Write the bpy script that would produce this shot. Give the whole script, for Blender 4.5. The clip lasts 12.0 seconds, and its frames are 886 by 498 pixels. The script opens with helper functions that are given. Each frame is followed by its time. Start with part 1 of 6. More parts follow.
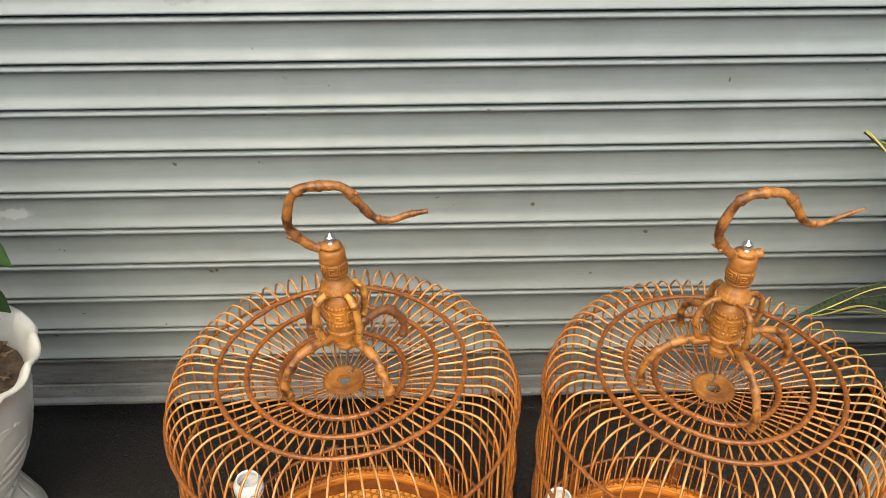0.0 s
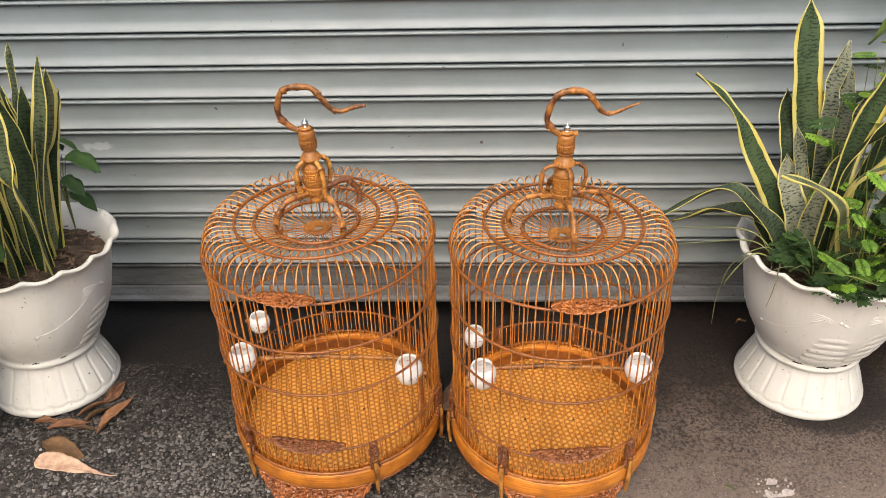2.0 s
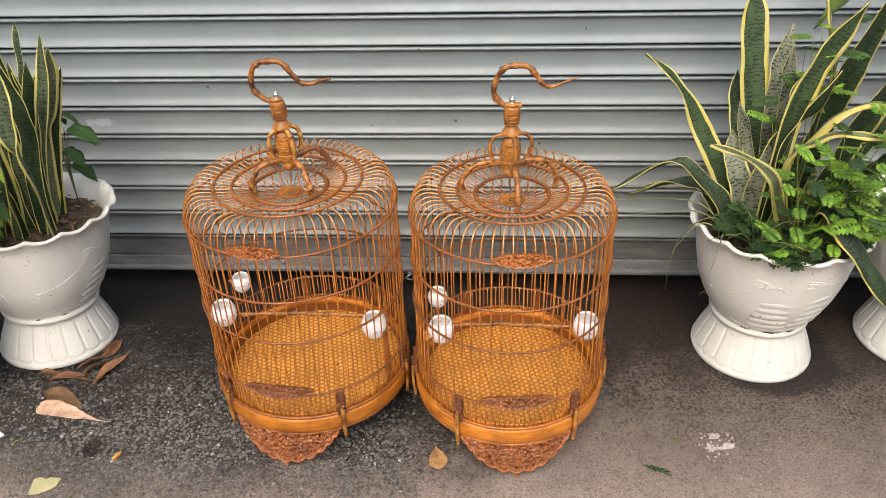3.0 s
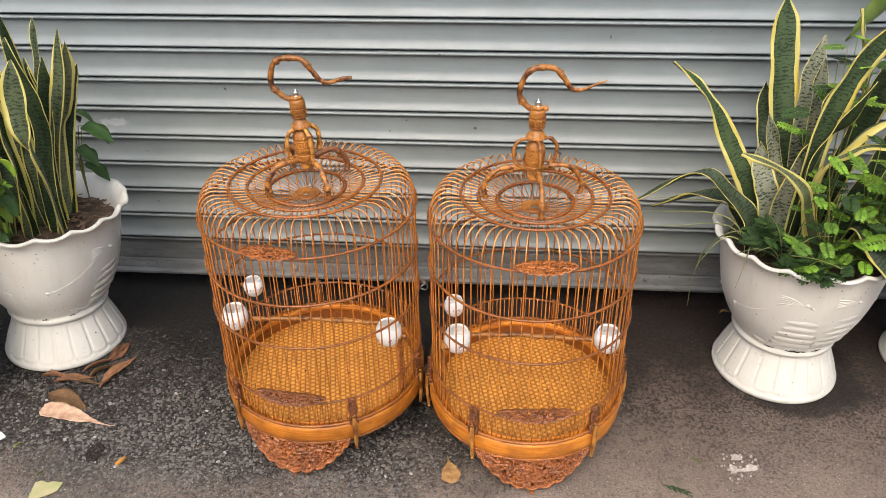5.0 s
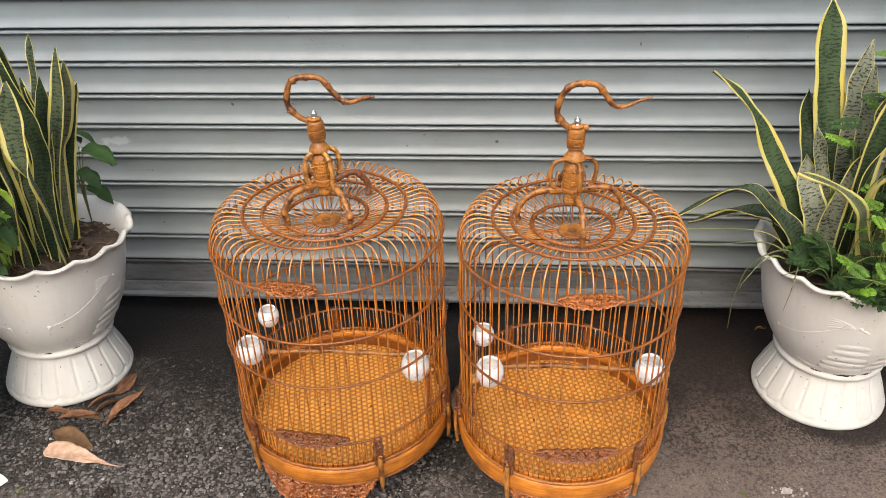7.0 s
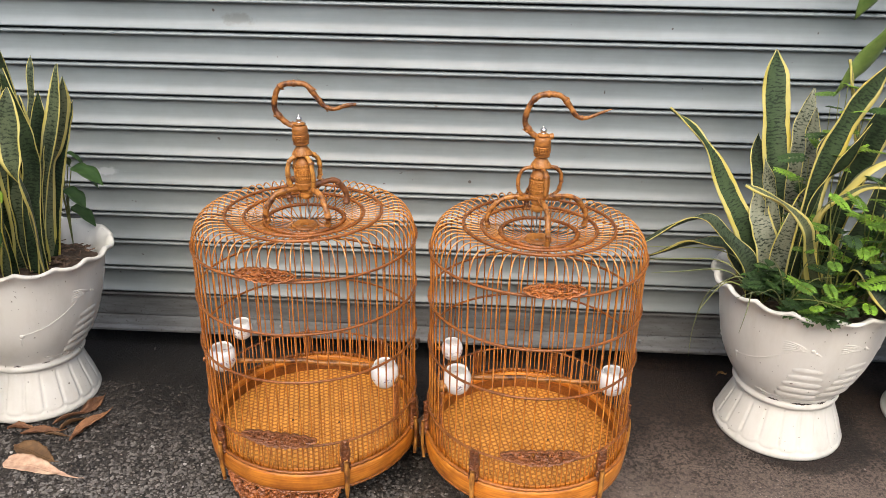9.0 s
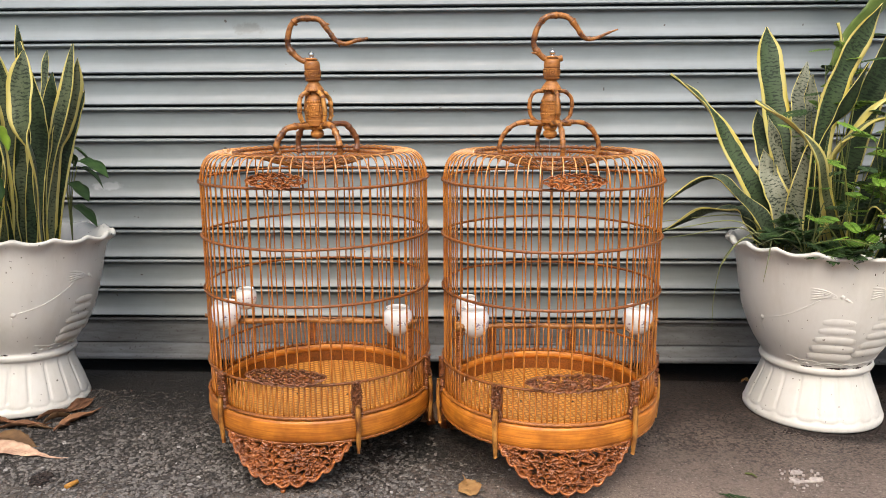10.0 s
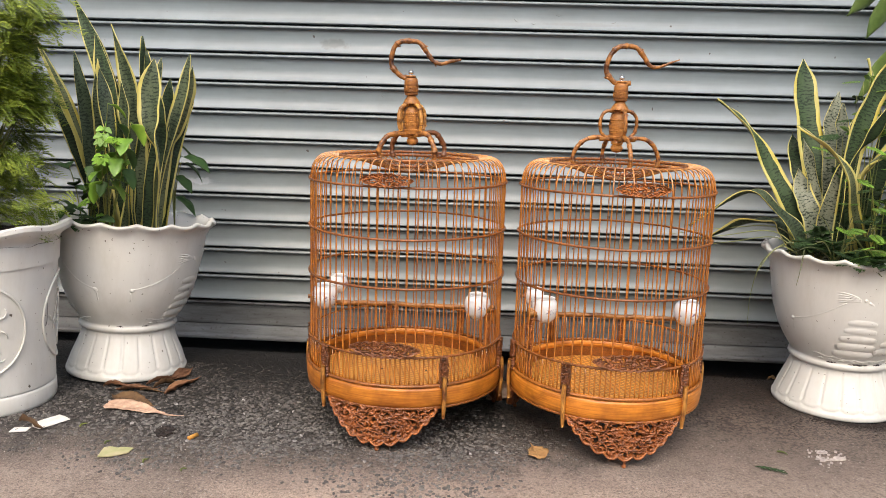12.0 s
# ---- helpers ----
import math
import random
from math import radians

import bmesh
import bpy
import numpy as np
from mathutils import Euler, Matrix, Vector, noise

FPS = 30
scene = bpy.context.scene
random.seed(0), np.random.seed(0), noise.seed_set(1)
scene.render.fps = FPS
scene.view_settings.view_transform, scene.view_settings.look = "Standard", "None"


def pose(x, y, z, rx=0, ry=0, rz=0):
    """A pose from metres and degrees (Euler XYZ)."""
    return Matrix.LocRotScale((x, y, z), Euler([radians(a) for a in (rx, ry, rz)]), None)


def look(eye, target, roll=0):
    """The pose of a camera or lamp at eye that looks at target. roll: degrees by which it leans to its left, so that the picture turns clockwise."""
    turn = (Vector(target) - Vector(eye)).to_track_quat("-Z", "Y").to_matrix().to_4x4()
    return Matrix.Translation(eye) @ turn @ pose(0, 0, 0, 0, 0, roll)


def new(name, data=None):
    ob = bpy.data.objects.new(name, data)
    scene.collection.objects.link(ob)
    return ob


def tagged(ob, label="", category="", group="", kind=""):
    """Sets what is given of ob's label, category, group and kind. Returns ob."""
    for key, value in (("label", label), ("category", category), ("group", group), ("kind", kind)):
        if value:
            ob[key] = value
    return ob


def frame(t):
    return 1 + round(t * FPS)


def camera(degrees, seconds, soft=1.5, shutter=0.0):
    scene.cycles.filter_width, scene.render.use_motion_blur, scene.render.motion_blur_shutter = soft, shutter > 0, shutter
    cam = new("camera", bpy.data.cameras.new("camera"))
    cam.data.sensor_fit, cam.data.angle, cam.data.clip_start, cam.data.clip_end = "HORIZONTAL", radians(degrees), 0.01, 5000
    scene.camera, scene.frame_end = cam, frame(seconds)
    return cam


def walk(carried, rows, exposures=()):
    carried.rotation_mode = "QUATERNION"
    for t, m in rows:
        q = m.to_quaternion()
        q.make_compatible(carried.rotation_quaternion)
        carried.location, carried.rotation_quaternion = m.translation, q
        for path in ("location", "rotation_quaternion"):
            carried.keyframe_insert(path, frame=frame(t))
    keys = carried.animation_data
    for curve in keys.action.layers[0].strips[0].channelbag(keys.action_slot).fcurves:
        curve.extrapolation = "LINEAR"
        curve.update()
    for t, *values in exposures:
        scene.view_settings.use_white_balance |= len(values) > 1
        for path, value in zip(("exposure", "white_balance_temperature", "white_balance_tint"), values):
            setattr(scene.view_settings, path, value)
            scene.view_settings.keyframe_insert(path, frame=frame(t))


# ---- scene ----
# The camera: seconds, place, yaw, pitch and roll.
cam = camera(59.2, 12.0, 0.4)
ROWS = [
    (0.0, -0.1122, -1.1646, 1.1292, -1.48, -34.29, -0.15),
    (0.5, 0.0452, -1.2907, 1.1638, 1.75, -34.88, -1.13),
    (1.0, 0.0503, -1.4166, 1.1805, 3.07, -33.33, -1.64),
    (1.5, 0.0172, -1.5521, 1.1818, 1.17, -32.60, -1.58),
    (2.0, 0.0590, -1.6479, 1.1976, 2.74, -32.86, -1.58),
    (2.5, 0.1624, -1.7619, 1.1981, 4.31, -32.57, -1.77),
    (2.7, 0.1723, -1.7790, 1.2140, 4.46, -33.18, -1.93),
    (4.3, 0.1637, -1.7353, 1.1776, 4.26, -32.60, -0.88),
    (4.5, 0.1746, -1.7330, 1.1771, 4.69, -32.49, -0.55),
    (5.0, 0.1481, -1.7549, 1.1721, 5.01, -31.84, -0.79),
    (5.5, 0.0830, -1.8240, 1.1864, 4.19, -30.95, -1.49),
    (6.0, 0.0673, -1.8201, 1.1885, 4.32, -31.31, -1.56),
    (6.5, 0.0723, -1.7369, 1.1793, 4.74, -31.78, -1.67),
    (7.0, 0.0890, -1.6510, 1.1661, 5.00, -31.96, -1.74),
    (7.2, 0.0953, -1.6430, 1.1603, 5.10, -31.99, -1.66),
    (8.8, 0.1008, -1.8130, 1.1131, 3.52, -25.62, 0.43),
    (9.0, 0.0993, -1.7897, 1.0380, 2.71, -23.89, 1.02),
    (9.5, 0.0644, -1.8098, 0.7169, 1.90, -15.81, -0.05),
    (10.0, 0.0673, -1.8833, 0.6296, 2.12, -10.97, -0.25),
    (10.5, 0.0830, -1.8818, 0.6191, 3.65, -10.73, -1.71),
    (11.0, 0.1494, -1.8292, 0.5986, 6.55, -10.32, -1.65),
    (11.5, 0.0670, -1.9173, 0.6349, 6.02, -10.73, 0.37),
    (12.0, -0.0614, -2.0891, 0.6388, 2.64, -10.35, 1.73),
]
walk(cam, [(t, pose(x, y, z, 90 + pitch, 0, yaw) @ pose(0, 0, 0, 0, 0, roll)) for t, x, y, z, yaw, pitch, roll in ROWS],
     [(0.0, 1.04, 7150, 3), (0.5, 1.01, 7100, 4), (1.0, 0.99, 7000, 8), (2.0, 0.99, 6950, 9), (3.0, 0.99, 6750, 8), (12.0, 0.99, 6700, 9)])

# ---- world, sun, exposure ----
world = bpy.data.worlds.new("overcast_sky")
scene.world = world
world.use_nodes = True
wn = world.node_tree
wn.nodes.clear()
sky = wn.nodes.new("ShaderNodeTexSky")
sky.sky_type = "NISHITA"
sky.sun_disc = False
sky.sun_elevation = radians(49)
sky.sun_rotation = radians(190)
sky.air_density, sky.dust_density, sky.ozone_density = 1.0, 4.0, 1.0
sky_bg = wn.nodes.new("ShaderNodeBackground")
sky_bg.inputs["Strength"].default_value = 0.15
sky_out = wn.nodes.new("ShaderNodeOutputWorld")
wn.links.new(sky.outputs[0], sky_bg.inputs["Color"])
wn.links.new(sky_bg.outputs[0], sky_out.inputs["Surface"])

sun_data = bpy.data.lights.new("sun", "SUN")
sun_data.energy = 1.12
sun_data.angle = radians(60)
sun_data.color = (1.0, 0.965, 0.91)
sun = new("sun", sun_data)
sun.matrix_world = look((0.7, -3.9, 4.6), (0, 0, 0))
scene.view_settings.exposure = 1.07


# ---- materials ----
def material(name, rough=0.6, metal=0.0, coat=0.0):
    m = bpy.data.materials.new(name)
    m.use_nodes = True
    b = m.node_tree.nodes["Principled BSDF"]
    b.inputs["Roughness"].default_value = rough
    b.inputs["Metallic"].default_value = metal
    b.inputs["Coat Weight"].default_value = coat
    b.inputs["Coat Roughness"].default_value = 0.25
    return m, m.node_tree, b


def node(nt, kind, **values):
    n = nt.nodes.new(kind)
    for key, value in values.items():
        n.inputs[key.replace("_", " ")].default_value = value
    return n


def coords(nt, scale=(1, 1, 1), uv=False, turn=(0, 0, 0)):
    """Object coordinates in metres (or the UV map), scaled."""
    tc = nt.nodes.new("ShaderNodeTexCoord")
    mp = nt.nodes.new("ShaderNodeMapping")
    mp.inputs["Scale"].default_value = scale
    mp.inputs["Rotation"].default_value = turn
    nt.links.new(tc.outputs["UV" if uv else "Object"], mp.inputs["Vector"])
    return mp.outputs["Vector"]


def noise_tex(nt, vec, scale, detail=4.0, rough=0.55, distort=0.0):
    n = node(nt, "ShaderNodeTexNoise", Scale=scale, Detail=detail, Roughness=rough, Distortion=distort)
    nt.links.new(vec, n.inputs["Vector"])
    return n.outputs["Fac"]


def ramp(nt, fac, stops):
    r = nt.nodes.new("ShaderNodeValToRGB")
    while len(r.color_ramp.elements) < len(stops):
        r.color_ramp.elements.new(0.5)
    for e, (p, c) in zip(r.color_ramp.elements, stops):
        e.position = p
        e.color = (*c, 1) if len(c) == 3 else c
    nt.links.new(fac, r.inputs["Fac"])
    return r.outputs["Color"]


def grey(a, b):
    return ((a, (0, 0, 0)), (b, (1, 1, 1)))


def mix(nt, fac, a, b, kind="MIX"):
    n = nt.nodes.new("ShaderNodeMix")
    n.data_type, n.blend_type = "RGBA", kind
    for key, v in (("Factor", fac), ("A", a), ("B", b)):
        sock = n.inputs[{"Factor": 0, "A": 6, "B": 7}[key]]
        if hasattr(v, "is_output"):
            nt.links.new(v, sock)
        else:
            sock.default_value = v if key == "Factor" else (*v, 1)
    return n.outputs[2]


def maths(nt, op, a, b=0.0):
    n = nt.nodes.new("ShaderNodeMath")
    n.operation = op
    for i, v in enumerate((a, b)):
        if hasattr(v, "is_output"):
            nt.links.new(v, n.inputs[i])
        else:
            n.inputs[i].default_value = v
    return n.outputs[0]


def bump(nt, b, height, strength=0.3, dist=0.002):
    n = node(nt, "ShaderNodeBump", Strength=strength, Distance=dist)
    nt.links.new(height, n.inputs["Height"])
    nt.links.new(n.outputs[0], b.inputs["Normal"])


def per_object(nt):
    return nt.nodes.new("ShaderNodeObjectInfo").outputs["Random"]


def wood(name, light, dark, along=(1, 1, 0.12), scale=220.0, rough=0.38, coat=0.25, vary=0.25, relief=0.2, lo=0.25, hi=0.72):
    """Varnished bamboo or carved wood: streaked grain, soft stains, each piece its own tone."""
    m, nt, b = material(name, rough, 0.0, coat)
    fine = noise_tex(nt, coords(nt, along), scale, 5, 0.6)
    broad = noise_tex(nt, coords(nt), 26, 3, 0.6)
    c = ramp(nt, fine, ((lo, dark), (hi, light)))
    stain = ramp(nt, broad, ((0.3, (0.62, 0.55, 0.48)), (0.62, (1.08, 1.04, 1.0))))
    c = mix(nt, 1.0, c, stain, "MULTIPLY")
    tone = ramp(nt, per_object(nt), ((0.0, (1 - vary, 1 - vary * 1.15, 1 - vary * 1.3)), (1.0, (1 + vary * 0.5, 1 + vary * 0.5, 1 + vary * 0.6))))
    c = mix(nt, 1.0, c, tone, "MULTIPLY")
    nt.links.new(c, b.inputs["Base Color"])
    bump(nt, b, fine, relief, 0.001)
    return m


def splint(name):
    """Bar bamboo: varnished orange on the drum, roof light painted in as paler colour."""
    m = wood(name, (0.64, 0.262, 0.044), (0.33, 0.082, 0.006), scale=150, rough=0.18, coat=1.0, vary=0.30)
    nt = m.node_tree
    b = nt.nodes["Principled BSDF"]
    old = b.inputs["Base Color"].links[0].from_socket
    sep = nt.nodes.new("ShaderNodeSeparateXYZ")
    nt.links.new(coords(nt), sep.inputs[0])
    roof_light = ramp(nt, maths(nt, "ADD", sep.outputs["Z"], maths(nt, "MULTIPLY", maths(nt, "SUBTRACT", noise_tex(nt, coords(nt), 40, 3), 0.5), 0.05)), ((0.505, (0, 0, 0)), (0.545, (0.45, 0.45, 0.45))))
    nt.links.new(mix(nt, roof_light, old, (0.76, 0.42, 0.155)), b.inputs["Base Color"])
    return m


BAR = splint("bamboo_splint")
ROPE = wood("rope_carved_bamboo", (0.46, 0.17, 0.024), (0.20, 0.055, 0.007), along=(1, 1, 1), scale=260, rough=0.45)
HOOP = wood("lashed_rattan", (0.40, 0.132, 0.018), (0.14, 0.038, 0.006), along=(1, 1, 1), scale=300, rough=0.38, coat=0.2)
BAND = wood("turned_bamboo_band", (0.84, 0.350, 0.042), (0.42, 0.105, 0.008), along=(0.07, 0.07, 1.6), scale=230, rough=0.45, coat=0.12, relief=0.45)
ROOT = wood("bamboo_root", (0.43, 0.182, 0.038), (0.09, 0.026, 0.005), along=(1, 1, 1), scale=68, rough=0.45, coat=0.1, relief=0.7, lo=0.37, hi=0.56)
PEG = wood("pale_bamboo_peg", (0.60, 0.295, 0.064), (0.17, 0.056, 0.010), along=(1, 1, 0.5), scale=74, rough=0.45, coat=0.1, relief=0.6, lo=0.34, hi=0.58)
DARK_ROOT = wood("smoked_bamboo_root", (0.25, 0.10, 0.035), (0.11, 0.04, 0.015), along=(1, 1, 1), scale=90, rough=0.45, relief=0.5)
TURNED = wood("turned_wood", (0.60, 0.275, 0.052), (0.26, 0.085, 0.013), along=(0.3, 0.3, 1), scale=260, rough=0.5, coat=0.06)
TURNED_DARK = wood("turned_wood_brown", (0.48, 0.205, 0.038), (0.20, 0.066, 0.011), along=(0.3, 0.3, 1), scale=260, rough=0.5, coat=0.06)
SCAR = wood("joint_scar", (0.34, 0.13, 0.03), (0.12, 0.04, 0.01), along=(1, 1, 1), scale=90, rough=0.5)
CARVED = wood("carved_wood", (0.41, 0.140, 0.036), (0.17, 0.046, 0.011), along=(1, 1, 1), scale=130, rough=0.42, relief=0.5)
CARVED_DARK = wood("carved_brown_wood", (0.31, 0.105, 0.028), (0.11, 0.032, 0.009), along=(1, 1, 1), scale=130, rough=0.45, relief=0.5)
CARVED_LIGHT = wood("carved_light_wood", (0.56, 0.205, 0.045), (0.32, 0.092, 0.02), along=(1, 1, 1), scale=130, rough=0.42, relief=0.5)


def cane_mat():
    """Woven-cane pattern: pale six-sided cells between brown strands."""
    m, nt, b = material("cane_mat", 0.45, 0, 0.15)
    vec = coords(nt)
    k = 4 * math.pi / (math.sqrt(3) * 0.0118)
    total = None
    for i in range(3):
        a = radians(60 * i + 12)
        d = nt.nodes.new("ShaderNodeVectorMath")
        d.operation = "DOT_PRODUCT"
        nt.links.new(vec, d.inputs[0])
        d.inputs[1].default_value = (k * math.cos(a), k * math.sin(a), 0)
        w = maths(nt, "COSINE", d.outputs["Value"])
        total = w if total is None else maths(nt, "ADD", total, w)
    fac = maths(nt, "ADD", maths(nt, "MULTIPLY", total, 0.22), 0.35)
    c = ramp(nt, fac,
             ((0.02, (0.62, 0.27, 0.045)), (0.06, (0.50, 0.19, 0.028)), (0.10, (0.31, 0.088, 0.010)), (0.25, (0.31, 0.088, 0.010)), (0.33, (0.80, 0.37, 0.066)), (0.80, (0.88, 0.45, 0.10))))
    broken = ramp(nt, noise_tex(nt, vec, 190, 2, 0.5), grey(0.44, 0.56))
    c = mix(nt, maths(nt, "MULTIPLY", broken, 0.35), c, (0.74, 0.34, 0.062))
    wear = ramp(nt, noise_tex(nt, vec, 14, 4), ((0.3, (0.70, 0.66, 0.61)), (0.65, (0.98, 0.95, 0.91))))
    c = mix(nt, 1.0, c, wear, "MULTIPLY")
    nt.links.new(c, b.inputs["Base Color"])
    bump(nt, b, fac, 0.25, 0.001)
    return m


MAT = cane_mat()


def porcelain():
    m, nt, b = material("painted_porcelain", 0.12, 0, 0.3)
    vec = coords(nt)
    n = noise_tex(nt, vec, 120, 3, 0.6, 1.5)
    marks = ramp(nt, n, ((0.56, (0, 0, 0)), (0.61, (1, 1, 1))))
    where = ramp(nt, noise_tex(nt, vec, 34, 1), grey(0.46, 0.54))
    sep = nt.nodes.new("ShaderNodeSeparateXYZ")
    nt.links.new(vec, sep.inputs[0])
    low = maths(nt, "LESS_THAN", sep.outputs["Z"], 0.006)
    f = mix(nt, 1.0, mix(nt, 1.0, marks, where, "MULTIPLY"), low, "MULTIPLY")
    hue = ramp(nt, noise_tex(nt, vec, 60, 0), ((0.4, (0.22, 0.20, 0.30)), (0.6, (0.36, 0.20, 0.24))))
    nt.links.new(mix(nt, f, (0.82, 0.81, 0.79), hue), b.inputs["Base Color"])
    return m


PORCELAIN = porcelain()


def glaze(name, base, dirt, grime=0.5):
    """White painted pottery with specks of grit, thin runs of dirt and a little unevenness."""
    m, nt, b = material(name, 0.42, 0, 0.1)
    vec = coords(nt)
    speck = ramp(nt, noise_tex(nt, vec, 130, 2, 0.5), ((0.72, (0, 0, 0)), (0.745, (1, 1, 1))))
    runs = ramp(nt, noise_tex(nt, coords(nt, (1, 1, 0.22)), 22, 5, 0.7), grey(0.46, 0.86))
    c = mix(nt, maths(nt, "MULTIPLY", runs, grime), base, dirt)
    c = mix(nt, speck, c, (0.10, 0.08, 0.06))
    tint = ramp(nt, noise_tex(nt, vec, 9, 3), ((0.3, (0.93, 0.92, 0.89)), (0.7, (1, 1, 1))))
    nt.links.new(mix(nt, 1.0, c, tint, "MULTIPLY"), b.inputs["Base Color"])
    bump(nt, b, noise_tex(nt, vec, 60, 4), 0.15, 0.002)
    return m


POT = glaze("white_glaze", (0.69, 0.68, 0.645), (0.46, 0.43, 0.36))
# Greyer copy of the glaze: the far pot's shade is in its colour.
POT_SHADED = glaze("shaded_white_glaze", (0.66, 0.655, 0.64), (0.40, 0.38, 0.34), 0.7)


def shutter_paint(name, a, z, dirt):
    """Grey enamel with long streaks, specks, dusty runs and two rubbed smudges; dirt is the darkest run."""
    m, nt, b = material(name, 0.5, 0.0)
    b.inputs["Specular IOR Level"].default_value = 0.5
    vec = coords(nt)
    place = nt.nodes.new("ShaderNodeNewGeometry").outputs["Position"]
    long = noise_tex(nt, coords(nt, (0.25, 1, 7)), 7, 5, 0.65)
    c = ramp(nt, long, ((0.3, a), (0.7, z)))
    speck = ramp(nt, noise_tex(nt, place, 60, 1, 0.4), ((0.79, (0, 0, 0)), (0.82, (1, 1, 1))))
    c = mix(nt, speck, c, (0.07, 0.065, 0.06))
    dust = ramp(nt, noise_tex(nt, place, 5, 6, 0.7), ((0.35, (dirt, dirt * 0.99, dirt * 0.97)), (0.65, (1.03, 1.03, 1.03))))
    c = mix(nt, 1.0, c, dust, "MULTIPLY")
    # browner towards the lower slats, fading unevenly upwards
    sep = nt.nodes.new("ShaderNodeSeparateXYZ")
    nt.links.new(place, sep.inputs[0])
    low_brown = ramp(nt, maths(nt, "ADD", sep.outputs["Z"], maths(nt, "MULTIPLY", maths(nt, "SUBTRACT", noise_tex(nt, place, 4, 6, 0.7), 0.5), 0.5)), ((0.22, (0.75, 0.75, 0.75)), (0.72, (0, 0, 0))))
    c = mix(nt, low_brown, c, mix(nt, 1.0, c, (1.04, 0.94, 0.83), "MULTIPLY"))
    ragged = maths(nt, "MULTIPLY", maths(nt, "SUBTRACT", noise_tex(nt, place, 70, 4, 0.6), 0.5), 1.6)
    for x0, z0, w, h, tone, amount in ((-0.46, 0.792, 0.040, 0.014, (0.125, 0.14, 0.143), 0.75), (-0.83, 0.418, 0.050, 0.011, (0.33, 0.35, 0.36), 0.8), (0.19, 0.856, 0.12, 0.006, (0.14, 0.155, 0.16), 0.45)):
        span = nt.nodes.new("ShaderNodeVectorMath")
        span.operation = "MULTIPLY_ADD"
        nt.links.new(place, span.inputs[0])
        span.inputs[1].default_value = (1 / w, 0, 1 / h)
        span.inputs[2].default_value = (-x0 / w, 0, -z0 / h)
        far = nt.nodes.new("ShaderNodeVectorMath")
        far.operation = "LENGTH"
        nt.links.new(span.outputs[0], far.inputs[0])
        smudge = ramp(nt, maths(nt, "ADD", far.outputs["Value"], ragged), ((0.55, (amount,) * 3), (1.1, (0, 0, 0))))
        c = mix(nt, smudge, c, tone)
    nt.links.new(c, b.inputs["Base Color"])
    nt.links.new(ramp(nt, noise_tex(nt, place, 25, 4), ((0.3, (0.32, 0.32, 0.32)), (0.7, (0.46, 0.46, 0.46)))), b.inputs["Roughness"])
    bump(nt, b, noise_tex(nt, coords(nt, (0.3, 1, 2.5)), 9, 3), 0.10, 0.004)
    return m


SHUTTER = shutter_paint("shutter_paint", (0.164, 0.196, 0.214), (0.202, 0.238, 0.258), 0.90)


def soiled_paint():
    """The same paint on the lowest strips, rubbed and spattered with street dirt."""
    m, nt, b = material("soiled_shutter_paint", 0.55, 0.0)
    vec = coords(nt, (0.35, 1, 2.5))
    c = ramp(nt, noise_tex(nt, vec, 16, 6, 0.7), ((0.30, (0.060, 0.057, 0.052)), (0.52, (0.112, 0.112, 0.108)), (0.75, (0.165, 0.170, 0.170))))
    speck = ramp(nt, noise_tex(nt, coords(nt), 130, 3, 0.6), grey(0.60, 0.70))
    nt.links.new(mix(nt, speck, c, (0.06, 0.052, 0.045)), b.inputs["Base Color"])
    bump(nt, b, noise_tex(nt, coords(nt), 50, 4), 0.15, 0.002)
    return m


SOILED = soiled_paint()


def simple(name, a, c, scale=40.0, rough=0.7, metal=0.0, relief=0.3, dist=0.003, vary=0.0):
    m, nt, b = material(name, rough, metal)
    n = noise_tex(nt, coords(nt), scale, 5, 0.62)
    col = ramp(nt, n, ((0.3, a), (0.7, c)))
    if vary:
        tone = ramp(nt, per_object(nt), ((0, (1 - vary,) * 3), (1, (1 + vary,) * 3)))
        col = mix(nt, 1.0, col, tone, "MULTIPLY")
    nt.links.new(col, b.inputs["Base Color"])
    bump(nt, b, n, relief, dist)
    return m


CHROME = simple("polished_metal", (0.62, 0.62, 0.62), (0.75, 0.75, 0.74), 200, 0.12, 1.0, 0.02)
STEEL = simple("dull_steel", (0.30, 0.30, 0.29), (0.45, 0.45, 0.43), 90, 0.4, 1.0, 0.1)
RUSTY = simple("rusty_steel", (0.10, 0.05, 0.03), (0.25, 0.22, 0.2), 90, 0.7, 0.5, 0.3)
PLASTER = simple("plaster", (0.30, 0.29, 0.27), (0.42, 0.41, 0.38), 6, 0.9)
DARK_PLASTER = simple("dark_plaster", (0.06, 0.06, 0.06), (0.10, 0.095, 0.09), 6, 0.9)
SOIL = simple("potting_soil", (0.03, 0.02, 0.013), (0.13, 0.085, 0.055), 45, 0.95, 0, 0.9, 0.01)
BARK = simple("bark_chips", (0.06, 0.034, 0.022), (0.20, 0.125, 0.08), 60, 0.9, 0, 0.5, 0.003, 0.35)
RUST_LEAF = simple("rust_leaf", (0.15, 0.066, 0.030), (0.30, 0.145, 0.070), 50, 0.7, 0, 0.4, 0.003)
DRY_LEAF = simple("dry_leaf", (0.095, 0.042, 0.020), (0.25, 0.115, 0.055), 40, 0.7, 0, 0.4, 0.003, 0.2)
PALE_LEAF = simple("pale_dry_leaf", (0.36, 0.20, 0.135), (0.62, 0.44, 0.31), 60, 0.7, 0, 0.4, 0.003)
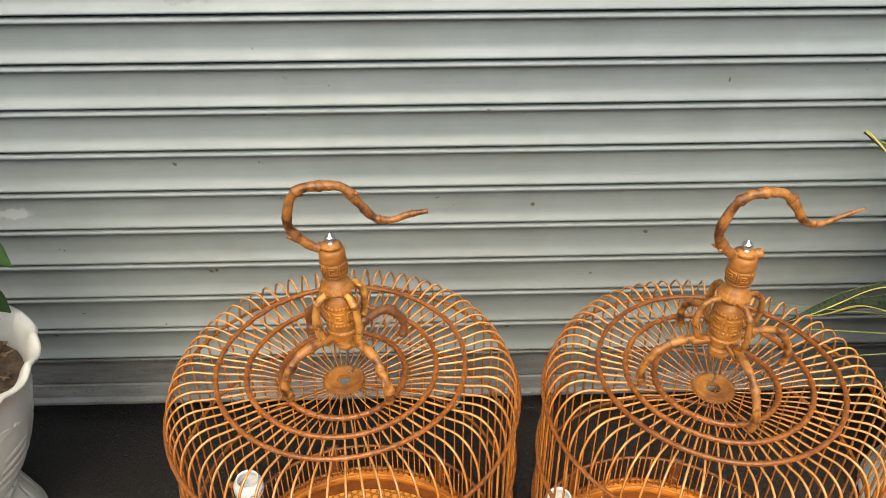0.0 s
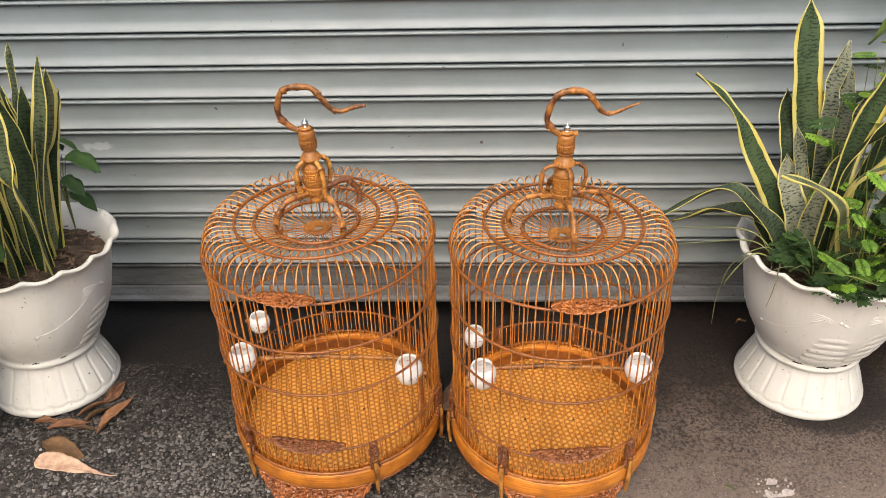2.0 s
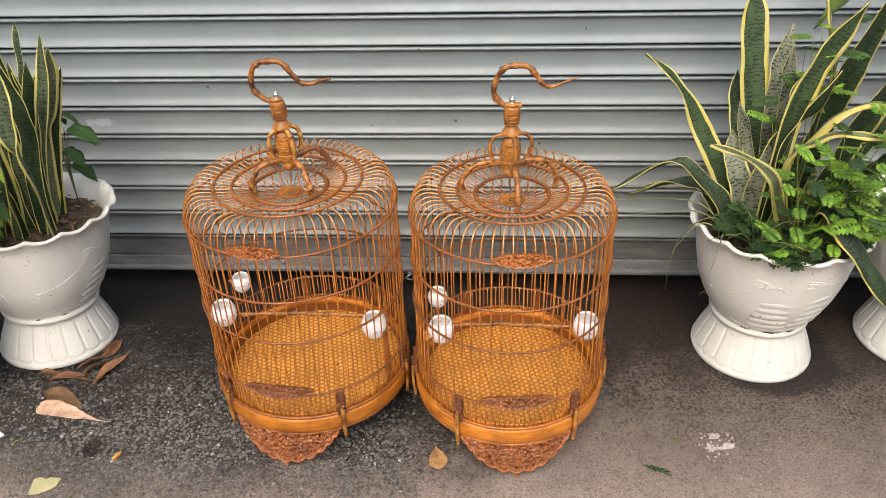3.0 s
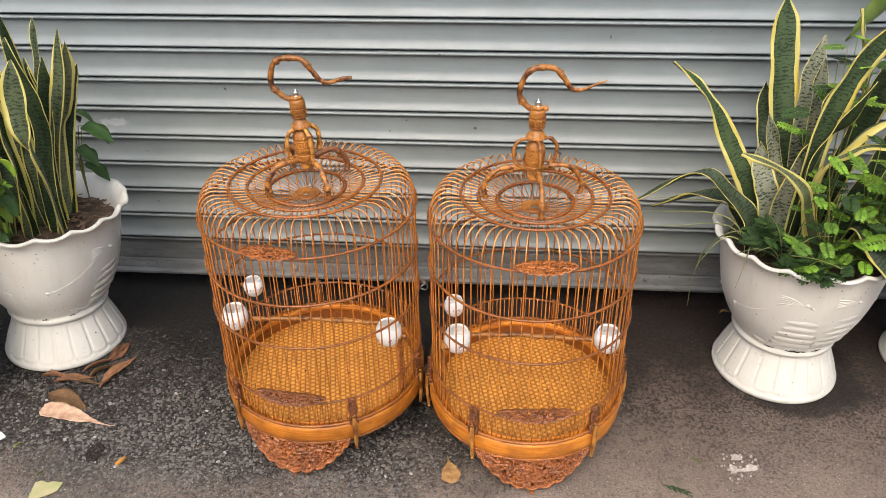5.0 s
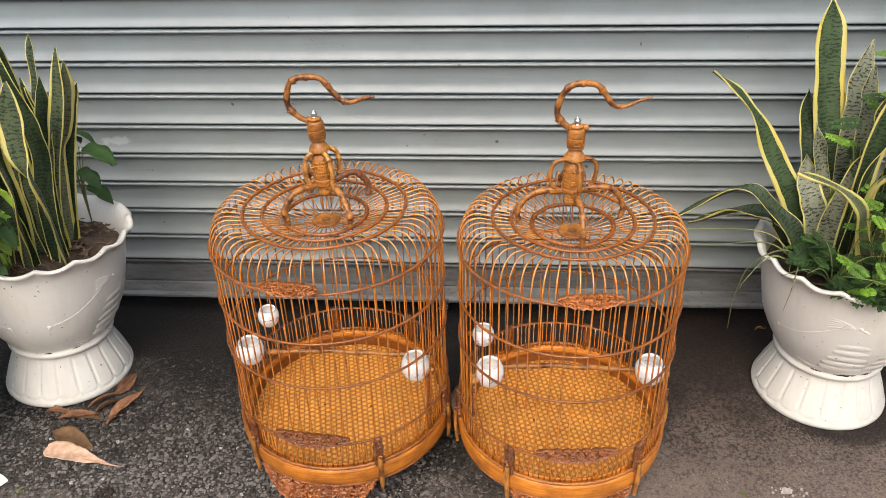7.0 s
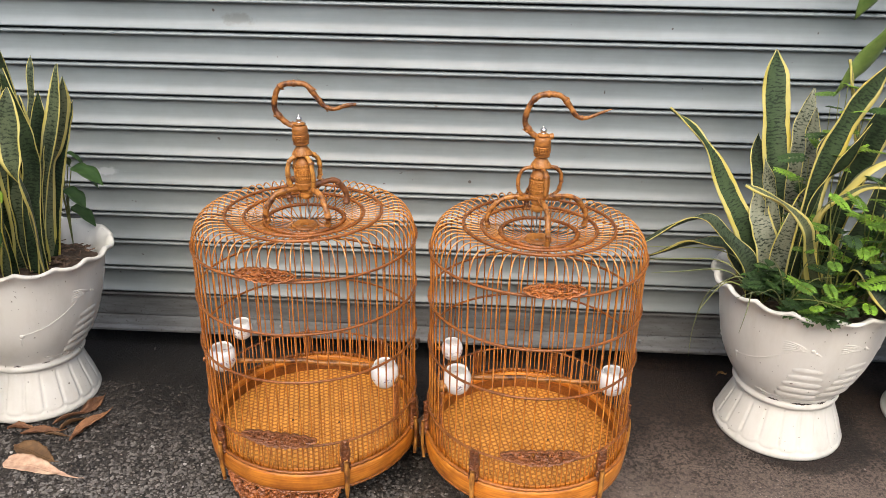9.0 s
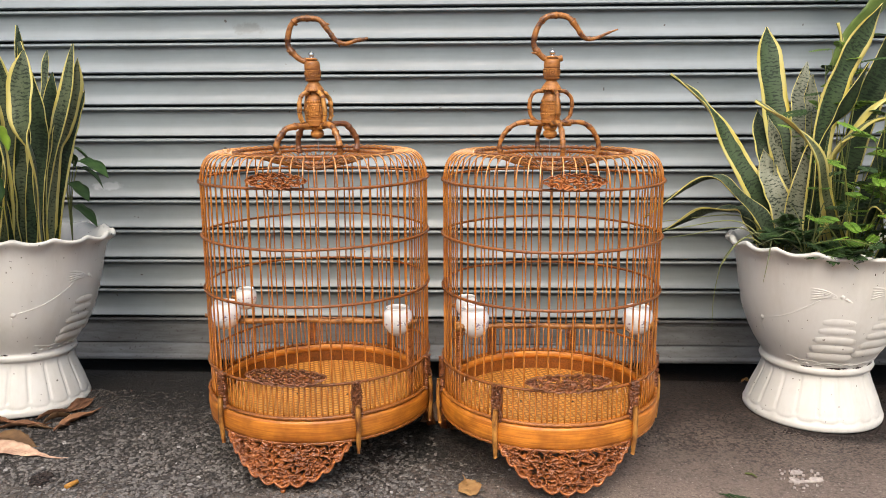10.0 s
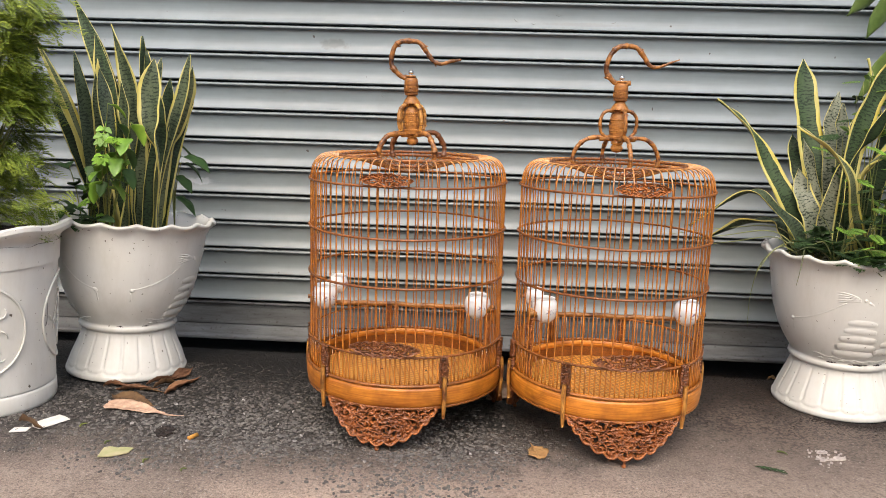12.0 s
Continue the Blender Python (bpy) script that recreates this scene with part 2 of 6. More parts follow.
TAN_LEAF = simple("tan_leaf", (0.26, 0.13, 0.045), (0.44, 0.26, 0.10), 40, 0.7, 0, 0.4, 0.003)
BROWN_LEAF = simple("brown_leaf", (0.055, 0.026, 0.012), (0.19, 0.105, 0.042), 30, 0.7, 0, 0.4, 0.003)
LIME_LEAF = simple("yellow_green_leaf", (0.32, 0.35, 0.14), (0.50, 0.42, 0.26), 24, 0.7, 0, 0.3, 0.003)
PAPER = simple("soiled_paper", (0.62, 0.59, 0.53), (0.78, 0.76, 0.72), 30, 0.85, 0, 0.1)
STUB = simple("orange_stub", (0.45, 0.20, 0.03), (0.55, 0.28, 0.06), 90, 0.7)
LIME = simple("old_white_paint", (0.30, 0.26, 0.24), (0.56, 0.50, 0.46), 110, 0.9)
SCUFF = simple("grey_scuff", (0.12, 0.135, 0.135), (0.17, 0.185, 0.185), 60, 0.9)
STAIN = simple("dark_mulch", (0.015, 0.012, 0.01), (0.05, 0.035, 0.03), 120, 0.95, 0, 1.0, 0.004)


def green(name, a, c, rough=0.5, vary=0.3):
    m, nt, b = material(name, rough, 0, 0.05)
    n = noise_tex(nt, coords(nt), 35, 3)
    col = ramp(nt, n, ((0.3, a), (0.7, c)))
    col = mix(nt, 1.0, col, ramp(nt, per_object(nt), ((0, (1 - vary,) * 3), (1, (1 + vary * 1.6, 1 + vary * 1.3, 1)))), "MULTIPLY")
    isl = nt.nodes.new("ShaderNodeNewGeometry").outputs["Random Per Island"]
    col = mix(nt, 1.0, col, ramp(nt, isl, ((0, (1 - vary,) * 3), (1, (1 + vary,) * 3))), "MULTIPLY")
    nt.links.new(col, b.inputs["Base Color"])
    b.inputs["Transmission Weight"].default_value = 0.0
    b.inputs["Subsurface Weight"].default_value = 0.0
    bump(nt, b, n, 0.2, 0.002)
    return m


WEED = green("fresh_weed_green", (0.070, 0.165, 0.018), (0.155, 0.30, 0.034))
LIMEY = green("lime_weed_green", (0.10, 0.22, 0.025), (0.20, 0.33, 0.05))
WEED_DARK = green("dark_weed_green", (0.016, 0.048, 0.011), (0.036, 0.085, 0.019), 0.65)
BROAD = green("broad_leaf_green", (0.075, 0.13, 0.030), (0.14, 0.21, 0.06), 0.4, 0.15)
FEATHER = green("feathery_green", (0.072, 0.122, 0.012), (0.21, 0.27, 0.036), 0.6, 0.35)
STEM = green("weed_stem", (0.09, 0.12, 0.03), (0.16, 0.17, 0.05))
GRASS = green("grass_blade", (0.10, 0.13, 0.05), (0.20, 0.22, 0.10))


def snake_skin(name, body, mark, margin=0.10, marks=0.5):
    """Green blade crossed by broken dark bands, with uneven yellow margins; read from the blade's own UV map."""
    m, nt, b = material(name, 0.5)
    b.inputs["Specular IOR Level"].default_value = 0.3
    sep = nt.nodes.new("ShaderNodeSeparateXYZ")
    nt.links.new(coords(nt, (1, 1, 1), True), sep.inputs[0])
    x = sep.outputs["X"]
    wob = maths(nt, "MULTIPLY", maths(nt, "SUBTRACT", noise_tex(nt, coords(nt, (2, 22, 1), True), 1, 3), 0.5), 0.12)
    rnd = per_object(nt)
    other = maths(nt, "FRACT", maths(nt, "MULTIPLY", rnd, 7.31))
    left = maths(nt, "ADD", maths(nt, "MULTIPLY", rnd, margin * 1.5), margin * 0.35)
    right = maths(nt, "ADD", maths(nt, "MULTIPLY", other, margin * 1.5), margin * 0.35)
    a = maths(nt, "LESS_THAN", maths(nt, "ADD", x, wob), left)
    c = maths(nt, "GREATER_THAN", maths(nt, "ADD", x, wob), maths(nt, "SUBTRACT", 1.0, right))
    edge = maths(nt, "MAXIMUM", a, c)
    sway = maths(nt, "MULTIPLY", noise_tex(nt, coords(nt, (3.2, 42, 1), True), 1.0, 3, 0.6), 17.0)
    bands = maths(nt, "ADD", maths(nt, "MULTIPLY", maths(nt, "SINE", maths(nt, "ADD", maths(nt, "MULTIPLY", sep.outputs["Y"], 760.0), sway)), 0.085), 0.5)
    dashes = noise_tex(nt, coords(nt, (4.5, 260, 1), True), 1.0, 2, 0.6, 0.6)
    patch = noise_tex(nt, coords(nt, (2.5, 16, 1), True), 1.0, 3)
    f = maths(nt, "ADD", maths(nt, "ADD", maths(nt, "MULTIPLY", bands, 0.55), maths(nt, "MULTIPLY", dashes, 0.45)), maths(nt, "MULTIPLY", maths(nt, "SUBTRACT", patch, 0.5), 0.28))
    dark = ramp(nt, f, ((marks - 0.07, (1, 1, 1)), (marks + 0.01, (0, 0, 0))))
    tone = mix(nt, 1.0, body, ramp(nt, patch, ((0.3, (0.72, 0.76, 0.74)), (0.7, (1.2, 1.15, 1.12)))), "MULTIPLY")
    tone = mix(nt, dark, tone, mark)
    yellow = ramp(nt, patch, ((0.3, (0.49, 0.40, 0.068)), (0.7, (0.54, 0.49, 0.20))))
    nt.links.new(mix(nt, edge, tone, yellow), b.inputs["Base Color"])
    bump(nt, b, bands, 0.08, 0.001)
    return m


SNAKE = snake_skin("snake_plant_dark", (0.029, 0.050, 0.022), (0.008, 0.015, 0.007), 0.08, 0.50)
MID = snake_skin("snake_plant_green", (0.053, 0.086, 0.040), (0.013, 0.025, 0.012), 0.085, 0.50)
LEAF_GREY = snake_skin("snake_plant_olive", (0.082, 0.106, 0.060), (0.015, 0.025, 0.013), 0.09, 0.49)
EDGED = snake_skin("snake_plant_broad_edge", (0.047, 0.078, 0.034), (0.013, 0.024, 0.011), 0.115, 0.49)
SNAKE_PALE = snake_skin("snake_plant_grey", (0.190, 0.205, 0.150), (0.020, 0.028, 0.016), 0.05, 0.485)
MUTED = snake_skin("snake_plant_thin_edge", (0.052, 0.074, 0.044), (0.012, 0.022, 0.011), 0.045, 0.50)
GOLD = snake_skin("snake_plant_gold", (0.13, 0.15, 0.08), (0.030, 0.040, 0.020), 0.30, 0.47)


def asphalt():
    m, nt, b = material("worn_asphalt", 0.64)
    b.inputs["Specular IOR Level"].default_value = 0.48
    vec = coords(nt)
    sep = nt.nodes.new("ShaderNodeSeparateXYZ")
    nt.links.new(vec, sep.inputs[0])
    grit = noise_tex(nt, vec, 380, 5, 0.8)
    broad = noise_tex(nt, vec, 3.2, 5, 0.6)
    patchy = noise_tex(nt, vec, 24, 4, 0.6)
    pebbly = noise_tex(nt, vec, 150, 3, 0.65)
    # fine sandy asphalt
    fine = ramp(nt, grit, ((0.34, (0.064, 0.058, 0.055)), (0.47, (0.164, 0.148, 0.138)), (0.58, (0.212, 0.191, 0.178)), (0.68, (0.29, 0.262, 0.245))))
    fine = mix(nt, 1.0, fine, ramp(nt, broad, ((0.32, (0.80, 0.79, 0.78)), (0.68, (1.16, 1.13, 1.11)))), "MULTIPLY")
    fine = mix(nt, 1.0, fine, ramp(nt, patchy, ((0.35, (0.84, 0.83, 0.83)), (0.62, (1.07, 1.07, 1.07)))), "MULTIPLY")
    fine = mix(nt, 1.0, fine, ramp(nt, pebbly, ((0.36, (0.62, 0.61, 0.61)), (0.50, (1.06, 1.06, 1.06)))), "MULTIPLY")
    # coarse stones whose binder has worn away
    stone = ramp(nt, grit, ((0.34, (0.065, 0.063, 0.062)), (0.50, (0.120, 0.116, 0.114)), (0.66, (0.20, 0.195, 0.190))))
    stone = mix(nt, 1.0, stone, ramp(nt, noise_tex(nt, vec, 110, 2), ((0.35, (0.75, 0.75, 0.75)), (0.65, (1.2, 1.2, 1.2)))), "MULTIPLY")
    pits = noise_tex(nt, vec, 150, 2.5, 0.55, 0.9)
    gap = ramp(nt, pits, ((0.41, (0.0, 0.0, 0.0)), (0.47, (1, 1, 1))))
    stone = mix(nt, gap, (0.010, 0.009, 0.009), mix(nt, 1.0, stone, (0.36, 0.345, 0.335), "MULTIPLY"))
    ragged = noise_tex(nt, vec, 6, 6, 0.75)
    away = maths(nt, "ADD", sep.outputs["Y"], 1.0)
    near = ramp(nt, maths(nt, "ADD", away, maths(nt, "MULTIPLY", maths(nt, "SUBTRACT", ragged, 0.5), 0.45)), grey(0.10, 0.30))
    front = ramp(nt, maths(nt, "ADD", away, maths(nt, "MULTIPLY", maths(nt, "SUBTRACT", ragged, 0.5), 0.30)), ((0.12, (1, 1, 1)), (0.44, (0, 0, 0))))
    west = ramp(nt, maths(nt, "ADD", maths(nt, "MULTIPLY", sep.outputs["X"], -1.0), maths(nt, "MULTIPLY", ragged, 0.7)), grey(0.14, 0.38))
    coarse = maths(nt, "MULTIPLY", near, west)
    c = mix(nt, coarse, fine, stone)
    brown = ramp(nt, maths(nt, "ADD", sep.outputs["X"], maths(nt, "MULTIPLY", maths(nt, "SUBTRACT", broad, 0.5), 0.6)), grey(0.22, 0.50))
    brown = maths(nt, "MULTIPLY", brown, maths(nt, "SUBTRACT", 1.0, front))
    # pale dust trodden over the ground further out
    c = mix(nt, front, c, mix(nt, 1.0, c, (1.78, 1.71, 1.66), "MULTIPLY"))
    c = mix(nt, brown, c, mix(nt, 1.0, c, (0.90, 0.84, 0.81), "MULTIPLY"))
    # a paler, ragged round patch of ground before the cages
    off = nt.nodes.new("ShaderNodeVectorMath")
    off.operation = "DISTANCE"
    nt.links.new(vec, off.inputs[0])
    off.inputs[1].default_value = (-0.08, -1.08, 0)
    pale_patch = ramp(nt, maths(nt, "ADD", off.outputs["Value"], maths(nt, "MULTIPLY", maths(nt, "SUBTRACT", noise_tex(nt, vec, 7, 6, 0.7), 0.5), 0.30)), ((0.28, (1, 1, 1)), (0.50, (0, 0, 0))))
    c = mix(nt, pale_patch, c, mix(nt, 1.0, c, (1.50, 1.47, 1.45), "MULTIPLY"))
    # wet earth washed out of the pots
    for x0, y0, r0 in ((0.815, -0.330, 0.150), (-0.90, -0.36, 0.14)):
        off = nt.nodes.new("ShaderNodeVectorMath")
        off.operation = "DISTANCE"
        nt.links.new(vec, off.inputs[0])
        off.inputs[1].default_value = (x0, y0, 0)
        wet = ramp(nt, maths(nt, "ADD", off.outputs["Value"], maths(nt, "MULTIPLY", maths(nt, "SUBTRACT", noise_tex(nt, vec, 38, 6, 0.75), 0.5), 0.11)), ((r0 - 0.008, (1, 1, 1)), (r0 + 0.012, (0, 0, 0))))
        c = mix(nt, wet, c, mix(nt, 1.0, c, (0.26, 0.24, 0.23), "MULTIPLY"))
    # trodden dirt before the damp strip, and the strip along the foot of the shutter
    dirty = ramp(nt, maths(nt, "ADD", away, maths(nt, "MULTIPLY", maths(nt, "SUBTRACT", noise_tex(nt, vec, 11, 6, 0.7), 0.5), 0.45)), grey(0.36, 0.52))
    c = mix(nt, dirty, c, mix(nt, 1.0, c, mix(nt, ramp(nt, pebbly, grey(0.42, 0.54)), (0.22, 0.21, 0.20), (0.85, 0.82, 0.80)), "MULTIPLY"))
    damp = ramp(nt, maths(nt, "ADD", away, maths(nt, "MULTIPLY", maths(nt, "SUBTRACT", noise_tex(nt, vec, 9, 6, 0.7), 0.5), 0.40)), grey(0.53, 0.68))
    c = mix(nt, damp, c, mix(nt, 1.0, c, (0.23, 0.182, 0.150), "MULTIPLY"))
    chips = ramp(nt, noise_tex(nt, vec, 210, 1, 0.3), ((0.73, (0, 0, 0)), (0.75, (1, 1, 1))))
    open_part = maths(nt, "SUBTRACT", 1.0, maths(nt, "MULTIPLY", dirty, 0.85))
    c = mix(nt, maths(nt, "MULTIPLY", chips, open_part), c, (0.44, 0.42, 0.40))
    tiny = ramp(nt, noise_tex(nt, vec, 300, 1, 0.3), ((0.75, (0, 0, 0)), (0.765, (1, 1, 1))))
    c = mix(nt, maths(nt, "MULTIPLY", tiny, open_part), c, (0.40, 0.385, 0.37))
    c = mix(nt, 1.0, c, (1.05, 0.975, 0.90), "MULTIPLY")
    # the open lane beyond the trodden strip is plain dark asphalt again
    lane = ramp(nt, maths(nt, "ADD", maths(nt, "ADD", sep.outputs["Y"], 2.0), maths(nt, "MULTIPLY", maths(nt, "SUBTRACT", broad, 0.5), 0.5)), ((0.15, (0.50, 0.52, 0.55)), (0.75, (1, 1, 1))))
    c = mix(nt, 1.0, c, lane, "MULTIPLY")
    nt.links.new(c, b.inputs["Base Color"])
    deep = maths(nt, "MULTIPLY", maths(nt, "MULTIPLY", gap, 1.5), coarse)
    h = maths(nt, "ADD", maths(nt, "ADD", grit, pebbly), deep)
    bump(nt, b, h, 0.8, 0.004)
    return m


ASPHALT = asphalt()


def stone_mat(name, dark, mid, rare):
    m, nt, b = material(name, 0.72)
    isl = nt.nodes.new("ShaderNodeNewGeometry").outputs["Random Per Island"]
    c = ramp(nt, isl, ((0.0, dark), (0.7, mid), (rare, mid), (rare + 0.006, (0.40, 0.385, 0.37))))
    c = mix(nt, 1.0, c, ramp(nt, noise_tex(nt, coords(nt), 400, 3), ((0.3, (0.6, 0.6, 0.6)), (0.7, (1.25, 1.25, 1.25)))), "MULTIPLY")
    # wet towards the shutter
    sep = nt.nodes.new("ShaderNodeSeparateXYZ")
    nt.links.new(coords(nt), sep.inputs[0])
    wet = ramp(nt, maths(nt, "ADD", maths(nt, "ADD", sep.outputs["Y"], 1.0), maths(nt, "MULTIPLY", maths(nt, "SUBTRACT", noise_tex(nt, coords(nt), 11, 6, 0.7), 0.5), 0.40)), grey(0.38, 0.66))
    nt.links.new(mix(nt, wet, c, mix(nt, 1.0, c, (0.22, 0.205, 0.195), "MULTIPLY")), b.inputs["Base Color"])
    return m


CHIP = stone_mat("asphalt_stone", (0.075, 0.068, 0.062), (0.175, 0.160, 0.148), 0.990)
GRIT = stone_mat("loose_grit", (0.022, 0.015, 0.011), (0.10, 0.078, 0.06), 0.98)


# ---- mesh tools ----
def mesh_of(name, verts, faces, mat=None, smooth=True, uvs=None, crisp=0):
    me = bpy.data.meshes.new(name)
    me.from_pydata([tuple(v) for v in verts], [], faces)
    if uvs is not None:
        layer = me.uv_layers.new(name="UVMap")
        flat = np.array([uvs[i] for f in faces for i in f], dtype=np.float32).ravel()
        layer.data.foreach_set("uv", flat)
    me.polygons.foreach_set("use_smooth", [smooth] * len(me.polygons))
    if crisp:
        me.set_sharp_from_angle(angle=radians(crisp))
    if mat:
        me.materials.append(mat)
    me.update()
    return me


def part(name, me, parent, m=None, label=""):
    ob = new(name, me)
    ob.parent = parent
    if m is not None:
        ob.matrix_basis = m
    if label:
        tagged(ob, label)
    return ob


def root(name, m, label, category, group="", kind=""):
    return_ob = new(name)
    return_ob.empty_display_size = 0.05
    return_ob.matrix_world = m
    return tagged(return_ob, label, category, group, kind)


def joined(*pieces):
    verts, faces = [], []
    for v, f in pieces:
        n = len(verts)
        verts += list(v)
        faces += [tuple(i + n for i in q) for q in f]
    return verts, faces


def lathe(profile, n=48, closed=False, wave=None):
    """Turn (radius, height) round z. wave(angle, i) -> (radius factor, added height)."""
    verts, faces, k = [], [], len(profile)
    for j in range(n):
        a = 2 * math.pi * j / n
        for i, (r, z) in enumerate(profile):
            fr, dz = wave(a, i) if wave else (1, 0)
            verts.append((r * fr * math.cos(a), r * fr * math.sin(a), z + dz))
    for j in range(n):
        a, b = j * k, ((j + 1) % n) * k
        for i in range(k if closed else k - 1):
            i2 = (i + 1) % k
            faces.append((a + i, b + i, b + i2, a + i2))
    return verts, faces


def tube(points, radii, sides=8, loop=False, caps=True):
    pts = [Vector(p) for p in points]
    n = len(pts)
    if not hasattr(radii, "__len__"):
        radii = [radii] * n
    verts, faces = [], []
    nrm = None
    for i, p in enumerate(pts):
        a = pts[i - 1] if (i > 0 or loop) else p
        b = pts[(i + 1) % n] if (i < n - 1 or loop) else p
        t = (b - a).normalized()
        if nrm is None:
            nrm = t.orthogonal().normalized()
        nrm = (nrm - t * nrm.dot(t)).normalized()
        bi = t.cross(nrm)
        for s in range(sides):
            w = 2 * math.pi * s / sides
            verts.append(p + (nrm * math.cos(w) + bi * math.sin(w)) * radii[i])
    for i in range(n if loop else n - 1):
        a, b = i * sides, ((i + 1) % n) * sides
        for s in range(sides):
            s2 = (s + 1) % sides
            faces.append((a + s, a + s2, b + s2, b + s))
    if caps and not loop:
        faces.append(tuple(range(sides))[::-1])
        faces.append(tuple((n - 1) * sides + s for s in range(sides)))
    return verts, faces


def spline(points, n):
    """A smooth line (Catmull-Rom) of n points through the given ones."""
    p = [Vector(q) for q in points]
    p = [2 * p[0] - p[1]] + p + [2 * p[-1] - p[-2]]
    m, out = len(p) - 3, []
    for k in range(n):
        s = k / (n - 1) * m
        i = min(int(s), m - 1)
        t = s - i
        a, b, c, d = p[i:i + 4]
        out.append(0.5 * (2 * b + (c - a) * t + (2 * a - 5 * b + 4 * c - d) * t * t + (3 * b - a - 3 * c + d) * t ** 3))
    return out


def box(sx, sy, sz, c=(0, 0, 0), bevel=0.0):
    bm = bmesh.new()
    bmesh.ops.create_cube(bm, size=1.0)
    bmesh.ops.scale(bm, vec=(sx, sy, sz), verts=bm.verts)
    if bevel:
        bmesh.ops.bevel(bm, geom=bm.edges[:], offset=bevel, segments=2, affect="EDGES")
    v = [tuple(x.co + Vector(c)) for x in bm.verts]
    bm.verts.index_update()
    f = [tuple(q.index for q in p.verts) for p in bm.faces]
    bm.free()
    return v, f


def ball(r, c=(0, 0, 0), squash=(1, 1, 1), seg=16, rings=10):
    prof = [(max(1e-5, r * math.sin(math.pi * i / rings)), -r * math.cos(math.pi * i / rings)) for i in range(rings + 1)]
    v, f = lathe(prof, seg)
    return [(x * squash[0] + c[0], y * squash[1] + c[1], z * squash[2] + c[2]) for x, y, z in v], f


# ---- the setting: ground, shutter, walls ----
def ground_height(x, y):
    dip = -0.042 * min(1.0, max(0.0, (y + 0.24) / 0.18)) ** 1.5
    trough = -0.03 * min(1.0, max(0.0, (y + 0.045) / 0.03))
    near = max(0.0, 1 - (abs(x) + abs(y)) / 5)
    slope = -0.004 - 0.0115 * max(-1.3, min(1.3, x))
    return slope + dip + trough + near * 0.0015 * noise.noise(Vector((x * 6, y * 6, 0)))


def build_ground():
    xs = [-80, -30, -12, -6, -3.5, -2.4] + list(np.arange(-1.8, 1.81, 0.03)) + [2.4, 3.5, 6, 12, 30, 80]
    ys = [-80, -30, -12, -6, -4, -3, -2.4, -2.0, -1.7] + list(np.arange(-1.5, 0.1, 0.02)) + [0.3, 1, 3, 10, 30, 80]
    verts = [(x, y, ground_height(x, y)) for y in ys for x in xs]
    n = len(xs)
    faces = [(j * n + i, j * n + i + 1, (j + 1) * n + i + 1, (j + 1) * n + i) for j in range(len(ys) - 1) for i in range(n - 1)]
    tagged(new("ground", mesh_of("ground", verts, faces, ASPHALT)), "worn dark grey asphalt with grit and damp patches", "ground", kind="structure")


build_ground()

PITCH, FIRST = 0.075, 0.0866


